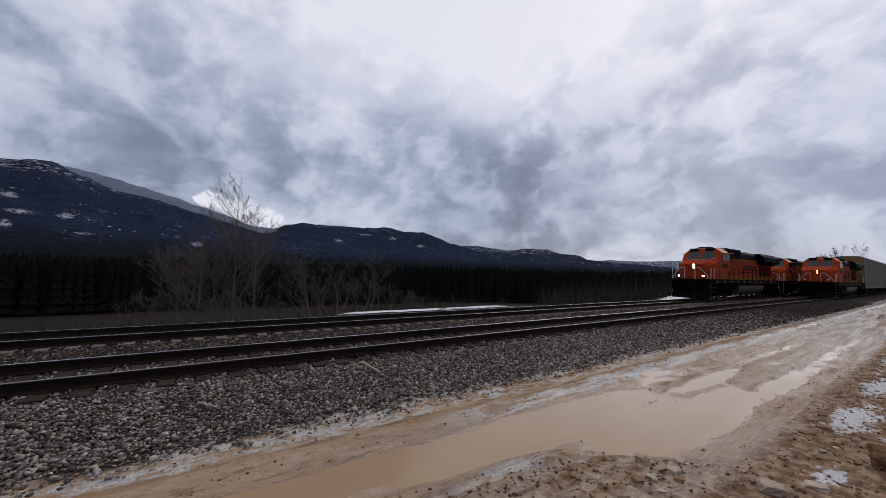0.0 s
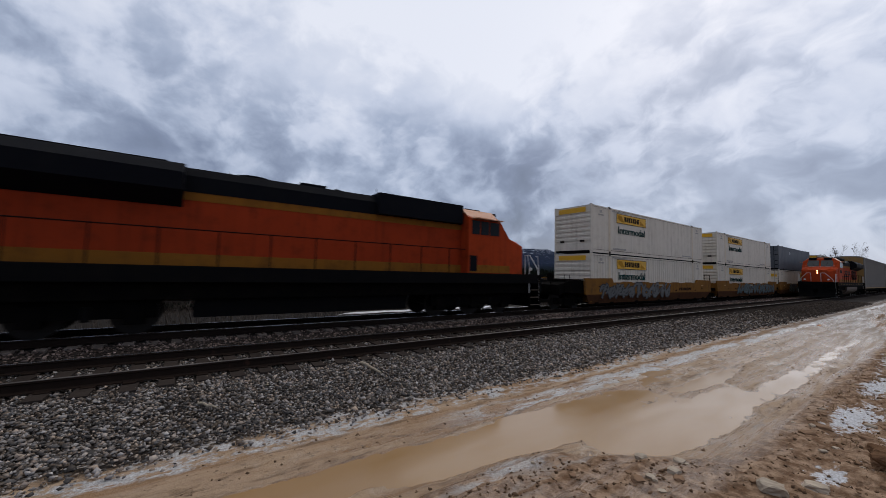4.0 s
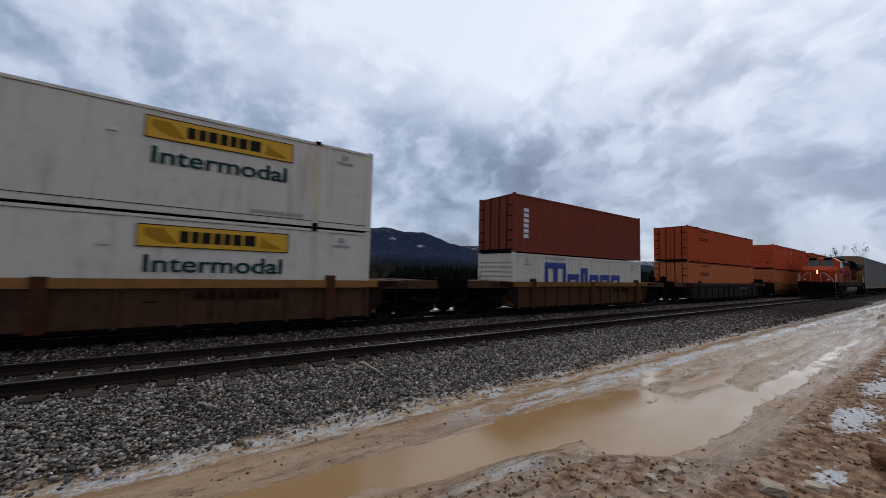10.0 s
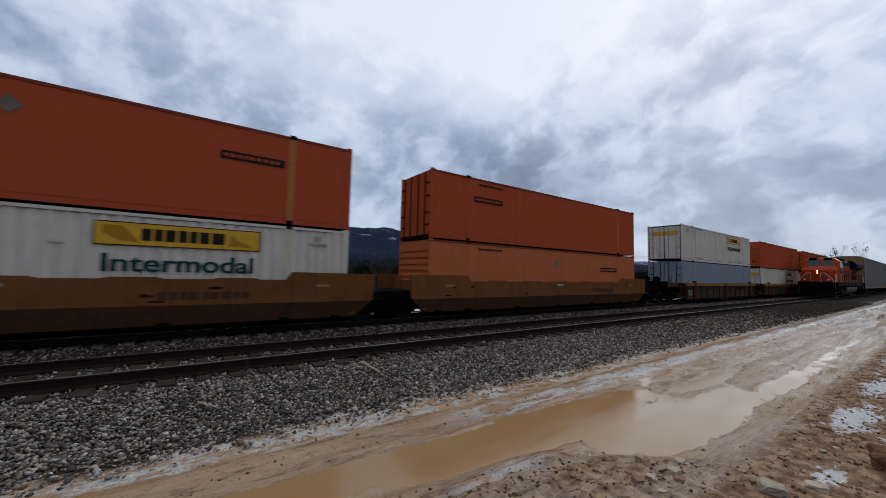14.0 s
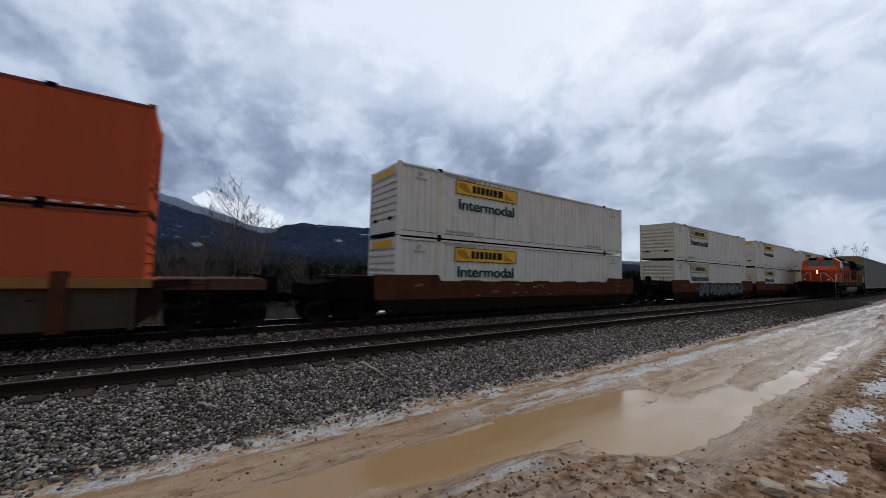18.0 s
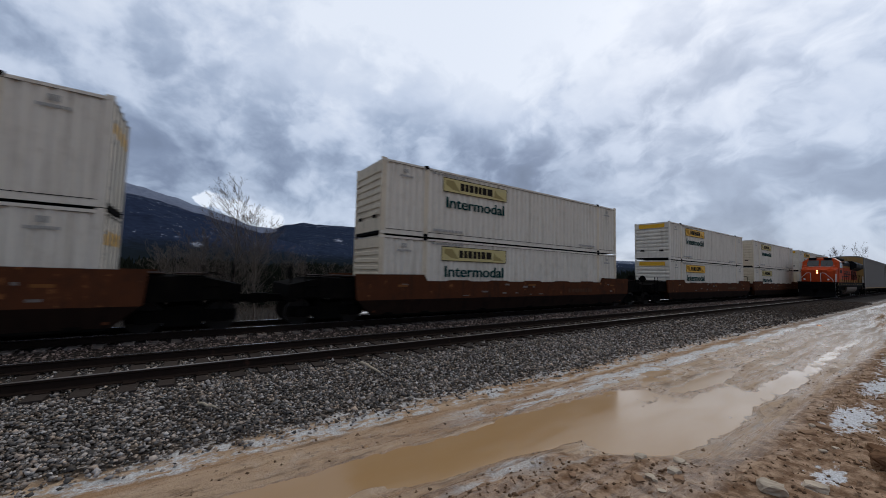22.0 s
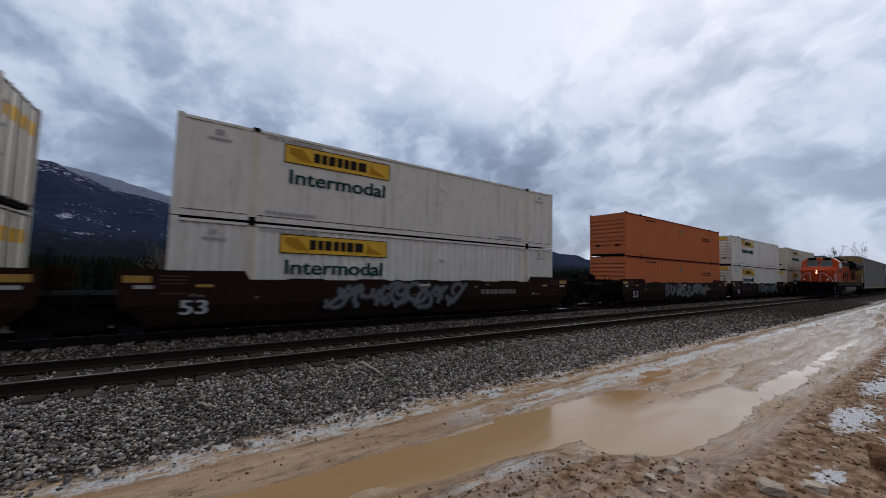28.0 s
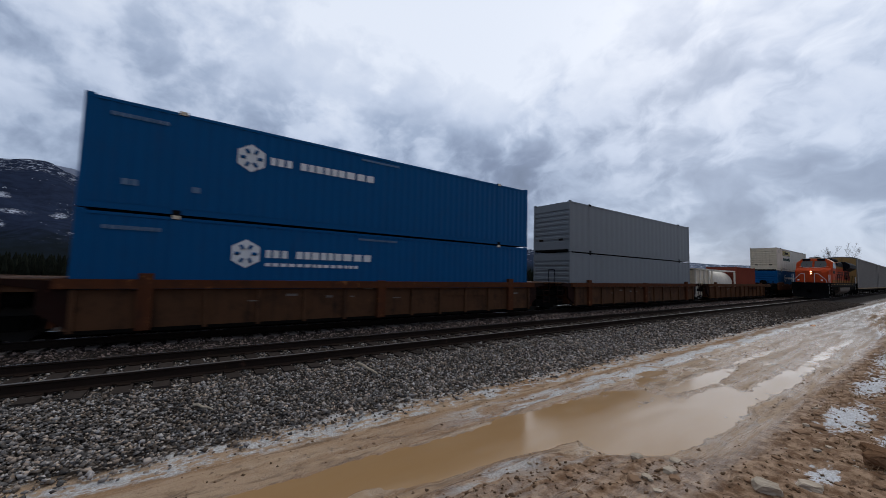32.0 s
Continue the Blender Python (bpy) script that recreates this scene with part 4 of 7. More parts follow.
def stones(name, label, category, material, count, place, size, seed, flat=0.7):
    """Many loose stones in one mesh: squashed, turned and uneven eight-sided lumps."""
    rs = np.random.RandomState(seed)
    base = np.array([(1, 0, 0), (-1, 0, 0), (0, 1, 0), (0, -1, 0), (0, 0, 1), (0, 0, -1)], float)
    tri = np.array([(0, 2, 4), (2, 1, 4), (1, 3, 4), (3, 0, 4), (2, 0, 5), (1, 2, 5), (3, 1, 5), (0, 3, 5)])
    xy = place(rs, count)
    s = np.clip(rs.lognormal(0, 0.33, len(xy)), 0.5, 2.2) * size * xy[:, 3] if xy.shape[1] > 3 else np.clip(rs.lognormal(0, 0.33, len(xy)), 0.5, 2.2) * size
    v = base[None] * (1 + rs.uniform(-0.38, 0.38, (len(xy), 6, 3))) + rs.uniform(-0.3, 0.3, (len(xy), 6, 3))
    v *= s[:, None, None] * 0.5
    v[:, :, 2] *= flat
    a, b = rs.uniform(0, 6.283, len(xy)), rs.normal(0, 0.45, len(xy))
    ca, sa, cb, sb = np.cos(a), np.sin(a), np.cos(b), np.sin(b)
    x1, z1 = v[:, :, 0] * cb[:, None] - v[:, :, 2] * sb[:, None], v[:, :, 0] * sb[:, None] + v[:, :, 2] * cb[:, None]
    x2, y2 = x1 * ca[:, None] - v[:, :, 1] * sa[:, None], x1 * sa[:, None] + v[:, :, 1] * ca[:, None]
    p = np.stack([x2, y2, z1], -1) + xy[:, None, :3]
    faces = (tri[None] + 6 * np.arange(len(xy))[:, None, None]).reshape(-1, 3)
    me = bpy.data.meshes.new(name)
    me.vertices.add(len(xy) * 6)
    me.vertices.foreach_set("co", p.reshape(-1))
    me.loops.add(len(faces) * 3)
    me.loops.foreach_set("vertex_index", faces.reshape(-1))
    me.polygons.add(len(faces))
    me.polygons.foreach_set("loop_start", np.arange(len(faces)) * 3)
    me.polygons.foreach_set("loop_total", np.full(len(faces), 3))
    me.update(calc_edges=True)
    me.materials.append(MATS[material])
    return tagged(new(name, me), label, category, kind="stuff")


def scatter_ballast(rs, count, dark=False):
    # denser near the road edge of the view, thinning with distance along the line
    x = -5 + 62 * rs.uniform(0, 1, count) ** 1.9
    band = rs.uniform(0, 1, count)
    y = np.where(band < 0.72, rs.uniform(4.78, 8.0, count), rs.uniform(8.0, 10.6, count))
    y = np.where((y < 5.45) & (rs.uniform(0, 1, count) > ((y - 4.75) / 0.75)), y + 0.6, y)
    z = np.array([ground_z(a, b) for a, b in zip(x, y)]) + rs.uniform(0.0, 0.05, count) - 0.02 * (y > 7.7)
    # farther along, the stones' shaded sides and dirt are put into a darker colour
    dimmed = rs.uniform(0, 1, count) < np.clip((x - 11.0) / 22.0, 0, 1)
    x, y, z = (a[dimmed == dark] for a in (x, y, z))
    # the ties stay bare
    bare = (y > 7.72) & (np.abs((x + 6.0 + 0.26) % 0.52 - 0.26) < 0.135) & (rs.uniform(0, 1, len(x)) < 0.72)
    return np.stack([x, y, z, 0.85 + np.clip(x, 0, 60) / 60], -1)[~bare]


stones("ballast", "crushed grey stone ballast beside and between the tracks", "gravel", "ballast_stone", 125000, scatter_ballast, 0.053, 3, 0.62)
stones("fouled_ballast", "darker stone ballast farther along the line", "gravel", "fouled_stone", 125000, lambda rs, count: scatter_ballast(rs, count, True), 0.050, 3, 0.6)


def scatter_between(rs, count):
    x = -8 + 70 * rs.uniform(0, 1, count) ** 1.5
    band = rs.uniform(0, 1, count)
    y = np.where(band < 0.75, rs.uniform(10.4, 12.5, count), rs.uniform(12.5, 15.2, count))
    z = np.array([ground_z(a, b) for a, b in zip(x, y)]) + rs.uniform(0.0, 0.04, count)
    return np.stack([x, y, z, 0.9 + np.clip(x, 0, 60) / 60], -1)


stones("brown_ballast", "brownish fouled ballast between the two tracks", "gravel", "brown_stone", 20000, scatter_between, 0.06, 13)


def scatter_verge(rs, count):
    x = 1.2 + 24 * rs.uniform(0, 1, count) ** 1.7
    y = np.array([verge_y(a) for a in x]) - 0.25 - 2.6 * rs.uniform(0, 1, count) ** 1.2
    z = np.array([ground_z(a, b) for a, b in zip(x, y)])
    return np.stack([x, y, z], -1)


stones("verge_clods", "brown clods and small stones on the road verge", "gravel", "dirt_stone", 3800, scatter_verge, 0.03, 5, 0.8)


def scatter_road(rs, count):
    x = 0.0 + 18 * rs.uniform(0, 1, count) ** 1.3
    y = rs.uniform(1.4, 4.9, count)
    z = np.array([ground_z(a, b) for a, b in zip(x, y)])
    return np.stack([x, y, z], -1)[z > WATER_Z + 0.004]


stones("road_pebbles", "scattered pebbles and mud lumps on the dirt road", "gravel", "dirt_stone", 900, scatter_road, 0.028, 8, 0.8)


# ---------------- bare trees, brush and conifer woods
def bare_tree(name, label, x, y, height, stems, spread, seed, depth=6, thick=0.05, bend=0.25, lean_most=0.38, finest=0.003):
    """A leafless tree or shrub: tapered stems that fork into ever finer branches and twigs."""
    rng = random.Random(seed)
    z0 = ground_z(x, y) - 0.15
    t = tagged(new(name), label, "tree" if height > 5 else "shrub", "bare trees and brush beyond the tracks")
    t.location = (x, y, z0)
    limbs, twigs = bmesh.new(), bmesh.new()
    wood = None

    def grow(p, d, length, r, level):
        q = p
        steps = 3 if level < 3 else 2
        for k in range(steps):
            d = (d + Vector((rng.uniform(-1, 1), rng.uniform(-1, 1), rng.uniform(-0.3, 0.7))) * bend * 0.5).normalized()
            nxt = q + d * (length / steps)
            ra, rb = r * (1 - 0.28 * k / steps), r * (1 - 0.28 * (k + 1) / steps)
            rod(wood if level == 0 else limbs if level < 3 else twigs, q, nxt, max(finest, ra), max(finest * 0.85, rb), seg=7 if level == 0 else 5 if level < 3 else 3)
            if level > 0 and level < depth - 1 and rng.random() < 0.6:
                side = (d + Vector((rng.uniform(-1, 1), rng.uniform(-1, 1), rng.uniform(-0.2, 0.8))) * 0.9).normalized()
                grow(nxt, side, length * rng.uniform(0.35, 0.55), rb * 0.4, level + 2)
            q = nxt
        if level < depth:
            for _ in range(2 if rng.random() < 0.62 else 3):
                side = (d + Vector((rng.uniform(-1, 1), rng.uniform(-1, 1), rng.uniform(-0.15, 0.75))) * spread).normalized()
                grow(q, side, length * rng.uniform(0.55, 0.80), r * 0.5, level + 1)

    for k in range(stems):
        wood = bmesh.new()
        a = rng.uniform(0, 6.283)
        lean = rng.uniform(0.02, lean_most) if stems > 1 else 0.05
        d = Vector((math.cos(a) * lean, math.sin(a) * lean, 1)).normalized()
        grow(Vector((math.cos(a) * 0.12 * stems, math.sin(a) * 0.12 * stems, 0)), d, height * rng.uniform(0.26, 0.32), thick * rng.uniform(0.7, 1.1), 0)
        part("trunk", wood, "bark", t)
    tagged(part("branching", limbs, "bark", t), kind="stuff")
    tagged(part("twig_growth", twigs, "twig", t), kind="stuff")
    return t


def leader_tree(label, x, y, height, width, seed, thick):
    """A leafless tree with a straight leader: long limbs rise from it all the way up and carry fans of fine shoots."""
    rng = random.Random(seed)
    t = tagged(new("bare_tree"), label, "tree", "bare trees and brush beyond the tracks")
    t.location = (x, y, ground_z(x, y) - 0.15)
    wood, limbs, twigs = bmesh.new(), bmesh.new(), bmesh.new()

    def shoot(bm, p, d, length, r, level):
        """A curved branch that bends upward; shoots leave it on all sides."""
        steps = 6 if level == 0 else 4
        for k in range(steps):
            d = (d + Vector((rng.uniform(-1, 1), rng.uniform(-1, 1), 0)) * 0.13 + Vector((0, 0, 0.09 if level < 2 else 0.03))).normalized()
            q = p + d * (length / steps)
            f0, f1 = 1 - 0.85 * k / steps, 1 - 0.85 * (k + 1) / steps
            rod(bm, p, q, max(0.0032, r * f0), max(0.0028, r * f1), seg=5 if level == 0 else 3)
            if level < 3 and k > 0:
                for _ in range((2, 2, 1)[level]):
                    a = rng.uniform(0, 6.283)
                    out = d.orthogonal().normalized()
                    out = (Matrix.Rotation(a, 3, d) @ out) * rng.uniform(0.5, 0.95)
                    shoot(limbs if level == 0 else twigs, q, (d + out).normalized(), length * rng.uniform(0.28, 0.46) * (1 - 0.35 * k / steps), r * 0.45 * f1, level + 1)
            p = q

    p, d = Vector((0, 0, 0)), Vector((0, 0, 1))
    n = 18
    for k in range(n):
        d = (Vector((0, 0, 1)) + Vector((rng.uniform(-1, 1), rng.uniform(-1, 1), 0)) * 0.09).normalized()
        q = p + d * height / n
        rod(wood, p, q, max(0.006, thick * (1 - 0.93 * k / n)), max(0.005, thick * (1 - 0.93 * (k + 1) / n)), seg=8)
        f = (k + 1) / n
        if f > 0.12:
            for _ in range(3 if f > 0.35 else 2):
                a = rng.uniform(0, 6.283)
                reach = width * rng.uniform(0.6, 1.0) * (1.0 - 0.72 * f * f)
                up = rng.uniform(0.45, 0.95)
                shoot(limbs, q, Vector((math.cos(a), math.sin(a), up)).normalized(), reach * 1.35, thick * 0.30 * (1.1 - 0.7 * f), 0 if f < 0.9 else 1)
        p = q
    part("trunk", wood, "bark", t)
    tagged(part("branching", limbs, "bark", t), kind="stuff")
    tagged(part("twig_growth", twigs, "twig", t), kind="stuff")
    return t


leader_tree("tall leafless tree with a fan of fine twigs", 1.72, 21.6, 7.9, 2.3, 11, 0.075)
leader_tree("leafless tree leaning over the brush below the bank", 2.9, 22.4, 6.6, 2.3, 14, 0.06)
leader_tree("slim leafless tree behind the saplings", 0.2, 21.8, 5.0, 2.2, 15, 0.05)
bare_tree("bare_tree", "leaning leafless sapling clump below the tall tree", 0.4, 21.0, 5.6, 4, 0.6, 12, 6, 0.034)
bare_tree("bare_shrub", "wide grey leafless shrub with fanned stems behind the tracks", 6.35, 19.0, 4.0, 11, 0.75, 30, 6, 0.026, 0.3, 1.1)
for k, (x, y, h) in enumerate(((8.3, 19.4, 2.6), (9.6, 19.8, 2.2), (10.8, 20.2, 1.9), (12.2, 20.6, 1.7), (4.9, 20.2, 2.4), (0.4, 20.3, 2.4), (1.5, 20.0, 2.1), (2.7, 20.1, 2.4), (-2.4, 21.3, 2.0), (7.2, 20.5, 3.0), (2.2, 20.4, 3.2), (-0.5, 21.2, 3.6), (5.6, 20.4, 3.2), (-1.6, 21.4, 2.8))):
    bare_tree("bare_shrub", "grey leafless shrub on the bank behind the tracks", x, y, h, 5, 0.75, 31 + k, 5, 0.017, 0.35, 0.8)
bare_tree("bare_tree", "distant leafless tree behind the waiting train", 177.0, 20.4, 17.0, 2, 0.55, 51, 7, 0.20, 0.25, 0.3, 0.013)
bare_tree("bare_tree", "small distant leafless tree behind the waiting train", 176, 24.7, 13.5, 2, 0.6, 52, 7, 0.15, 0.25, 0.4, 0.013)


def brush_field():
    """Thickets of thin upright stems farther along the bank, too many to count."""
    rs = np.random.RandomState(21)
    verts, faces = [], []
    for _ in range(5200):
        k = rs.uniform()
        if k < 0.45:
            b, d = radians(rs.uniform(50, 68)), rs.uniform(34, 62)
            h = rs.uniform(1.6, 3.8)
        else:
            b, d = radians(rs.uniform(-18, 40)), rs.uniform(22, 36)
            h = rs.uniform(0.4, 1.8)
        x, y = d * math.sin(b), d * math.cos(b)
        if y < 18.9:
            continue
        z = ground_z(x, y)
        lean = rs.normal(0, 0.22, 2) * h
        w = 0.006 + 0.0004 * d
        i = len(verts)
        a = rs.uniform(0, 3.14)
        ux, uy = w * math.cos(a), w * math.sin(a)
        verts += [(x - ux, y - uy, z), (x + ux, y + uy, z), (x - uy, y + ux, z), (x + lean[0], y + lean[1], z + h)]
        faces += [(i, i + 1, i + 3), (i + 1, i + 2, i + 3), (i + 2, i, i + 3)]
    me = bpy.data.meshes.new("brush")
    me.from_pydata(verts, [], faces)
    me.materials.append(MATS["dry_brush"])
    tagged(new("brush", me), "grey brown leafless thicket along the bank", "brush", kind="stuff")


brush_field()


def conifer_woods():
    """The dark conifer woods of the valley: tiered, ragged crowns on short trunks."""
    rs = np.random.RandomState(4)
    verts, faces = [], []
    count = 0
    while count < 4000:
        b = radians(rs.uniform(-32, 72))
        d = 150 + 450 * rs.uniform() ** 1.6
        x, y = d * math.sin(b), d * math.cos(b)
        if y < 26 or (math.degrees(b) > 50 and d < 130):
            continue
        count += 1
        z = ground_z(x, y)
        top = EYE.z + d * math.tan(radians(1.6 * rs.uniform() ** 0.8 - 0.5 + 0.5 * wob(math.degrees(b), d * 0.02, 0.16)))
        h = min(30, max(5.0, top - z))
        r = h * rs.uniform(0.11, 0.18)
        tiers, seg = 7, 5
        for k in range(tiers):
            za = z + h * (0.08 + 0.92 * k / tiers) + rs.uniform(-0.1, 0.1)
            zb = z + h * min(1.0, 0.08 + 0.92 * (k + 1.7) / tiers)
            rr = r * (1 - 0.86 * k / tiers)
            i = len(verts)
            verts.append((x + rs.uniform(-0.1, 0.1), y, zb))
            for j in range(seg * 2):
                a = j * math.pi / seg + rs.uniform(-0.15, 0.15)
                q = rr * (rs.uniform(0.85, 1.15) if j % 2 else rs.uniform(0.6, 0.8))
                verts.append((x + q * math.cos(a), y + q * math.sin(a), za - (0.02 * h if j % 2 else 0)))
            for j in range(seg * 2):
                faces.append((i, i + 1 + j, i + 1 + (j + 1) % (seg * 2)))
    me = bpy.data.meshes.new("conifer_woods")
    me.from_pydata(verts, [], faces)
    me.materials.append(MATS["conifer"])
    tagged(new("conifer_woods", me), "dense dark conifer woods on the valley floor", "forest", kind="stuff")


conifer_woods()


# ---------------- small things on the ground
def lump(name, label, category, x, y, size, seed, material, sub=2, sink=0.3):
    bm = bmesh.new()
    bmesh.ops.create_icosphere(bm, subdivisions=sub, radius=1.0)
    for v in bm.verts:
        p = v.co.copy()
        k = 1 + 0.30 * noise.noise(p * 1.3 + Vector((seed, 0, 0))) + 0.16 * noise.noise(p * 3.7 + Vector((0, seed, 0)))
        if sub > 2:
            k += 0.10 * noise.noise(p * 8.0 + Vector((0, 0, seed)))
        p = Vector([max(-0.72, min(0.72, c)) for c in p])
        v.co = Vector((p.x * size[0], p.y * size[1], p.z * size[2])) * k * 0.5
    ob = new(name, mesh_of(bm, name, material))
    ob.location = (x, y, ground_z(x, y) + size[2] * (0.5 - sink))
    ob.rotation_euler = (0, 0, seed)
    return tagged(ob, label, category)


lump("rock", "pale flat sided rock half sunk in the dirt verge", "rock", 4.66, 1.08, (0.27, 0.21, 0.14), 2.0, "rock_face", 3)
lump("rock", "smaller pale rock sunk in the dirt verge", "rock", 5.12, 0.86, (0.24, 0.18, 0.11), 5.0, "rock_face", 3)
lump("dirt_clump", "rough brown clump of earth beside the snow", "earth", 6.35, 0.38, (0.60, 0.46, 0.30), 8.0, "earth_clump", 4)
for k in range(92):
    rng = random.Random(90 + k)
    x = 3.0 + 10.5 * rng.random() ** 1.3
    y = verge_y(x) - 0.12 - 1.25 * rng.random()
    s = rng.uniform(0.03, 0.08) if k % 4 else rng.uniform(0.08, 0.17)
    pale = k % 3 == 0
    lump("stone", "pale stone lying on the road verge" if pale else "brown stone lying on the road verge", "stone", x, y, (s * rng.uniform(1.0, 1.5), s, s * rng.uniform(0.4, 0.65)), k * 1.7,
         "rock_face" if pale else "dirt_stone", 2, 0.35)["group"] = "stones on the verge"


def stick(label, a, b, r, seed):
    bm = bmesh.new()
    rng = random.Random(seed)
    a, b = Vector(a), Vector(b)
    p = a
    for k in range(4):
        q = a.lerp(b, (k + 1) / 4) + Vector((0, rng.uniform(-0.02, 0.02), rng.uniform(0, 0.015))) * (k < 3)
        rod(bm, p, q, r * (1 - 0.12 * k), r * (1 - 0.12 * (k + 1)), seg=7)
        p = q
    ob = new("stick", mesh_of(bm, "stick", "dead_wood"))
    tagged(ob, label, "stick")


stick("pale broken stick lying on the ballast", (3.14, 7.55, -0.165), (3.16, 6.60, -0.165), 0.034, 1)
stick("thin pale splinter lying on the ballast", (0.17, 6.52, -0.18), (0.39, 6.18, -0.18), 0.022, 2)


def crust(name, label, x, y, rx, ry, seed, thick=0.04, turn=0.0):
    """A patch of old snow: thin, with a ragged melting rim."""
    bm = bmesh.new()
    rows = []
    n, m = 5, 36
    top = bm.verts.new((x, y, ground_z(x, y) + thick))
    for k in range(1, n + 1):
        ring = []
        for j in range(m):
            a = j * 2 * math.pi / m
            q = (k / n) * (1 + 0.35 * wob(math.cos(a) * 1.5, math.sin(a) * 1.5, 1.0, seed) + 0.22 * wob(math.cos(a) * 5, math.sin(a) * 5, 1.0, seed + 3))
            dx, dy = rx * q * math.cos(a), ry * q * math.sin(a)
            px, py = x + dx * math.cos(turn) - dy * math.sin(turn), y + dx * math.sin(turn) + dy * math.cos(turn)
            ring.append(bm.verts.new((px, py, ground_z(px, py) + (thick * (1 - (k / n) ** 3) - 0.012 * (k == n)) + 0.012 * wob(px, py, 5.0, seed))))
        rows.append(ring)
    for j in range(m):
        bm.faces.new((top, rows[0][j], rows[0][(j + 1) % m]))
        for k in range(n - 1):
            bm.faces.new((rows[k][j], rows[k + 1][j], rows[k + 1][(j + 1) % m], rows[k][(j + 1) % m]))
    ob = new(name, mesh_of(bm, name, "snow"))
    smooth(ob)
    tagged(ob, label, "snow", "snow patches")


crust("snow_patch", "thin snow bank between the far track and the brush", 8.6, 17.1, 3.6, 0.2, 6.0, 0.04)
crust("snow_patch", "thin snow bank between the far track and the brush", 14.6, 17.2, 2.2, 0.24, 7.0, 0.05)
crust("snow_patch", "old snow patch beside the far track", 47.0, 18.6, 6.0, 1.5, 8.0, 0.14)


def dry_weeds():
    """Dead weeds along the verge, in tufts."""
    rs = np.random.RandomState(33)
    verts, faces = [], []
    for _ in range(90):
        cx = 6 + 28 * rs.uniform() ** 0.8
        cy = verge_y(cx) - 0.25 - 1.2 * rs.uniform()
        for _ in range(14):
            x, y = cx + rs.normal(0, 0.07), cy + rs.normal(0, 0.07)
            z = ground_z(x, y) - 0.01
            h = rs.uniform(0.06, 0.2) * (0.7 + cx / 22)
            lean = rs.normal(0, 0.4, 2) * h
            i = len(verts)
            verts += [(x - 0.004, y, z), (x + 0.004, y + 0.003, z), (x, y + 0.006, z), (x + lean[0], y + lean[1], z + h)]
            faces += [(i, i + 1, i + 3), (i + 1, i + 2, i + 3), (i + 2, i, i + 3)]
    me = bpy.data.meshes.new("dry_weeds")
    me.from_pydata(verts, [], faces)
    me.materials.append(MATS["dry_grass"])
    tagged(new("dry_weeds", me), "brown dead weeds in tufts along the verge", "weeds", kind="stuff")


dry_weeds()


# ---------------- containers
CH, CW = 2.896, 1.295          # height, half width
MOVING = []                    # (thing, its place along the train, turn)


def ribbed_wall(bm, x0, x1, y, z0, z1, pitch, depth, out):
    """A folded steel side wall with upright ribs; out is the side (-1 or 1) that it faces."""
    cols = []
    n = max(1, round((x1 - x0) / pitch))
    p = (x1 - x0) / n
    for k in range(n):
        a = x0 + k * p
        for f, d in ((0.0, 0), (0.22, 0), (0.5, 1), (0.72, 1)):
            cols.append((a + f * p, y - out * depth * d))
    cols.append((x1, y))
    low = [bm.verts.new((x, yy, z0)) for x, yy in cols]
    high = [bm.verts.new((x, yy, z1)) for x, yy in cols]
    for k in range(len(cols) - 1):
        bm.faces.new((low[k], low[k + 1], high[k + 1], high[k]))


def bars(bm, x0, x1, z0, z1, y, count, seed, gap=0.28):
    """A row of small painted marks."""
    rng = random.Random(seed)
    w = [rng.uniform(0.7, 1.3) for _ in range(count)]
    s = (x1 - x0) / sum(w)
    x = x0
    for k in w:
        box(bm, x, x + k * s * (1 - gap), y - 0.004, y, z0, z1)
        x += k * s


def decal_intermodal(thing, x, faded, outline=False):
    """A yellow name board and the word under it."""
    y = -CW - 0.004
    board = part("name_board", boxes((x, x + 3.72, y - 0.006, y, 1.99, 2.60)), "white_paint" if outline else ("decal_faded" if faded else "decal_yellow"), thing,
                 "white board with a dark outline" if outline else ("faded yellow board" if faded else "yellow board"))
    bm = bmesh.new()
    for b in ((x, x + 3.72, 2.575, 2.60), (x, x + 3.72, 1.99, 2.015), (x, x + 0.025, 2.015, 2.575), (x + 3.695, x + 3.72, 2.015, 2.575)):
        box(bm, b[0], b[1], y - 0.010, y - 0.006, b[2], b[3])
    bars(bm, x + 0.92, x + 2.86, 2.14, 2.46, y - 0.006, 7, 4, 0.2)
    part("lettering", bm, "decal_dark", board)
    bm = bmesh.new()
    prism(bm, [(x + 0.15, 2.5), (x + 0.15, 2.3), (x + 0.5, 2.12), (x + 0.9, 2.08), (x + 0.72, 2.3), (x + 0.55, 2.5)], y - 0.010, y - 0.006)
    part("emblem", bm, "decal_grey" if outline else "emblem_faded" if faded else "emblem_ochre", board, "darker emblem shape")
    bm = bmesh.new()
    prism(bm, [(x + 2.95, 2.45), (x + 2.9, 2.1), (x + 3.55, 2.08), (x + 3.35, 2.2), (x + 3.1, 2.3)], y - 0.010, y - 0.006)
    part("emblem", bm, "decal_grey" if outline else "emblem_faded" if faded else "emblem_ochre", board, "darker emblem shape")
    lettering("word", "Intermodal", 0.66, 3.36, "decal_green", thing, Matrix.Translation((x + 0.18, y - 0.002, 1.33)) @ Euler((radians(90), 0, 0)).to_matrix().to_4x4())


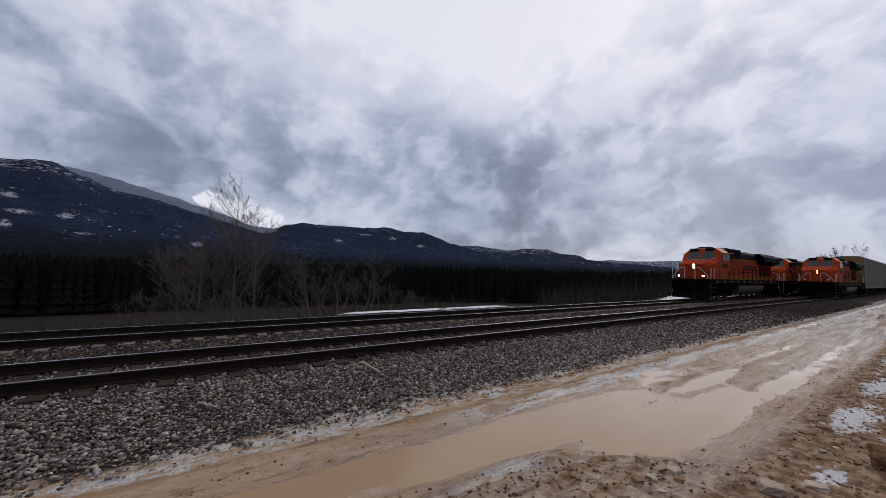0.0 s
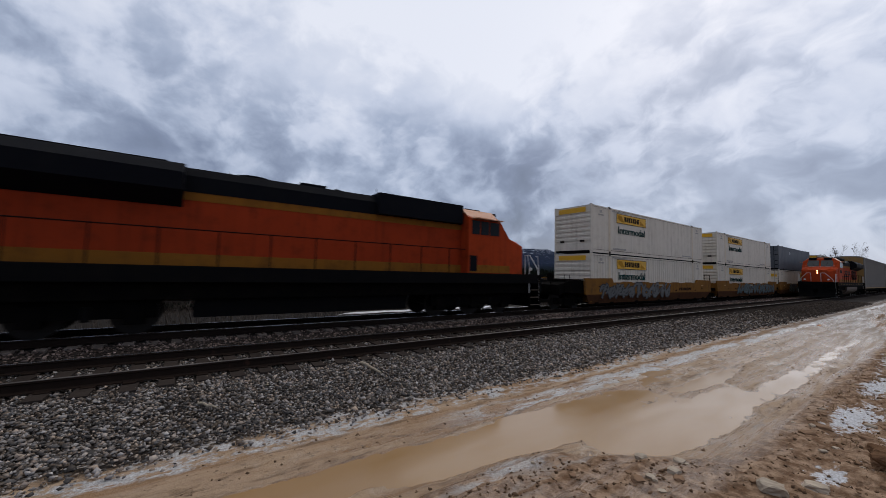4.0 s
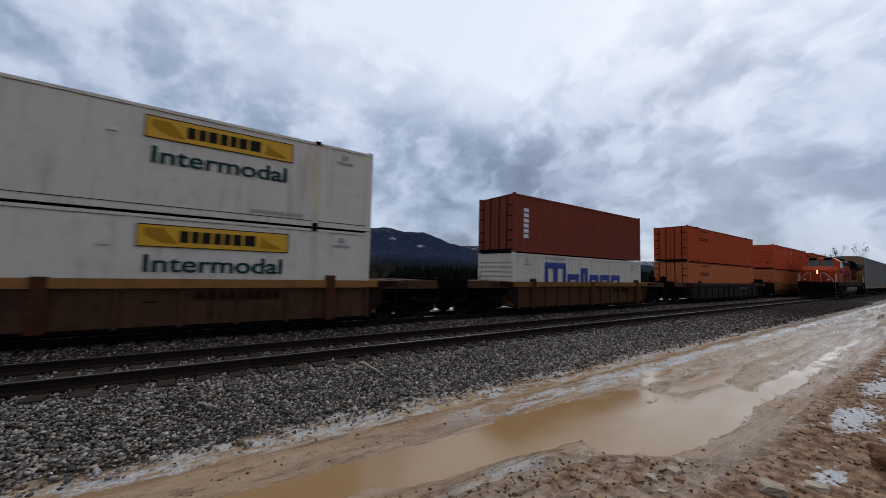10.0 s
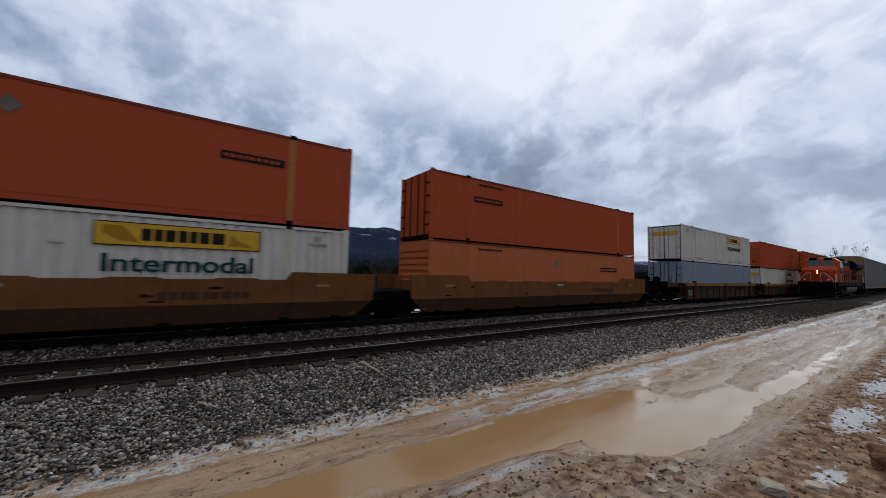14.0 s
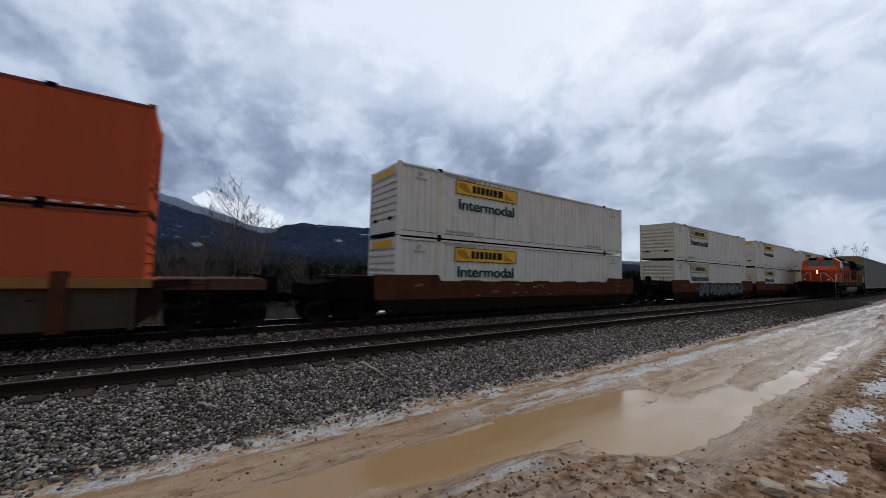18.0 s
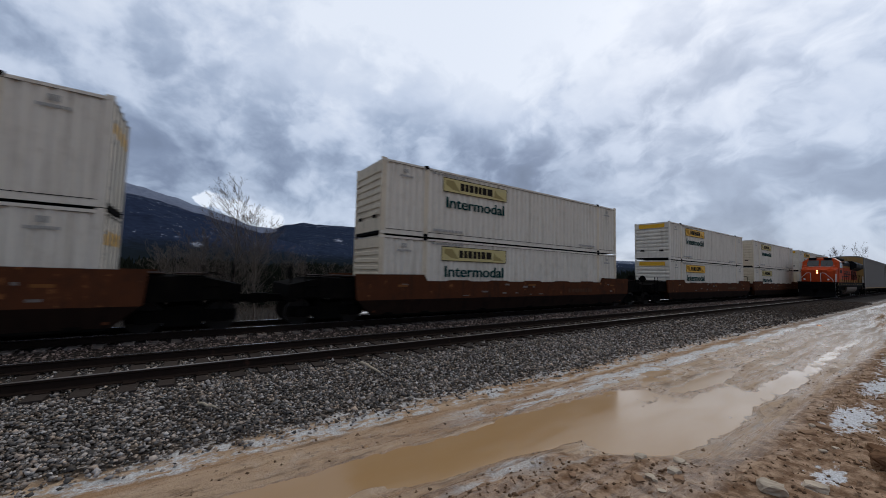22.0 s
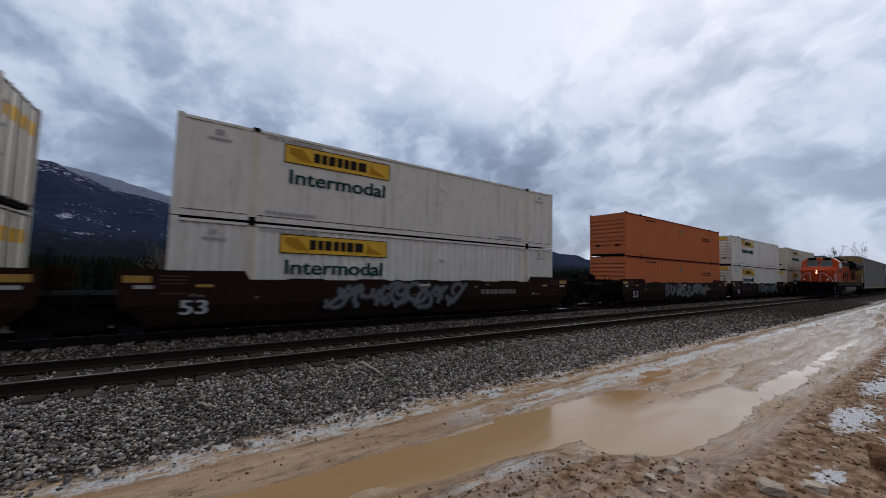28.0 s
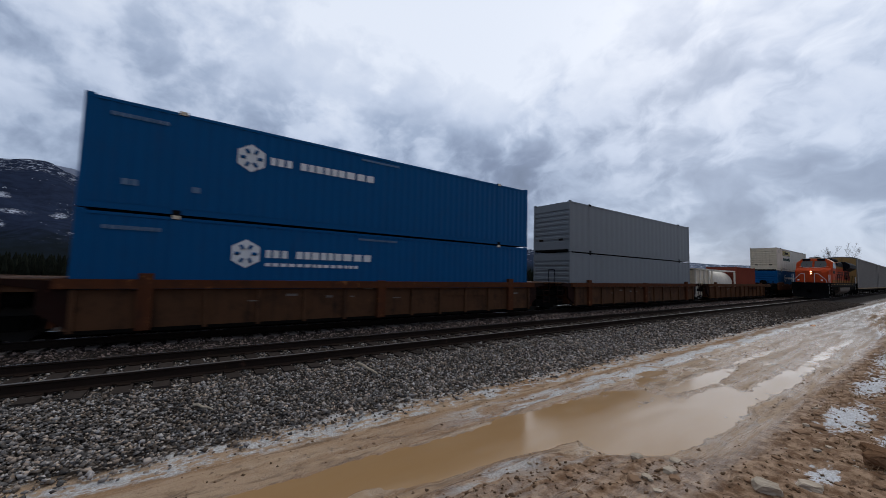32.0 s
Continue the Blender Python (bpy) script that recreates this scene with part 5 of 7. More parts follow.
def container(kind, length=16.154, doors="far", decal=None, panel_x=None, seed=0):
    """One container; its origin is under the middle of the end that faces up the line."""
    words = {"white_paint": "white", "beige_paint": "dirty beige", "orange_box": "orange", "tan_box": "tan orange", "red_box": "red", "maroon_box": "brown red",
             "blue_box": "blue", "dark_grey_box": "dark grey", "grey_box": "grey", "slate_box": "slate grey"}
    thing = tagged(new("shipping_container"), f"{words[kind]} ribbed steel shipping container riding in a well car", "container", "containers on the train")
    long = length > 13
    pitch, depth = {"white_paint": (0.305, 0.042), "beige_paint": (0.305, 0.042), "maroon_box": (0.28, 0.036), "blue_box": (0.30, 0.014),
                    "dark_grey_box": (0.61, 0.008), "grey_box": (0.61, 0.008), "slate_box": (0.61, 0.008)}.get(kind, (0.61, 0.010))
    if seed in (21, 23):          # plate sides, all but smooth
        pitch, depth = 0.61, 0.006
    L = length
    H = 2.591 if decal == "big_blue" else CH
    posts = [0.09, L - 0.09] + ([1.98, L - 1.98] if long else [])
    edges = [0.16] + ([1.88, 2.08, L - 2.08, L - 1.88] if long else []) + [L - 0.16]
    for side, y in ((-1, -CW + 0.012), (1, CW - 0.012)):
        for a, b in zip(edges[::2], edges[1::2]):
            bm = bmesh.new()
            ribbed_wall(bm, a, b, y, 0.16, H - 0.12, pitch, depth, side)
            part("side_panel", bm, kind, thing)
        bm = boxes((0, L, y - 0.012, y + 0.012, 0.0, 0.10), (0, L, y - 0.006, y + 0.006, 0.10, 0.17))
        part("bottom_rail", bm, kind, thing)
        # orange, tan and red boxes: shade at the rail is put into maroon
        part("top_rail", boxes((0, L, y - 0.012, y + 0.012, H - 0.13, H - 0.05)), "maroon_box" if kind in ("orange_box", "tan_box", "red_box") else kind, thing)
        # on pale boxes a dark strip stands in for shadow over the bottom rail
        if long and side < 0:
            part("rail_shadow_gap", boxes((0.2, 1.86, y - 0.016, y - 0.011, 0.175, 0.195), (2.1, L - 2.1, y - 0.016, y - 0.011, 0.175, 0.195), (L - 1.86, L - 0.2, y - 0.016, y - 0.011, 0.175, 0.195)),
                 "decal_dark" if kind in ("white_paint", "beige_paint") else kind, thing, "thin line drawn as a shadow gap over the bottom rail")
            if kind in ("white_paint", "beige_paint"):
                rng = random.Random(seed + 60)
                x = 0.2
                bm = bmesh.new()
                while x < L - 0.5:
                    w = rng.uniform(0.2, 1.1)
                    box(bm, x, min(x + w, L - 0.2), y - 0.014, y - 0.011, H - 0.150, H - 0.134)
                    x += w + rng.choice((0.0, 0.0, 0.06, 0.22))
                tagged(part("top_seam", bm, "grime_line", thing, "broken dark seam under the top rail"), kind="stuff")
    for x in posts:
        for y in (-CW + 0.05, CW - 0.05):
            w = 0.09 if x < 0.2 or x > L - 0.2 else 0.10
            part("corner_post" if w == 0.09 else "lift_post", boxes((x - w, x + w, y - 0.045, y + 0.045, 0.0, H)), "ochre_post" if kind == "orange_box" and seed != 17 and x == L - 1.98 else "beige_paint" if (decal == "jb_faded" and w == 0.09) or (kind == "white_paint" and w == 0.10) else kind, thing)
    if long:
        for x in (1.98, L - 1.98):
            for z in (0.0, H - 0.12):
                part("corner_casting", boxes((x - 0.10, x + 0.10, -CW - 0.006, -CW + 0.1, z, z + 0.12)), "black_steel", thing, "dark steel lifting casting")
    part("roof", boxes((0.03, L - 0.03, -CW + 0.01, CW - 0.01, H - 0.08, H - 0.055)), kind, thing)
    part("floor_frame", boxes((0.02, L - 0.02, -CW + 0.03, CW - 0.03, 0.01, 0.12)), "black_steel", thing)
    rods_of = "decal_grey" if kind == "white_paint" else "black_steel"
    for end, x, out in (("near", 0.0, -1), ("far", L, 1)):
        if doors == end:
            for s in (-1, 1):
                leaf = part("door", boxes((min(x, x - out * 0.05), max(x, x - out * 0.05), 0.02 if s > 0 else -1.2, 1.2 if s > 0 else -0.02, 0.14, H - 0.12)), kind, thing)
                for y in (0.32, 0.86):
                    part("lock_rod", rods(((x + out * 0.03, s * y, 0.1), (x + out * 0.03, s * y, H - 0.1), 0.024)), rods_of, leaf, "steel lock rod")
                for z in (0.55, 1.05, 1.75, 2.3):
                    part("hinge", boxes((min(x, x + out * 0.02), max(x, x + out * 0.02), s * 1.05 - 0.14, s * 1.05 + 0.14, z - 0.03, z + 0.03)), rods_of, leaf)
            if kind == "white_paint" and decal != "jb_faded":
                part("end_board", boxes((x - 0.005 if out < 0 else x, x if out < 0 else x + 0.005, -1.05, 1.05, 2.0, 2.36)), "decal_yellow", thing, "yellow board on the doors")
                part("door_seal", boxes((min(x, x + out * 0.012), max(x, x + out * 0.012), -0.03, 0.03, 0.12, H - 0.1), (min(x, x + out * 0.012), max(x, x + out * 0.012), -1.2, 1.2, 0.10, 0.15), (min(x, x + out * 0.012), max(x, x + out * 0.012), -1.2, 1.2, H - 0.16, H - 0.11), (min(x, x + out * 0.012), max(x, x + out * 0.012), -1.2, -1.15, 0.15, H - 0.16), (min(x, x + out * 0.012), max(x, x + out * 0.012), 1.15, 1.2, 0.15, H - 0.16)), "decal_dark", thing, "black rubber door seal")
        else:
            bm = bmesh.new()
            pts = []
            n = 7
            for k in range(n):
                z0 = 0.45 + k * (H - 0.95) / n
                dz = (H - 0.95) / n
                pts += [(z0, 0.0), (z0 + dz * 0.45, 0.0), (z0 + dz * 0.55, 0.045), (z0 + dz * 0.92, 0.045)]
            pts = [(0.12, 0.0)] + pts + [(H - 0.5, 0.0), (H - 0.1, 0.0)]
            a = [bm.verts.new((x - out * (0.01 + d), -1.2, z)) for z, d in pts]
            b = [bm.verts.new((x - out * (0.01 + d), 1.2, z)) for z, d in pts]
            for k in range(len(pts) - 1):
                bm.faces.new((a[k], b[k], b[k + 1], a[k + 1]))
            part("end_wall", bm, "beige_paint" if decal == "jb_faded" else kind, thing)
            for q in (-0.7, 0.7):
                part("end_latch", boxes((min(x, x + out * 0.02), max(x, x + out * 0.02), q - 0.15, q + 0.15, 0.62, 0.74)), "decal_dark", thing, "dark latch plate")
            if kind == "white_paint" and decal == "jb":
                part("end_board", boxes((x - 0.006 if out < 0 else x, x if out < 0 else x + 0.006, -0.95, 0.95, H - 0.46, H - 0.16)), "decal_yellow", thing, "yellow board on the end wall")
    y = -CW - 0.003
    if decal in ("jb", "jb_faded", "jb_outline"):
        decal_intermodal(thing, panel_x, decal == "jb_faded", decal == "jb_outline")
    if kind in ("white_paint", "beige_paint"):
        bm = bmesh.new()
        bars(bm, 0.75, 1.35, H - 0.62, H - 0.54, y, 7, seed, 0.2)
        bars(bm, 0.92, 1.16, H - 0.46, H - 0.30, y, 2, seed, 0.3)
        bars(bm, L - 1.35, L - 0.75, H - 0.62, H - 0.54, y, 7, seed + 1, 0.2)
        bars(bm, L - 1.16, L - 0.92, H - 0.46, H - 0.30, y, 2, seed + 1, 0.3)
        bars(bm, 2.35, 3.9, 0.27, 0.37, y, 11, seed + 2, 0.25)
        bars(bm, L - 3.9, L - 2.35, 0.27, 0.37, y, 11, seed + 3, 0.25)
        bars(bm, 2.3, 4.0, H - 0.26, H - 0.18, y, 10, seed + 4, 0.25)
        tagged(part("stencil_line", bm, "decal_grey", thing, "faint grey stencilled line"), kind="stuff")
        part("side_vent", boxes((8.9, 9.15, y - 0.02, y, H - 0.9, H - 0.8)), kind, thing)
    if decal == "label":
        x = panel_x
        lab = part("label_plate", boxes((x, x + 1.75, y - 0.004, y + 0.002, 1.78, 2.02)), "decal_dark", thing, "dark label plate")
        bm = bmesh.new()
        bars(bm, x + 0.08, x + 1.65, 1.85, 1.95, y - 0.004, 9, seed, 0.3)
        part("lettering", bm, kind, lab)
        for z in {"orange_box": (), "tan_box": (2.17,)}.get(kind, (2.17, 0.93)) if seed not in (17, 18) else (2.17,):
            bm = bmesh.new()
            prism(bm, [(L / 2 - 0.24, z), (L / 2, z - 0.22), (L / 2 + 0.24, z), (L / 2, z + 0.22)], y - 0.004, y)
            part("diamond_mark", bm, "decal_grey" if kind == "red_box" else "diamond_dull", thing, "grey diamond mark")
        bm = bmesh.new()
        bars(bm, 2.6, 4.1, H - 0.36, H - 0.28, y, 9, seed, 0.25)
        tagged(part("stencil_line", bm, "decal_dark", thing), kind="stuff")
    if kind == "beige_paint":
        for cx, cz, r in ((8.05, 2.12, 0.14), (8.32, 2.05, 0.07)):
            bm = bmesh.new()
            prism(bm, [(cx + r * (1 + 0.35 * wob(cx + k, cz, 1.7)) * math.cos(k * 0.628), cz + 1.2 * r * (1 + 0.35 * wob(cz, cx + k, 1.7)) * math.sin(k * 0.628)) for k in range(10)], y - 0.004, y)
            part("rust_patch", bm, "well_yellow", thing, "rusty scraped patch")
    if seed == 17:
        bm = bmesh.new()
        for k in range(40):
            box(bm, 0.3 + k * 0.39, 0.46 + k * 0.39, y - 0.012, y - 0.008, 0.03, 0.075)
        tagged(part("reflective_tape", bm, "decal_white", thing, "dashed white reflective tape"), kind="stuff")
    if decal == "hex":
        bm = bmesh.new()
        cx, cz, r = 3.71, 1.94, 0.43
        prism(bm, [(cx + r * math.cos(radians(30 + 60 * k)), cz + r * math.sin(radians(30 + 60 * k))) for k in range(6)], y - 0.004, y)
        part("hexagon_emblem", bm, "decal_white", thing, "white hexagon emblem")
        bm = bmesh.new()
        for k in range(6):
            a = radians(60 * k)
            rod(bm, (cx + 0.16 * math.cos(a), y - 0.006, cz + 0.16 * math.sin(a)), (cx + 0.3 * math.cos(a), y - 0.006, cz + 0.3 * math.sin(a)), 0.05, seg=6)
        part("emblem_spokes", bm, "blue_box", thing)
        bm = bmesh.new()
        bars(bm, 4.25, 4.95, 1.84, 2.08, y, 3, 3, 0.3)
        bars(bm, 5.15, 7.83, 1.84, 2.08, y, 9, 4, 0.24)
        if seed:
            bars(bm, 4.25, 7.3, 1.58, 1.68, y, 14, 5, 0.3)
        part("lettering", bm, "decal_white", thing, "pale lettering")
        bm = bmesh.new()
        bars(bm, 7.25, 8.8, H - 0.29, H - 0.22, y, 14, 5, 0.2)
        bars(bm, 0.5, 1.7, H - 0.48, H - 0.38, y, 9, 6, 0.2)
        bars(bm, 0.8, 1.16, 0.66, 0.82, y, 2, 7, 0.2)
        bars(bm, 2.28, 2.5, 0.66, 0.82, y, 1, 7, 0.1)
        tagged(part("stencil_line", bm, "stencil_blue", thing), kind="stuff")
        for x in (1.98, L - 1.98):
            part("casting_cap", boxes((x - 0.09, x + 0.09, y - 0.012, y, H - 0.10, H - 0.0)), "beige_paint", thing)
    if decal == "big_blue":
        bm = bmesh.new()
        x = 2.33
        for w, h in ((1.75, 1.42), (1.0, 0.84), (0.66, 1.2), (0.9, 0.84), (1.02, 0.84), (0.98, 0.84)):
            box(bm, x, x + 0.26, y - 0.004, y, 0.74, 0.74 + h)
            box(bm, x + w - 0.26, x + w, y - 0.004, y, 0.74, 0.74 + h)
            box(bm, x + 0.26, x + w - 0.26, y - 0.004, y, 0.74 + h - 0.30, 0.74 + h)
            if w > 1.5:
                box(bm, x + w / 2 - 0.16, x + w / 2 + 0.16, y - 0.004, y, 1.0, 0.74 + h - 0.30)
            x += w + 0.18
        part("lettering", bm, "decal_blue", thing, "large blue lettering")
    if decal == "upright":
        bm = bmesh.new()
        for k in range(6):
            z = 2.0 - k * 0.26
            box(bm, 0.72, 1.07, y - 0.004, y, z, z + 0.19)
        part("lettering", bm, "decal_white", thing, "white upright lettering")
    if decal == "grey_mark":
        bm = bmesh.new()
        prism(bm, [(4.9, 2.1), (5.1, 1.95), (5.3, 2.1), (5.1, 2.35)], y - 0.004, y)
        part("mark", bm, "decal_white", thing, "pale mark")
    return thing


# ---------------- well cars
WHEEL = None


def truck_parts(parent, x):
    """A two-axle truck under the end of a car."""
    truck = part("truck", boxes((x - 1.25, x + 1.25, -1.08, -0.92, 0.30, 0.62), (x - 1.25, x + 1.25, 0.92, 1.08, 0.30, 0.62), (x - 0.25, x + 0.25, -1.05, 1.05, 0.35, 0.75),
                                (x - 0.45, x + 0.45, -1.10, -0.9, 0.18, 0.72), (x - 0.45, x + 0.45, 0.9, 1.10, 0.18, 0.72)), "frame_black", parent, "black cast steel truck", 0.03)
    global WHEEL
    if WHEEL is None:
        bm = bmesh.new()
        rod(bm, (0, -0.80, 0), (0, -0.67, 0), 0.42, seg=24)
        rod(bm, (0, -0.67, 0), (0, -0.645, 0), 0.45, seg=24)
        rod(bm, (0, 0.80, 0), (0, 0.67, 0), 0.42, seg=24)
        rod(bm, (0, 0.67, 0), (0, 0.645, 0), 0.45, seg=24)
        rod(bm, (0, -1.0, 0), (0, 1.0, 0), 0.08, seg=10)
        WHEEL = mesh_of(bm, "wheelset", "wheel_steel")
    for dx in (-0.89, 0.89):
        shared("wheelset", WHEEL, truck, Matrix.Translation((x + dx, 0, 0.42)))
        part("axle_box", boxes((x + dx - 0.16, x + dx + 0.16, -1.18, -0.98, 0.28, 0.56)), "frame_black", truck, bevel=0.03)


def ribbon(bm, pts, width, y0, y1):
    """A flat painted stroke of even width along points in x and z."""
    left, right = [], []
    for k, (x, z) in enumerate(pts):
        ax, az = pts[max(0, k - 1)]
        bx, bz = pts[min(len(pts) - 1, k + 1)]
        d = max(1e-4, math.hypot(bx - ax, bz - az))
        nx, nz = -(bz - az) / d * width / 2, (bx - ax) / d * width / 2
        left.append((x + nx, z + nz))
        right.append((x - nx, z - nz))
    for k in range(len(pts) - 1):
        prism(bm, [right[k], right[k + 1], left[k + 1], left[k]], y0, y1)


def graffiti(thing, x0, x1, z0, z1, y, colors, seed):
    """Sprayed letters too tangled to read: fat round strokes over a dark outline."""
    rng = random.Random(seed)
    n = max(2, round((x1 - x0) / 0.8))
    w = (x1 - x0) / n
    zc, rz, rx = (z0 + z1) / 2, (z1 - z0) * 0.40, w * 0.55
    for k in range(n):
        cx = x0 + (k + 0.5) * w + rng.uniform(-0.06, 0.06)
        lean = rng.uniform(-0.05, 0.2)
        size = rng.uniform(0.85, 1.12)

        def at(u, v):
            return (cx + size * rx * u + lean * v * rz, min(z1 - 0.05, max(z0 + 0.05, zc + size * rz * v)))

        def arc(a, b, u=0.0, v=0.0, r=1.0):
            return [at(u + r * math.cos(radians(a + (b - a) * j / 9)), v + r * math.sin(radians(a + (b - a) * j / 9))) for j in range(10)]

        strokes = []
        for _ in range(rng.choice((3, 4))):
            a = rng.uniform(0, 360)
            strokes.append(arc(a, a + rng.choice((-1, 1)) * rng.uniform(110, 300), rng.uniform(-0.6, 0.6), rng.uniform(-0.5, 0.5), rng.uniform(0.35, 0.85)))
        strokes.append([at(rng.uniform(-1, 0), -1), at(rng.uniform(-0.5, 0.5), 0), at(rng.uniform(0, 1), 1)])
        fat = rng.uniform(0.09, 0.17)
        yy = y - 0.002 - 0.0006 * (k % 3)
        bm = bmesh.new()
        for p in strokes:
            ribbon(bm, p, fat + 0.13, yy - 0.001, yy)
        letter = part("graffiti", bm, colors[1] if len(colors) > 1 else "graffiti_black", thing, "sprayed dark tag outline")
        bm = bmesh.new()
        for j, p in enumerate(strokes):
            ribbon(bm, p, fat, yy - 0.0035 - 0.0008 * j, yy - 0.002)
        tagged(part("spray_fill", bm, colors[0], letter, f"{colors[0].split('_')[1]} sprayed letter strokes"), kind="stuff")
        bm = bmesh.new()
        for p in strokes:
            ribbon(bm, [(a + 0.03, b + 0.035) for a, b in p], 0.025, yy - 0.0085, yy - 0.0075)
        tagged(part("spray_shine", bm, "graffiti_shine", letter, "thin light highlight line"), kind="stuff")


def well_car(style, paint, length, ends, lower="", spray=None, seed=0, number=False):
    """A well car unit. Its origin is under the end of its container that faces up the line. ends: a for a shared truck, e for a coupler end, n for none there."""
    L = length
    words = {"well_yellow": "faded yellow", "well_ochre": "ochre topped", "well_brown": "brown", "well_tan": "tan brown", "well_rust": "rusty red", "well_maroon": "dark maroon", "well_dark": "grimy dark grey", "well_pale": "pale grimy"}
    thing = tagged(new("well_car"), f"{words[paint]} steel double-stack well car on the far track", "railcar", "well cars of the train")
    W = 1.53
    for s in (-1, 1):
        y0, y1 = (s * W, s * (W - 0.11)) if s > 0 else (-W, -W + 0.11)
        y0, y1 = min(y0, y1), max(y0, y1)
        if style == "smooth":
            bm = bmesh.new()
            prism(bm, [(-0.88, 0.80), (L + 0.88, 0.80), (L + 0.95, 1.72), (L - 1.85, 1.75), (L - 2.0, 1.50), (2.0, 1.50), (1.85, 1.75), (-0.95, 1.72)], y0, y1)
            part("side_sill", bm, paint, thing, bevel=0.015)
            # the lower side's darker colour holds grime and the shade of the tuck
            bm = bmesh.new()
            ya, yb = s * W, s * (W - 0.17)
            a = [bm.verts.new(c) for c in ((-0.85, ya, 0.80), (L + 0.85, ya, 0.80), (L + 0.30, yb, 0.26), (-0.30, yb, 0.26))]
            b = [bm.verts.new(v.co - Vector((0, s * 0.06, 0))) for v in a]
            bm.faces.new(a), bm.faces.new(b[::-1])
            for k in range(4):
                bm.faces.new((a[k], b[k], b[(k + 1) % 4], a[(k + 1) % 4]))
            part("lower_side", bm, "well_brown" if paint in ("well_tan", "well_yellow") else "well_grime", thing, "grimy tucked-in lower side, shade in its colour")
            part("sill_flange", boxes((-0.3, L + 0.3, min(s * (W - 0.18), s * (W - 0.30)), max(s * (W - 0.18), s * (W - 0.30)), 0.20, 0.262)), "frame_black", thing)
            if s < 0:
                for k in range(5):
                    a = 3.0 + k * (L - 7) / 4
                    bm = bmesh.new()
                    prism(bm, [(a, 1.50), (a + 0.15, 1.545), (a + 1.1, 1.545), (a + 1.25, 1.50)], y0 + 0.01, y1 - 0.01)
                    part("sill_cap", bm, paint, thing)
        else:
            part("top_chord", boxes((-0.2, L + 0.2, y0 - (0.10 if s < 0 else 0), y1 + (0.10 if s > 0 else 0), 1.27, 1.50)), paint, thing, "heavy top chord beam", 0.02)
            part("side_panel", boxes((0.0, L, y0 + 0.035, y1 - 0.025, 0.26, 1.25)), lower or "well_brown", thing)
            part("bottom_chord", boxes((0.0, L, y0 - 0.0, y1, 0.18, 0.27)), "frame_black", thing)
            n = 12
            for k in range(n + 1):
                x = 0.15 + k * (L - 0.3) / n
                wide = 0.15 if k in (1, n // 2, n - 1) else 0.045
                top = 1.66 if k in (1, n - 1) else (1.53 if k == n // 2 else 1.25)
                part("side_post", boxes((x - wide, x + wide, y0 - (0.11 if s < 0 and wide > 0.1 else 0.05 if s < 0 else 0.0), y0 + 0.06 if s < 0 else y1, 0.22, top)), "well_rust" if wide > 0.1 and paint in ("well_ochre", "well_yellow") else paint if wide > 0.1 else (lower or "well_brown"), thing, bevel=0.01)
            bm = bmesh.new()
            prism(bm, [(-0.45, 0.72), (0.1, 0.30), (0.1, 1.44), (-1.0, 1.50), (-1.0, 1.36), (-0.45, 1.26)], y0 + 0.02, y1)
            part("end_gusset", bm, "well_maroon", thing)
            bm = bmesh.new()
            prism(bm, [(L - 0.1, 0.30), (L + 0.45, 0.72), (L + 0.45, 1.26), (L + 1.0, 1.36), (L + 1.0, 1.50), (L - 0.1, 1.44)], y0 + 0.02, y1)
            part("end_gusset", bm, "well_maroon", thing)
    if style == "ribbed":
        for x, out in ((0.0, -1), (L, 1)):
            for y in (-W - 0.02, W + 0.02):
                xa, xb = x + out * 0.98, x + out * 1.42
                part("side_ladder", rods(((xa, y, 0.45), (xa, y, 1.52), 0.02), ((xb, y, 0.45), (xb, y, 1.52), 0.02), *[((xa, y, z), (xb, y, z), 0.016) for z in (0.55, 0.82, 1.09, 1.36)], seg=6), "well_maroon", thing)
            part("deck_plate", boxes((*sorted((x + out * 0.3, x + out * 1.5)), -W + 0.05, W - 0.05, 1.46, 1.50)), "well_shade_brown", thing, "brown end deck plate")
            smooth(part("brake_cylinder", rods(((x + out * 0.75, -1.30, 1.05), (x + out * 0.75, -0.7, 1.05), 0.24), seg=14), "frame_black", thing))
    part("well_floor", boxes(*[(x - 0.15, x + 0.15, -W + 0.1, W - 0.1, 0.25, 0.33) for x in (0.4, 2.0, 5.0, L / 2, L - 5.0, L - 2.0, L - 0.4)]), "frame_black", thing)
    for xb in (-0.25, L + 0.13):
        part("bulkhead", boxes((xb, xb + 0.12, -W + 0.12, W - 0.12, 0.35, 1.5)), paint, thing)
    for end, x, out in (("near", 0.0, -1), ("far", L, 1)):
        e = ends[0 if out < 0 else 1]
        far = 1.55 if e in "an" else 3.1
        xa, xb = sorted((x + out * 0.2, x + out * far))
        if e == "e" and style == "smooth":
            bm = bmesh.new()
            prism(bm, [(x + out * 0.2, 0.85), (x + out * 0.2, 1.60), (x + out * 2.2, 1.54), (x + out * 3.1, 1.34), (x + out * 3.1, 0.92)], -1.36, 1.36)
            part("end_platform", bm, "frame_black", thing, "black end deck of the car", 0.02)
            for a, b in ((0.5, 1.25), (1.5, 2.3)):
                part("deck_plate", boxes((*sorted((x + out * a, x + out * b)), -1.2, 1.2, 1.62, 1.655)), "well_grime", thing, "grimy walkway plate")
        else:
            part("end_platform", boxes((xa, xb, -1.15, 1.15, 0.85, 1.08)), "frame_black", thing, bevel=0.02)
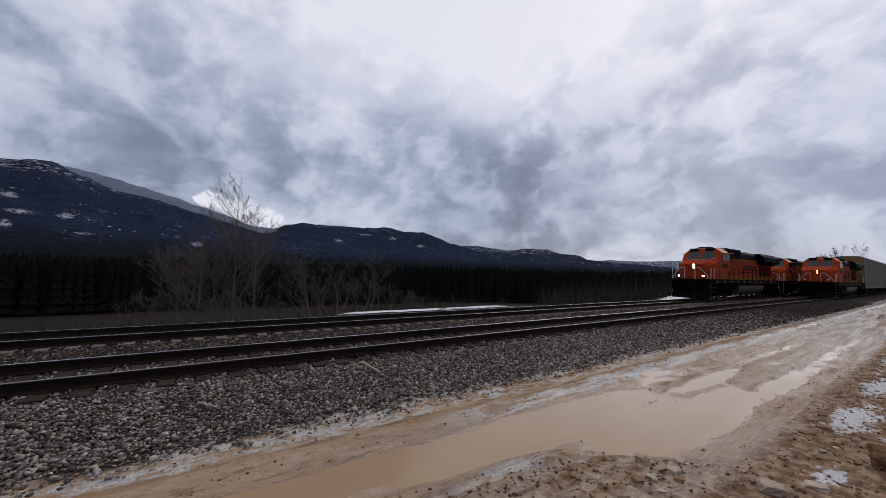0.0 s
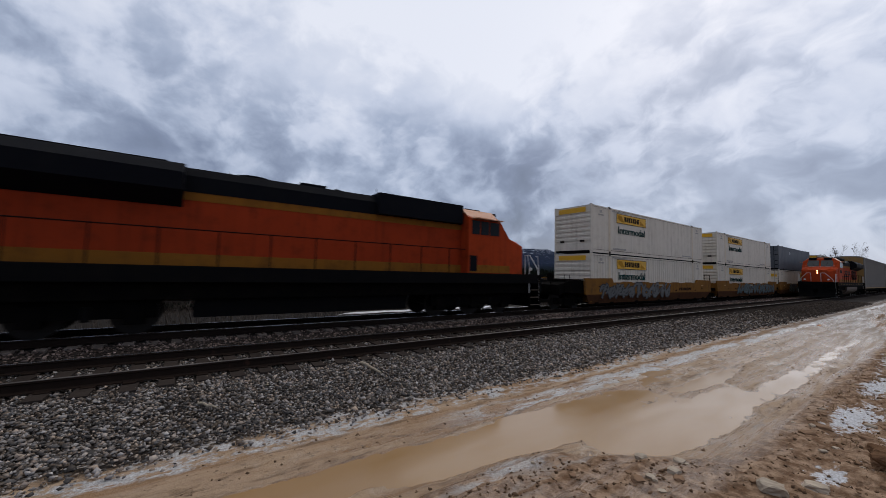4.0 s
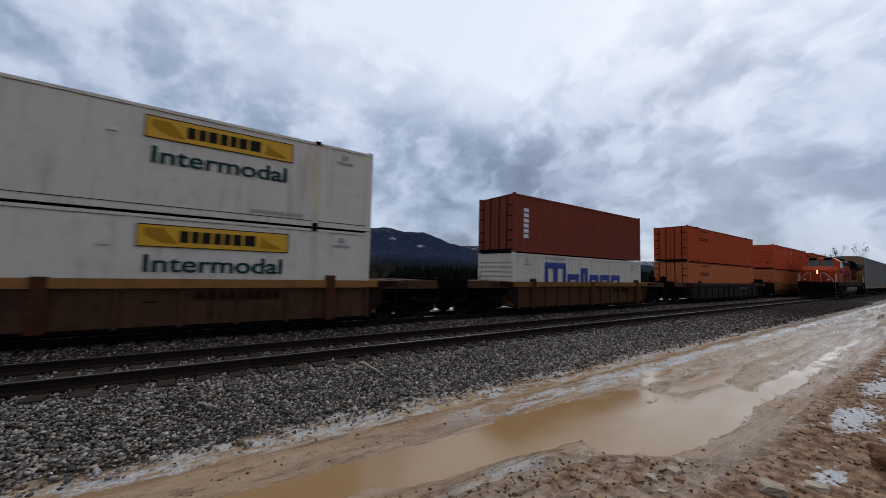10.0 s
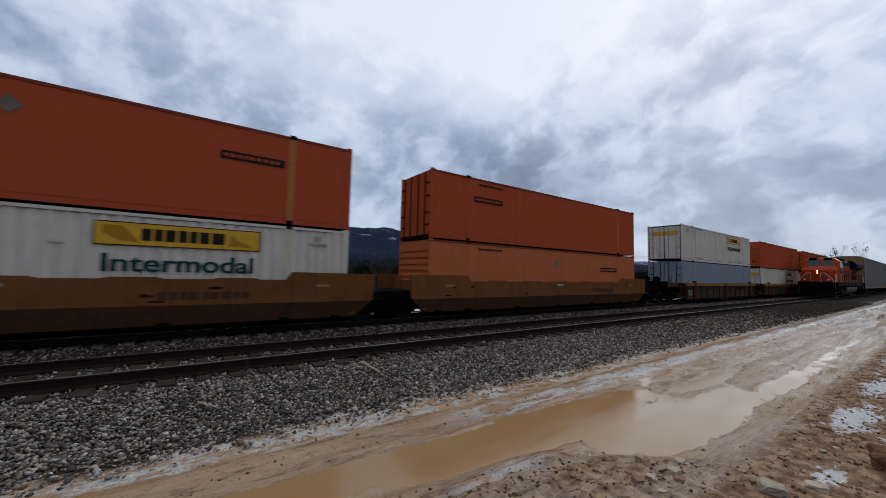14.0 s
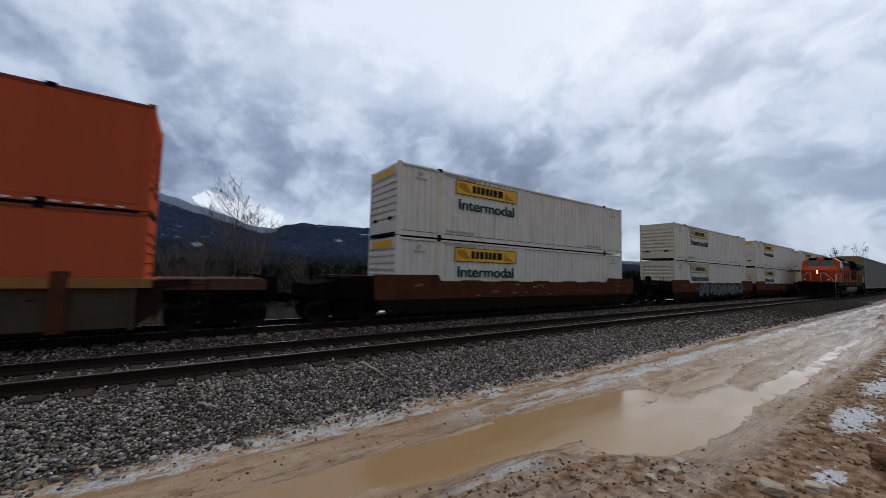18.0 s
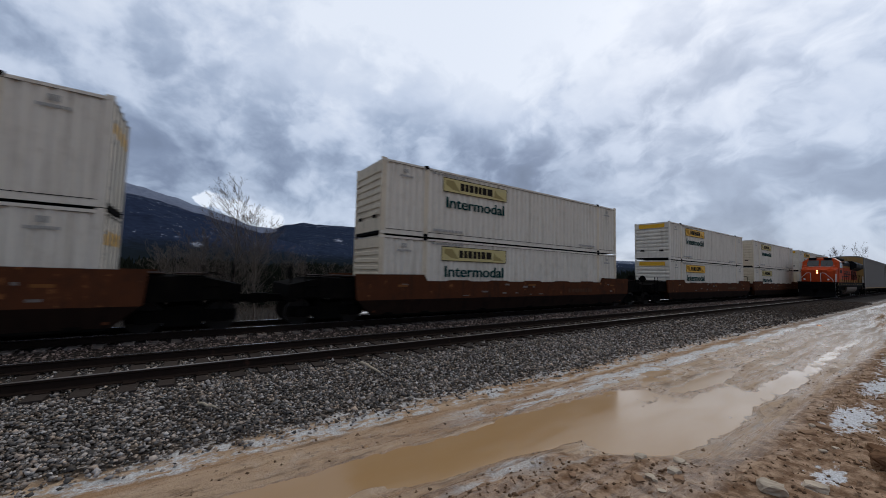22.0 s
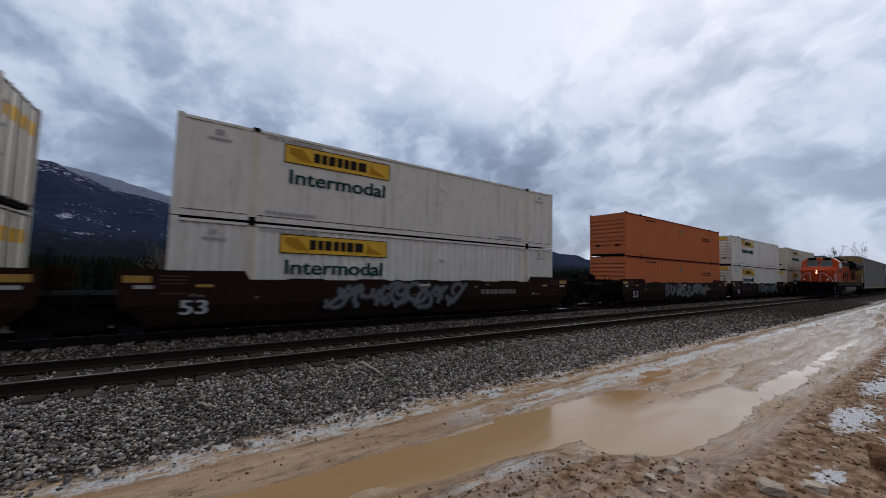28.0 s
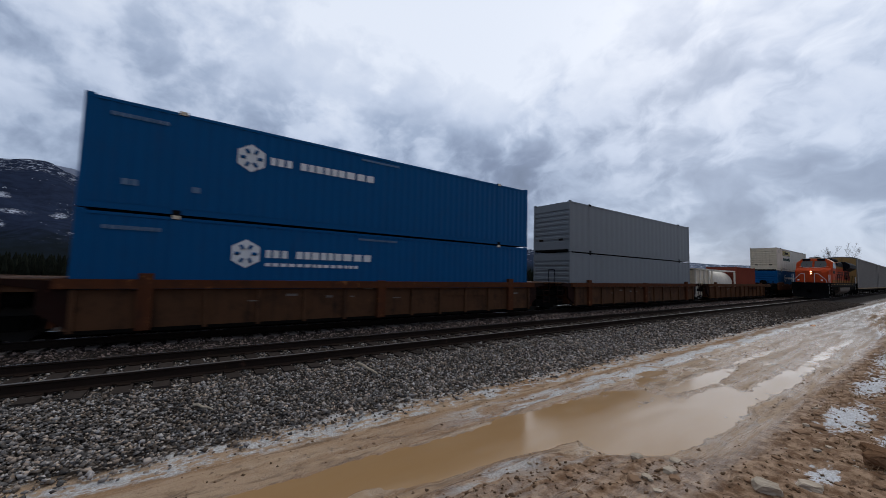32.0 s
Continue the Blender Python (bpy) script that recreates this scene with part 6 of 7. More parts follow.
        if e == "e":
            xm = x + out * 2.9
            part("end_sill", boxes((min(xm, xm + out * 0.15), max(xm, xm + out * 0.15), -1.42, 1.42, 0.80, 1.12)), "frame_black", thing)
            part("coupler", boxes((min(xm, xm + out * 0.83), max(xm, xm + out * 0.83), -0.13, 0.13, 0.74, 0.98), (min(xm + out * 0.6, xm + out * 0.83), max(xm + out * 0.6, xm + out * 0.83), -0.22, 0.2, 0.70, 1.02)), "frame_black", thing, bevel=0.03)
            part("brake_wheel", rods(((xm, -0.7, 1.75), (xm + out * 0.05, -0.7, 1.75), 0.24), ((xm, -0.7, 1.0), (xm, -0.7, 1.75), 0.03)), "frame_black", thing)
            for y in (-1.38, 1.38):
                part("grab_ladder", rods(((xm - out * 0.3, y, 0.5), (xm - out * 0.3, y, 1.9), 0.02), ((xm - out * 0.75, y, 0.5), (xm - out * 0.75, y, 1.9), 0.02),
                                         *[((xm - out * 0.3, y, z), (xm - out * 0.75, y, z), 0.016) for z in (0.6, 0.95, 1.3, 1.65)], seg=6), "frame_black", thing)
            truck_parts(thing, x + out * 1.75)
            if style == "ribbed":
                for y in (-1.46, 1.28):
                    part("end_beam", boxes((*sorted((x + out * 0.3, x + out * 2.95)), y, y + 0.18, 1.20, 1.48)), "well_shade_brown", thing, "grimy brown end beam", 0.015)
                part("end_deck", boxes((*sorted((x + out * 1.5, x + out * 2.95)), -1.42, 1.42, 1.485, 1.515)), "well_shade_brown", thing, "brown end deck plate")
                part("end_block", boxes((*sorted((x + out * 2.9, x + out * 3.2)), -1.46, 1.46, 0.85, 1.60)), "frame_black", thing, bevel=0.03)
            part("brake_gear", boxes((min(xm - out * 1.9, xm - out * 0.9), max(xm - out * 1.9, xm - out * 0.9), -0.5, 0.3, 1.08, 1.35)), "frame_black", thing, bevel=0.04)
        elif e == "a":
            truck_parts(thing, x + out * 1.66)
            part("hand_rail", rods(((x + out * 0.9, -0.95, 1.0), (x + out * 0.9, -0.95, 2.2), 0.025), ((x + out * 0.9, -0.55, 1.0), (x + out * 0.9, -0.55, 2.2), 0.025), ((x + out * 0.9, -0.95, 2.2), (x + out * 0.9, -0.55, 2.2), 0.025), seg=6), "frame_black", thing)
        part("reflector", boxes((x - 0.2 - out * 0.9, x + 0.2 - out * 0.9, -W - 0.006, -W + 0.002, 1.28, 1.36)), "reflector_amber" if paint != "well_rust" else "well_tan", thing, "grimy amber reflector strip")
    part("reflector", boxes((L / 2 - 0.25, L / 2 + 0.25, -W - 0.036, -W + 0.002, 1.30, 1.38)), ("well_tan" if paint == "well_rust" else "reflector_pale") if style == "smooth" else "decal_yellow", thing, "dull reflector strip" if style == "smooth" else "yellow reflector strip")
    bm = bmesh.new()
    bars(bm, 11.0 if L > 14 else 8.4, 13.2 if L > 14 else 10.4, 0.95, 1.15, -W - 0.004, 9, seed, 0.25)
    part("lettering", bm, "stencil_grey" if paint in ("well_maroon", "well_dark") else "well_shade_brown" if paint in ("well_rust", "well_tan") else "well_maroon", thing, "painted car mark")
    rng = random.Random(length * 7 + seed + len(paint))
    bm = bmesh.new()
    for k in range(12):
        a, z = rng.uniform(0.3, L - 0.6), rng.choice((1.33, 1.22, 1.02, 0.95, 0.88))
        box(bm, a, a + rng.uniform(0.08, 0.34), -W - (0.002 if style == "smooth" else -0.03), -W + 0.04, z, z + rng.uniform(0.03, 0.10))
    tagged(part("stencil_line", bm, "well_maroon" if paint in ("well_tan", "well_yellow", "well_ochre") else "stencil_grey", thing, "worn stencilled patch"), kind="stuff")
    if style == "smooth" and paint == "well_maroon":
        for x, out in ((-0.55, 1), (L + 0.55, -1)):
            part("placard", boxes((x - 0.28, x + 0.28, -W - 0.013, -W - 0.008, 1.40, 1.58)), "reflector_amber", thing, "small amber placard")
            part("placard", boxes((x - 0.16 + out * 0.1, x + 0.24 + out * 0.1, -W - 0.013, -W - 0.008, 1.24, 1.33)), "stencil_pale", thing, "small white placard")
            bm = bmesh.new()
            for z in (1.10, 1.36, 1.46, 1.56):
                box(bm, *sorted((x + out * 0.45, x + out * 1.05)), -W - 0.006, -W - 0.002, z, z + 0.035)
            tagged(part("stencil_line", bm, "well_pale", thing), kind="stuff")
    if number:
        lettering("size_mark", "53", 0.55, 0.62, "stencil_pale" if paint != "well_pale" else "decal_dark", thing, Matrix.Translation((0.35, -W - 0.006, 0.55)) @ Euler((radians(90), 0, 0)).to_matrix().to_4x4())
    if spray:
        a, b, cols = spray
        graffiti(thing, a, b, 0.46 if style == "smooth" else 0.3, 1.47, -W - 0.004, cols, seed)
    return thing


L53 = 16.154
PROTO = {}


def ride(thing, x, z):
    thing.location = (x, YC, z)
    MOVING.append((thing, x, 0))


def load(spec, x, z):
    """Put a container of that spec at place x of the train; a repeat is a copy."""
    if spec in PROTO:
        ob = copy_thing(PROTO[spec], Matrix.Translation((x, YC, z)))
        MOVING.append((ob, x, 0))
        return ob
    PROTO[spec] = container(*spec)
    ride(PROTO[spec], x, z)


JB = ("white_paint", L53, "far", "jb", 2.79, 1)
JBF = ("white_paint", L53, "far", "jb_faded", 2.79, 2)
JBR = ("white_paint", L53, "near", "jb", L53 - 6.5, 3)
JBO = ("white_paint", L53, "near", "jb_outline", L53 - 6.5, 4)
BEIGE = ("beige_paint", L53, "far", "jb_faded", 2.79, 5)
ORF, ORD = ("orange_box", L53, "far", "label", 12.2, 6), ("orange_box", L53, "near", "label", 2.3, 7)
ORL = ("orange_box", L53, "near", "label", 12.2, 18)
JBS, JBRS = ("white_paint", L53, "far", "jb", 2.79, 21), ("white_paint", L53, "near", "jb", L53 - 6.5, 23)
ORT = ("orange_box", L53, "near", "label", 2.3, 17)
TAF, TAD = ("tan_box", L53, "far", "label", 12.2, 8), ("tan_box", L53, "near", "label", 2.3, 9)
RED = ("red_box", L53, "far", "label", 12.2, 10)
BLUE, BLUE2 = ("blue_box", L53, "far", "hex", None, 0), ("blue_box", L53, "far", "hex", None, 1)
DGR = ("dark_grey_box", L53, "near", "grey_mark", None, 0)
GREY, SLATE = ("grey_box", L53, "far", None, None, 0), ("slate_box", L53, "near", None, None, 0)
BIG, BROWN = ("white_paint", 12.19, "far", "big_blue", None, 0), ("maroon_box", 12.19, "near", "upright", None, 0)
GB, GP, GK, GR, GT = "graffiti_blue", "graffiti_pale", "graffiti_black", "graffiti_red", "graffiti_teal"

# place along the train, lower box, upper box, car style, paint, lower paint, ends, graffiti, size mark
CONSIST = [
    (-241.86, JB, JBS, "smooth", "well_yellow", "", "en", (0.5, 9.5, (GP, GK)), False),
    (-222.38, JB, JBS, "smooth", "well_yellow", "", "aa", (4.2, 16.0, (GT, GK)), False),
    (-202.79, JBR, DGR, "smooth", "well_yellow", "", "ne", (3.0, 8.5, (GK, GP)), False),
    (-179.25, TAF, JB, "ribbed", "well_ochre", "well_shade_brown", "en", None, False),
    (-159.72, BLUE, RED, "ribbed", "well_ochre", "well_shade_brown", "aa", None, False),
    (-140.20, JBRS, JBRS, "ribbed", "well_ochre", "well_shade_brown", "ne", None, False),
    (-116.67, BIG, BROWN, "ribbed", "well_yellow", "well_brown", "ee", None, False),
    (-96.91, TAD, ORD, "ribbed", "well_dark", "well_dark", "ee", None, False),
    (-73.33, TAF, RED, "smooth", "well_tan", "", "en", None, False),
    (-53.84, JBR, ORL, "smooth", "well_tan", "", "aa", (2.5, 3.6, (GP, "decal_yellow")), False),
    (-34.30, TAF, ORD, "smooth", "well_tan", "", "ne", None, False),
    (-10.81, SLATE, JBR, "ribbed", "well_ochre", "well_pale", "en", None, True),
    (8.98, JBO, ORF, "ribbed", "well_ochre", "well_pale", "aa", None, False),
    (28.51, ORT, ORT, "ribbed", "well_ochre", "well_pale", "ne", None, True),
    (52.00, JB, JB, "smooth", "well_rust", "", "ee", None, False),
    (75.71, JBF, JBF, "smooth", "well_rust", "", "en", (3.5, 13.8, (GT, GK)), False),
    (95.21, JBF, JB, "smooth", "well_rust", "", "aa", (8.6, 10.2, (GR, GK)), False),
    (114.68, JB, JB, "smooth", "well_rust", "", "ne", None, False),
    (138.34, JBF, JBF, "smooth", "well_rust", "", "ee", None, False),
    (161.91, JB, JB, "smooth", "well_rust", "", "en", None, False),
    (181.37, JBF, JBF, "smooth", "well_rust", "", "aa", None, False),
    (200.86, JBF, JB, "smooth", "well_rust", "", "ne", None, False),
    (224.52, JBS, JB, "smooth", "well_maroon", "", "en", None, False),
    (243.89, JB, JB, "smooth", "well_maroon", "", "aa", (2.5, 9.0, (GP, GK)), False),
    (263.24, JB, JBS, "smooth", "well_maroon", "", "ne", (4.2, 10.0, (GP, GK)), True),
    (286.84, TAF, TAF, "smooth", "well_maroon", "", "en", (5.0, 12.5, (GP, GK)), True),
    (306.20, JB, JBS, "smooth", "well_maroon", "", "aa", (7.0, 14.0, (GT, GK)), True),
    (325.67, JBS, BEIGE, "smooth", "well_maroon", "", "ne", (8.5, 13.5, (GP, GK)), True),
    (349.04, BLUE2, BLUE, "ribbed", "well_rust", "well_shade_brown", "en", None, False),
    (368.73, GREY, GREY, "ribbed", "well_rust", "well_shade_brown", "aa", None, False),
]
CARS = {}
for k, (x, low, high, style, paint, lower, ends, spray, number) in enumerate(CONSIST):
    length = low[1]
    load(low, x, 0.352)
    load(high, x, 3.274 if low[3] != "big_blue" else 2.969)
    spec = (style, paint, length, ends, lower, spray, k if spray else 0, number)
    if spec in CARS:
        car = copy_thing(CARS[spec], Matrix.Translation((x, YC, 0)))
        MOVING.append((car, x, 0))
    else:
        CARS[spec] = well_car(*spec)
        ride(CARS[spec], x, 0)


# ---------------- locomotives
def handrail(thing, pts, material="silver_paint", r=0.024):
    bm = bmesh.new()
    for a, b in zip(pts, pts[1:]):
        rod(bm, a, b, r, seg=6)
    part("handrail", bm, material, thing)


def locomotive(lit, tanks=False):
    """A six-axle road locomotive; x runs from its front coupler to its rear."""
    t = tagged(new("locomotive"), "orange and black diesel road locomotive with yellow stripes", "locomotive", "locomotives")
    # frame and walkway
    sill = part("frame_sill", boxes((0.7, 21.7, -1.55, 1.55, 1.42, 1.86)), "black_steel", t, "black frame sill", 0.02)
    for k in range(12):
        x = 1.7 + k * 1.75
        part("reflector", boxes((x, x + 0.36, -1.556, -1.55, 1.63, 1.69)), "decal_yellow", sill, "yellow reflector strip")
    part("underframe", boxes((1.2, 21.2, -1.35, 1.35, 0.95, 1.42)), "frame_black", t)
    # nose and cab
    def loft(rows):
        """A hull of six-sided cross-sections: place, half width, shoulder height, half width of the top, top height."""
        bm = bmesh.new()
        rings = [[bm.verts.new((x, y, z)) for y, z in ((-w, 1.86), (-w, zs), (-wt, zt), (wt, zt), (w, zs), (w, 1.86))] for x, w, zs, wt, zt in rows]
        for a, b in zip(rings, rings[1:]):
            for k in range(6):
                bm.faces.new((a[k], a[(k + 1) % 6], b[(k + 1) % 6], b[k]))
        bm.faces.new(rings[0])
        bm.faces.new(rings[-1][::-1])
        return bm

    part("nose", loft([(1.35, 0.92, 2.95, 0.72, 3.20), (1.75, 1.40, 3.20, 1.02, 3.42), (2.74, 1.48, 3.50, 1.16, 3.60)]), "loco_orange", t, "orange wide nose", 0.03)
    cab = part("cab", loft([(2.74, 1.50, 3.50, 1.18, 3.60), (3.22, 1.52, 4.08, 1.06, 4.50), (3.36, 1.52, 4.24, 1.0, 4.64), (5.20, 1.52, 4.26, 1.0, 4.70)]), "loco_orange", t, "orange crew cab", 0.03)
    # the pale roof colour stands in for sky reflected on orange paint
    bm = bmesh.new()
    extrude_x(bm, [(-1.50, 4.27), (-1.02, 4.70), (-0.5, 4.75), (0.5, 4.75), (1.02, 4.70), (1.50, 4.27), (1.2, 4.5), (-1.2, 4.5)], 3.45, 5.22)
    part("cab_roof", bm, "cab_roof", cab, "pale orange cab roof, sky reflection in its colour")
    part("air_unit", boxes((3.7, 4.6, -0.45, 0.45, 4.75, 4.87)), "hood_black", cab, bevel=0.03)
    for s in (-1, 1):
        bm = bmesh.new()
        n = Vector((-0.88, 0, 0.47))
        quad = [(2.80, s * 0.09, 3.68), (2.80, s * 1.02, 3.68), (2.96, s * 1.10, 3.98), (3.16, s * 0.98, 4.38), (3.16, s * 0.09, 4.38)]
        vs = [bm.verts.new(Vector(q) + n * 0.022) for q in quad] + [bm.verts.new(Vector(q) - n * 0.02) for q in quad]
        bm.faces.new(vs[:5]), bm.faces.new(vs[9:4:-1])
        for k in range(5):
            bm.faces.new((vs[k], vs[(k + 1) % 5], vs[5 + (k + 1) % 5], vs[5 + k]))
        part("windshield", bm, "cab_glass", cab, "dark cab windshield")
        part("wiper", rods(((2.80, s * 0.5, 3.72), (2.99, s * 0.62, 4.10), 0.012), seg=5), "black_steel", cab)
    handrail(cab, [(2.78, -1.22, 3.72), (2.70, -0.66, 3.64), (2.66, 0, 3.61), (2.70, 0.66, 3.64), (2.78, 1.22, 3.72)], "silver_paint", 0.02)
    for y in (-0.62, 0.62):
        part("number_board", boxes((3.10, 3.40, y - 0.32, y + 0.32, 4.45, 4.70)), "hood_black", cab, "black number board box", 0.03)
    for s in (-1, 1):
        for x0, x1 in ((3.42, 3.98), (4.04, 4.52), (4.58, 5.02)):
            part("side_window", boxes((x0, x1, s * 1.528 - 0.006, s * 1.528 + 0.006, 3.56, 4.16)), "side_glass", cab, "dark side window")
        bm = bmesh.new()
        prism(bm, [(3.45, 4.20), (5.05, 4.22), (5.05, 4.26), (3.45, 4.24)], *sorted((s * 1.50, s * 1.84)))
        part("sunshade", bm, "cab_roof", cab, "pale sunshade over the window")
        part("cab_door", boxes((4.72, 5.12, s * 1.526 - 0.006, s * 1.526 + 0.006, 1.95, 2.62)), "hood_black", cab)
        part("cab_stripe", boxes((2.72, 5.12, *sorted((s * 1.515, s * 1.527)), 1.88, 2.22)), "loco_yellow", cab, "yellow lower stripe")
        bm = bmesh.new()
        bars(bm, 3.3, 4.7, 2.92, 3.26, -1.527, 4, 9, 0.25)
        if s < 0:
            part("lettering", bm, "hood_black", cab, "black painted lettering")
        else:
            bm.free()
    # lamps
    for z in (3.10, 2.87):
        for y in (0.0,):
            part("headlight", rods(((1.26, y, z), (1.36, y, z), 0.10 if lit == 1 else 0.07), seg=16), ("cab_glass", "lamp_white", "lamp_warm")[lit], t, ("dark headlight", "lit headlight", "lit warm headlight")[lit])
    part("headlight_case", boxes((1.29, 1.42, -0.15, 0.15, 2.73, 3.25)), "loco_orange", t, bevel=0.02)
    for y in (-0.95, 0.95):
        if lit == 1:
            part("ditch_light", rods(((0.60, y, 2.12), (0.66, y, 2.12), 0.075), seg=16), "lamp_white", t, "lit ditch light")
            part("ditch_light_case", boxes((0.66, 0.8, y - 0.13, y + 0.13, 1.98, 2.26)), "hood_black", t)
        else:
            part("ditch_light", rods(((0.60, y, 2.12), (0.66, y, 2.12), 0.09), seg=16), "decal_white", t, "unlit ditch light")
    part("nose_door", boxes((1.325, 1.36, -0.80, -0.26, 1.95, 2.80)), "loco_orange", t)
    # hood
    for name, z0, z1, w, m, lab in (("hood_stripe_low", 1.86, 2.20, 0.985, "loco_yellow", "yellow lower stripe"), ("hood_side", 2.20, 3.74, 0.98, "hood_orange", "orange hood side"),
                                    ("hood_stripe_high", 3.74, 3.98, 0.99, "loco_yellow", "yellow upper stripe")):
        part(name, boxes((5.15, 20.6, -w, w, z0, z1)), m, t, lab)
    bm = bmesh.new()
    extrude_x(bm, [(-1.0, 3.98), (-1.0, 4.45), (-0.78, 4.72), (0.78, 4.72), (1.0, 4.45), (1.0, 3.98)], 5.15, 15.2)
    part("hood_top", bm, "hood_black", t, "black hood top", 0.02)
    part("inverter_blower", boxes((5.3, 9.3, -1.22, 1.22, 4.0, 4.80)), "hood_black", t, "black equipment box", 0.05)
    for k in range(5):
        part("intake_screen", boxes((5.5 + k * 0.75, 6.1 + k * 0.75, -1.235, -1.215, 4.12, 4.66)), "frame_black", t)
    part("exhaust_stack", boxes((11.0, 11.9, -0.3, 0.3, 4.72, 4.92)), "hood_black", t, bevel=0.04)
    part("horn", rods(((10.2, -0.3, 4.82), (10.6, -0.3, 4.88), 0.07), ((10.2, 0.0, 4.82), (10.6, 0.0, 4.88), 0.07), ((10.4, -0.3, 4.7), (10.4, 0, 4.85), 0.05)), "black_steel", t)
    part("antenna", rods(((9.0, 0.3, 4.7), (9.0, 0.3, 5.15), 0.012), seg=5), "black_steel", t)
    part("fan_cowl", rods(((13.4, 0, 4.70), (13.4, 0, 4.82), 0.6), seg=20), "hood_black", t)
    # radiators: wide overhanging wings
    bm = bmesh.new()
    extrude_x(bm, [(-1.58, 3.92), (-1.60, 4.40), (-1.2, 4.72), (1.2, 4.72), (1.60, 4.40), (1.58, 3.92), (1.0, 3.52), (-1.0, 3.52)], 15.2, 21.45)
    part("radiator_wing", bm, "hood_black", t, "black overhanging radiator housing", 0.03)
    part("radiator_screen", boxes((15.6, 21.1, -1.15, 1.15, 4.715, 4.76)), "black_steel", t, "dark radiator screen")
    bm = bmesh.new()
    prism(bm, [(20.6, 3.80), (21.3, 4.0), (20.6, 3.2)], -0.9, 0.9)
    part("rear_gusset", bm, "hood_black", t)
    part("hood_end", boxes((20.6, 20.75, -0.9, 0.9, 1.9, 3.8)), "loco_orange", t)
    for k in range(6):
        part("hood_door", boxes((16.0 + k * 0.72, 16.5 + k * 0.72, -0.992, -0.975, 2.25, 3.45)), "black_steel", t, "dark louvred door", 0.01)
    for k in range(9):
        part("engine_door", boxes((6.0 + k * 1.08, 6.98 + k * 1.08, -0.990, -0.978, 2.36, 3.66)), "hood_orange", t, bevel=0.005)
    bm = bmesh.new()
    for k, (x, w) in enumerate(((10.65, 0.85), (11.75, 0.85), (12.85, 0.8), (13.9, 0.8))):
        for z in (2.86, 3.13):
            prism(bm, [(x, z), (x + w, z), (x + w + 0.12, z + 0.19), (x + 0.12, z + 0.19)], -1.0, -0.992)
    prism(bm, [(9.9, 2.52), (13.4, 2.60), (14.3, 2.70), (10.2, 2.70)], -1.0, -0.992)
    part("lettering", bm, "hood_black", t, "black painted lettering")
    # walkway rails
    for s in (-1, 1):
        y = s * 1.50
        for x in np.arange(6.2, 20.4, 1.35):
            part("stanchion", rods(((float(x), y, 1.86), (float(x), y, 2.86), 0.02), seg=6), "black_steel", t)
        handrail(t, [(5.4, y, 2.86), (20.3, y, 2.86)], "black_steel", 0.018)
        for x, d in ((0.62, 1), (21.55, -1)):
            handrail(t, [(x, y, 0.55), (x, y, 1.9), (x + d * 0.10, y, 2.75), (x + d * 0.26, y, 2.75)])
            handrail(t, [(x + d * 0.72, y, 0.95), (x + d * 0.70, y, 2.2), (x + d * 0.85, y, 2.75)])
            st = part("steps", boxes(*[(min(x, x + d * 0.66), max(x, x + d * 0.66), s * 1.52 - 0.14, s * 1.52 + 0.02, z, z + 0.035) for z in (0.36, 0.72, 1.08, 1.44)]), "tank_grey", t, "grey boarding steps")
            part("step_side", boxes((x - 0.02, x + 0.02, s * 1.5 - 0.12, s * 1.5 + 0.03, 0.36, 1.86), (x + d * 0.68 - 0.02, x + d * 0.68 + 0.02, s * 1.5 - 0.12, s * 1.5 + 0.03, 0.36, 1.86)), "frame_black", st)
        handrail(t, [(0.42, s * 0.40, 1.86), (0.42, s * 0.40, 2.85), (0.42, s * 0.72, 2.85), (0.50, s * 1.30, 2.15), (0.56, s * 1.48, 1.2)])
    part("front_platform", boxes((0.35, 1.45, -1.5, 1.5, 1.72, 1.86)), "black_steel", t)
    part("rear_platform", boxes((20.7, 21.9, -1.5, 1.5, 1.72, 1.86)), "black_steel", t)
    bm = bmesh.new()
    prism(bm, [(0.42, 0.95), (0.42, 1.72), (0.55, 1.72), (0.55, 0.95)], -1.48, 1.48)
    part("pilot", bm, "black_steel", t, "black pilot plate")
    for s in (-1, 1):
        bm = bmesh.new()
        a = [bm.verts.new(c) for c in ((0.30, 0.0, 0.95), (0.55, s * 1.45, 0.95), (0.40, s * 1.45, 0.16), (0.05, 0.0, 0.16))]
        b = [bm.verts.new(v.co + Vector((0.06, 0, 0))) for v in a]
        bm.faces.new(a), bm.faces.new(b[::-1])
        for k in range(4):
            bm.faces.new((a[k], b[k], b[(k + 1) % 4], a[(k + 1) % 4]))
        part("plow", bm, "black_steel", t, "black plow blade")
    for x, out in ((0.42, -1), (21.93, 1)):
        part("coupler", boxes((min(x, x + out * 0.42), max(x, x + out * 0.42), -0.14, 0.14, 0.76, 1.0), (min(x + out * 0.25, x + out * 0.42), max(x + out * 0.25, x + out * 0.42), -0.22, 0.22, 0.72, 1.04)), "frame_black", t, bevel=0.03)
    for y in (-1.05, -0.85, -0.65, 0.62, 0.82, 1.02):
        part("air_hose", rods(((0.40, y, 1.32), (0.28, y + 0.02, 1.05), 0.025), ((0.28, y + 0.02, 1.05), (0.30, y + 0.1, 0.72), 0.025), seg=6), "black_steel", t, "hanging rubber air hose")
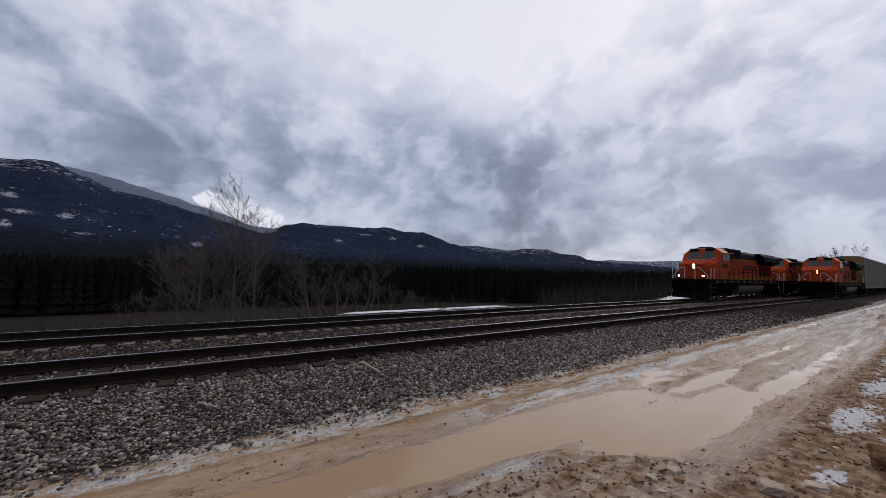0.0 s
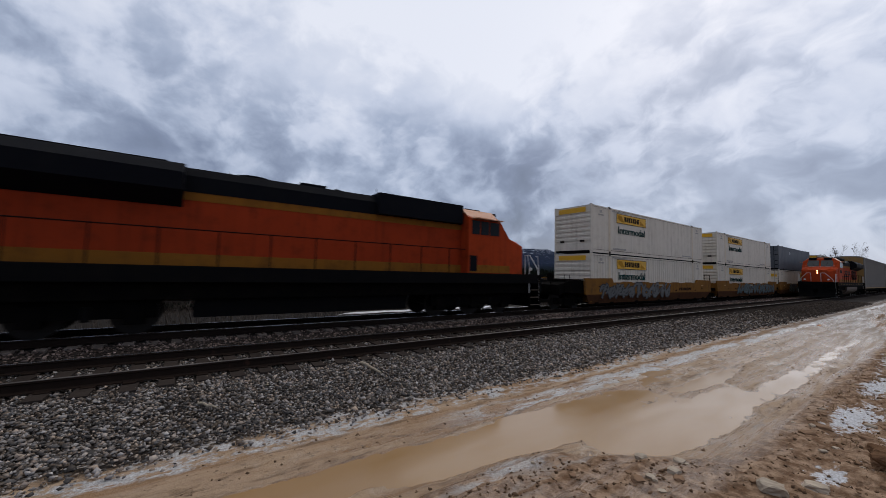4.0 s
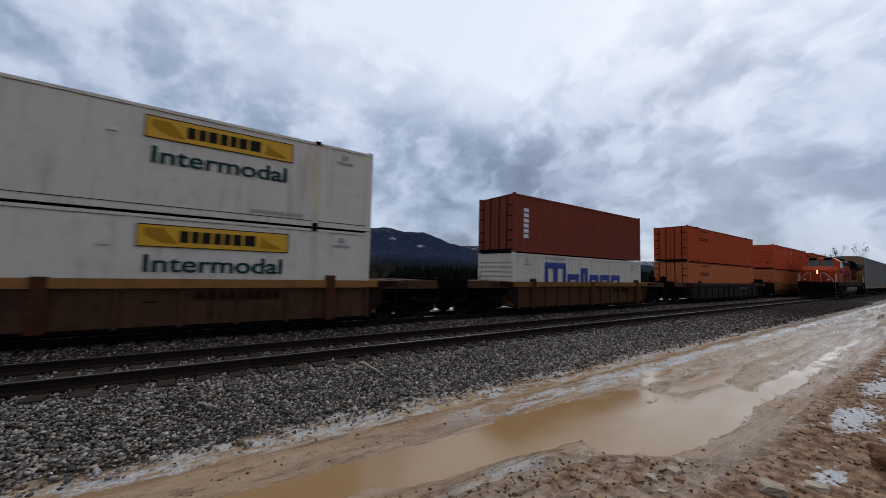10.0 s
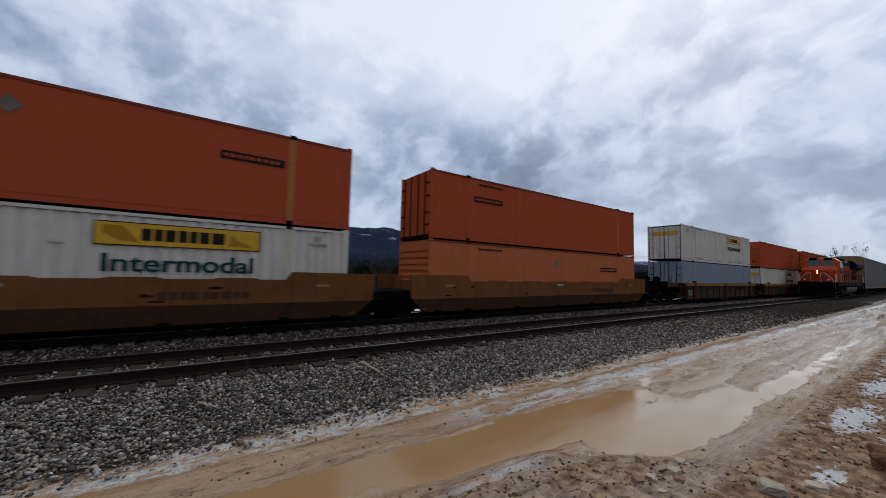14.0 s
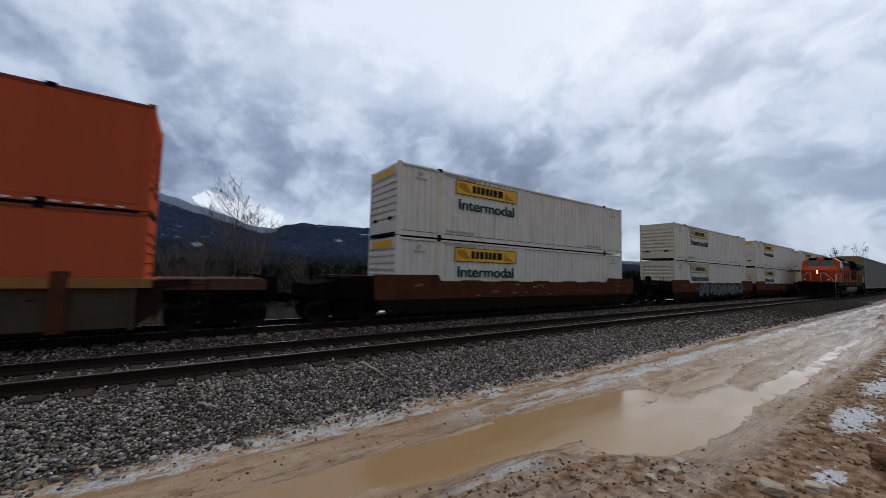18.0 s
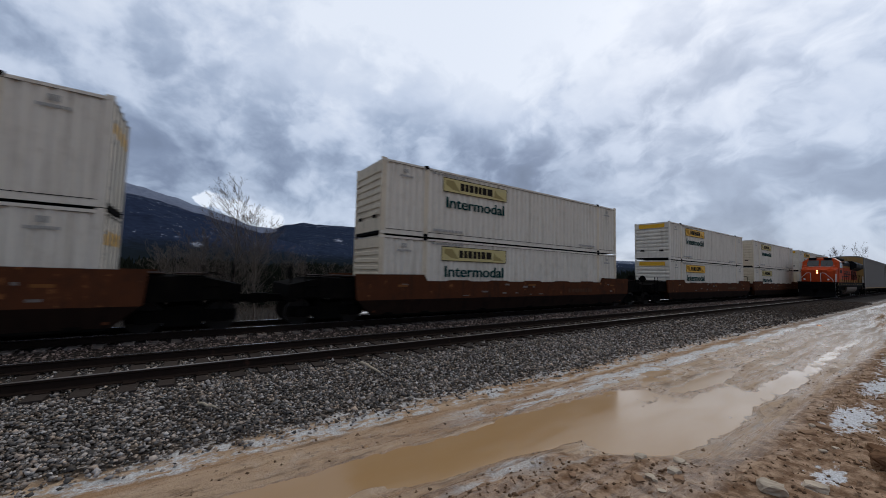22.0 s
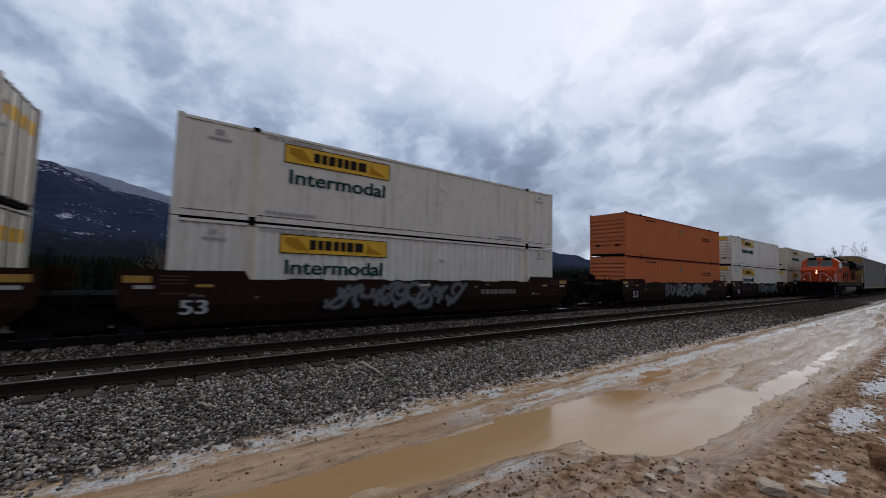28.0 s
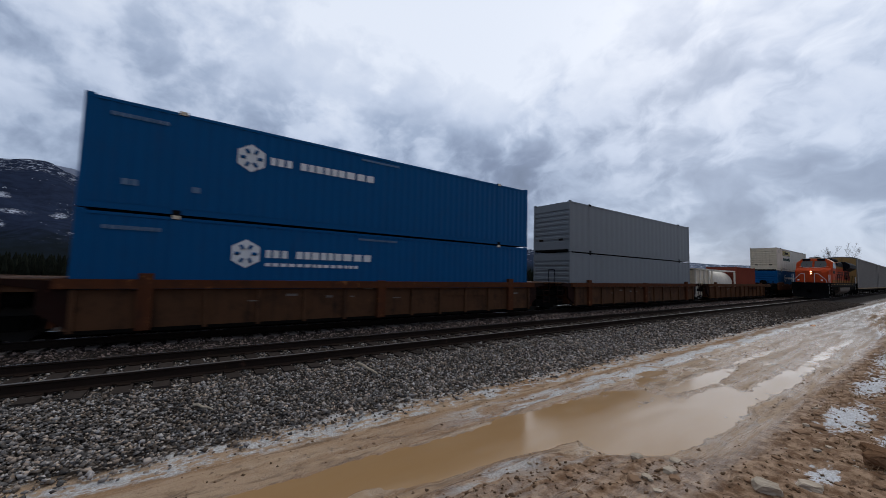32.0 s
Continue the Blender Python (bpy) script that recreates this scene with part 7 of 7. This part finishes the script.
    for s in (-1, 1):
        part("cut_lever", rods(((0.34, s * 0.25, 1.15), (0.34, s * 1.40, 1.15), 0.018), ((0.34, s * 1.40, 1.15), (0.34, s * 1.40, 0.85), 0.018), seg=6), "black_steel", t)
        part("anticlimber", boxes((0.22, 0.45, *sorted((s * 0.35, s * 1.45)), 1.50, 1.66)), "black_steel", t, bevel=0.03)
    part("rear_pilot", boxes((21.8, 21.92, -1.48, 1.48, 0.5, 1.72)), "black_steel", t)
    # tank and trucks
    if tanks:
        part("fuel_tank", boxes((8.0, 14.8, -1.2, 1.2, 0.42, 1.25)), "black_steel", t, bevel=0.1)
        for x0, x1 in ((9.6, 11.7), (12.2, 14.2)):
            smooth(part("air_reservoir", rods(((x0, -1.38, 0.98), (x1, -1.38, 0.98), 0.19), seg=16), "silver_paint", t, "silver air reservoir"))
        part("equipment_box", boxes((8.2, 9.3, -1.5, -1.15, 0.6, 1.25), (14.3, 15.6, -1.5, -1.15, 0.7, 1.25)), "silver_paint", t, bevel=0.03)
    else:
        bm = bmesh.new()
        extrude_x(bm, [(-0.85, 0.38), (-1.26, 0.58), (-1.46, 0.82), (-1.52, 1.08), (-1.52, 1.29), (1.52, 1.29), (1.52, 1.08), (1.46, 0.82), (1.26, 0.58), (0.85, 0.38)], 7.55, 15.15)
        part("fuel_tank", bm, "tank_grey", t, "dusty grey fuel tank", 0.04)
    for xc in (4.5, 17.9):
        bm = boxes((xc - 2.3, xc + 2.3, -1.14, -0.95, 0.46, 0.98), (xc - 2.3, xc + 2.3, 0.95, 1.14, 0.46, 0.98), (xc - 0.4, xc + 0.4, -0.95, 0.95, 0.6, 0.95))
        for dx in (-1.85, 0, 1.85):
            box(bm, xc + dx - 0.22, xc + dx + 0.22, -1.2, -0.95, 0.3, 0.8)
            box(bm, xc + dx - 0.22, xc + dx + 0.22, 0.95, 1.2, 0.3, 0.8)
        truck = part("truck", bm, "frame_black", t, "black three-axle truck", 0.03)
        for dx in (-1.85, 0, 1.85):
            part("wheelset", rods(((xc + dx, -0.80, 0.53), (xc + dx, -0.66, 0.53), 0.53), ((xc + dx, 0.66, 0.53), (xc + dx, 0.80, 0.53), 0.53), ((xc + dx, -0.9, 0.53), (xc + dx, 0.9, 0.53), 0.1), seg=24), "wheel_steel", truck)
        for dx in (-0.92, 0.92):
            for s in (-1, 1):
                part("coil_spring", rods(((xc + dx, s * 1.1, 0.4), (xc + dx, s * 1.1, 0.78), 0.1), seg=10), "black_steel", truck)
    return t


LEAD = locomotive(1)
LEAD.location = (-313.35, YC, 0)
MOVING.append((LEAD, -313.35, 0))
SECOND = locomotive(0)
tagged(SECOND, "second orange and black diesel locomotive, coupled behind the leader")
SECOND.location = (-290.9, YC, 0)
MOVING.append((SECOND, -290.9, 0))
THIRD = locomotive(0, True)
tagged(THIRD, "orange and black diesel locomotive running backwards, coupled third")
THIRD.location = (-246.05, YC, 0)
MOVING.append((THIRD, -246.05, 180))
PARKED = locomotive(2)
PARKED.location = (57.8, YN, 0)
tagged(PARKED, "orange and black diesel locomotive waiting on the near track, headlight lit")


# ---------------- the waiting train on the near track
def rack_car():
    """A covered car carrier: tall panelled sides, roof and end doors."""
    t = tagged(new("rack_car"), "tall grey panelled car carrier with yellow ends on the near track", "railcar", "car carriers of the waiting train")
    L = 27.3
    part("deck_frame", boxes((0.2, L - 0.2, -1.35, 1.35, 0.75, 1.15)), "frame_black", t, bevel=0.03)
    n = 20
    for s in (-1, 1):
        for k in range(n):
            a = 0.9 + k * (L - 1.8) / n
            b = a + (L - 1.8) / n - 0.05
            bm = bmesh.new()
            ribbed_wall(bm, a, b, s * 1.50, 1.15, 5.45, 0.2, 0.025, s)
            part("side_panel", bm, "rack_panel", t)
        part("top_rail", boxes((0, L, s * 1.5 - 0.05, s * 1.5 + 0.05, 5.45, 5.6)), "rack_panel", t)
        part("bottom_rail", boxes((0, L, s * 1.5 - 0.06, s * 1.5 + 0.06, 1.05, 1.2)), "rack_yellow", t)
        for x in (0.45, L - 0.45):
            part("end_post", boxes((x - 0.45, x + 0.45, s * 1.5 - 0.06, s * 1.5 + 0.06, 1.15, 5.5)), "rack_panel", t)
    bm = bmesh.new()
    extrude_x(bm, [(-1.52, 5.58), (-1.1, 5.78), (0, 5.84), (1.1, 5.78), (1.52, 5.58)], 0, L)
    part("roof", bm, "rack_panel", t)
    for x in (0.0, L):
        for s in (-1, 1):
            bm = bmesh.new()
            extrude_x(bm, [(s * 0.03, 1.15), (s * 1.45, 1.15), (s * 1.45, 5.5), (s * 0.03, 5.75)], x - 0.05, x + 0.05)
            part("end_door", bm, "rack_yellow", t)
        out = -1 if x == 0 else 1
        part("coupler", boxes((min(x, x + out * 0.6), max(x, x + out * 0.6), -0.14, 0.14, 0.75, 1.0)), "frame_black", t)
    for x in (2.6, L - 2.6):
        truck_parts(t, x)
    t.location = (80.6, YN, 0)
    return t


RACK = rack_car()
for k in range(1, 4):
    copy_thing(RACK, pose(80.6 + k * 28.4, YN, 0))


# ---------------- the tail of the moving train: small boxes in one well, then another stack
def small_boxes():
    tank = tagged(new("tank_container"), "white tank container in a steel frame riding in a well car", "container", "containers on the train")
    smooth(part("tank", rods(((0.35, 0, 1.25), (5.7, 0, 1.25), 1.08), seg=28), "white_paint", tank, "white cylindrical tank"))
    bm = bmesh.new()
    for x in (0.06, 6.0):
        for y in (-1.2, 1.2):
            box(bm, x - 0.06, x + 0.06, y - 0.06, y + 0.06, 0, 2.44)
        box(bm, x - 0.05, x + 0.05, -1.2, 1.2, 0, 0.12)
        box(bm, x - 0.05, x + 0.05, -1.2, 1.2, 2.32, 2.44)
    for y in (-1.2, 1.2):
        box(bm, 0, 6.06, y - 0.05, y + 0.05, 0, 0.12)
        box(bm, 0, 6.06, y - 0.04, y + 0.04, 2.34, 2.44)
    part("frame", bm, "white_paint", tank)
    ride(tank, 389.9, 0.352)
    unit = tagged(new("generator_unit"), "white framed service unit on the well car", "container", "containers on the train")
    part("body", boxes((0.1, 2.9, -1.1, 1.1, 0.1, 2.3)), "beige_paint", unit, bevel=0.03)
    for x in (0.05, 1.0, 1.9, 2.95):
        part("frame_post", boxes((x - 0.05, x + 0.05, -1.2, -1.08, 0, 2.44)), "white_paint", unit)
    part("frame_top", boxes((0, 3.0, -1.2, 1.2, 2.36, 2.46)), "white_paint", unit)
    ride(unit, 386.4, 0.352)
    load(("maroon_box", 6.06, "far", None, None, 3), 396.15, 0.352)
    car = well_car("ribbed", "well_brown", 16.154, "ne", "well_brown")
    ride(car, 388.2, 0)
    load(BLUE, 411.2, 0.352)
    load(JBF, 411.2, 3.254)
    car = copy_thing(CARS[("smooth", "well_rust", L53, "ee", "", None, 0, False)], Matrix.Translation((411.2, YC, 0)))
    MOVING.append((car, 411.2, 0))


small_boxes()


# ---------------- what moves
def travel(t):
    """Metres that the moving train has gone since the middle of the clip, with the small hitches of its pace."""
    s = t - 16
    return 21.772 * s - 0.00246 * s * s + 0.7357 * sum(t > j for j in (2.25, 9.75, 16.75, 24.25, 31.25))


def motions():
    times = [k * 0.5 for k in range(65)]
    for ob, x, turn in MOVING:
        walk(ob, [(t, pose(x - travel(t), YC, ob.location.z, 0, 0, turn)) for t in times])


motions()
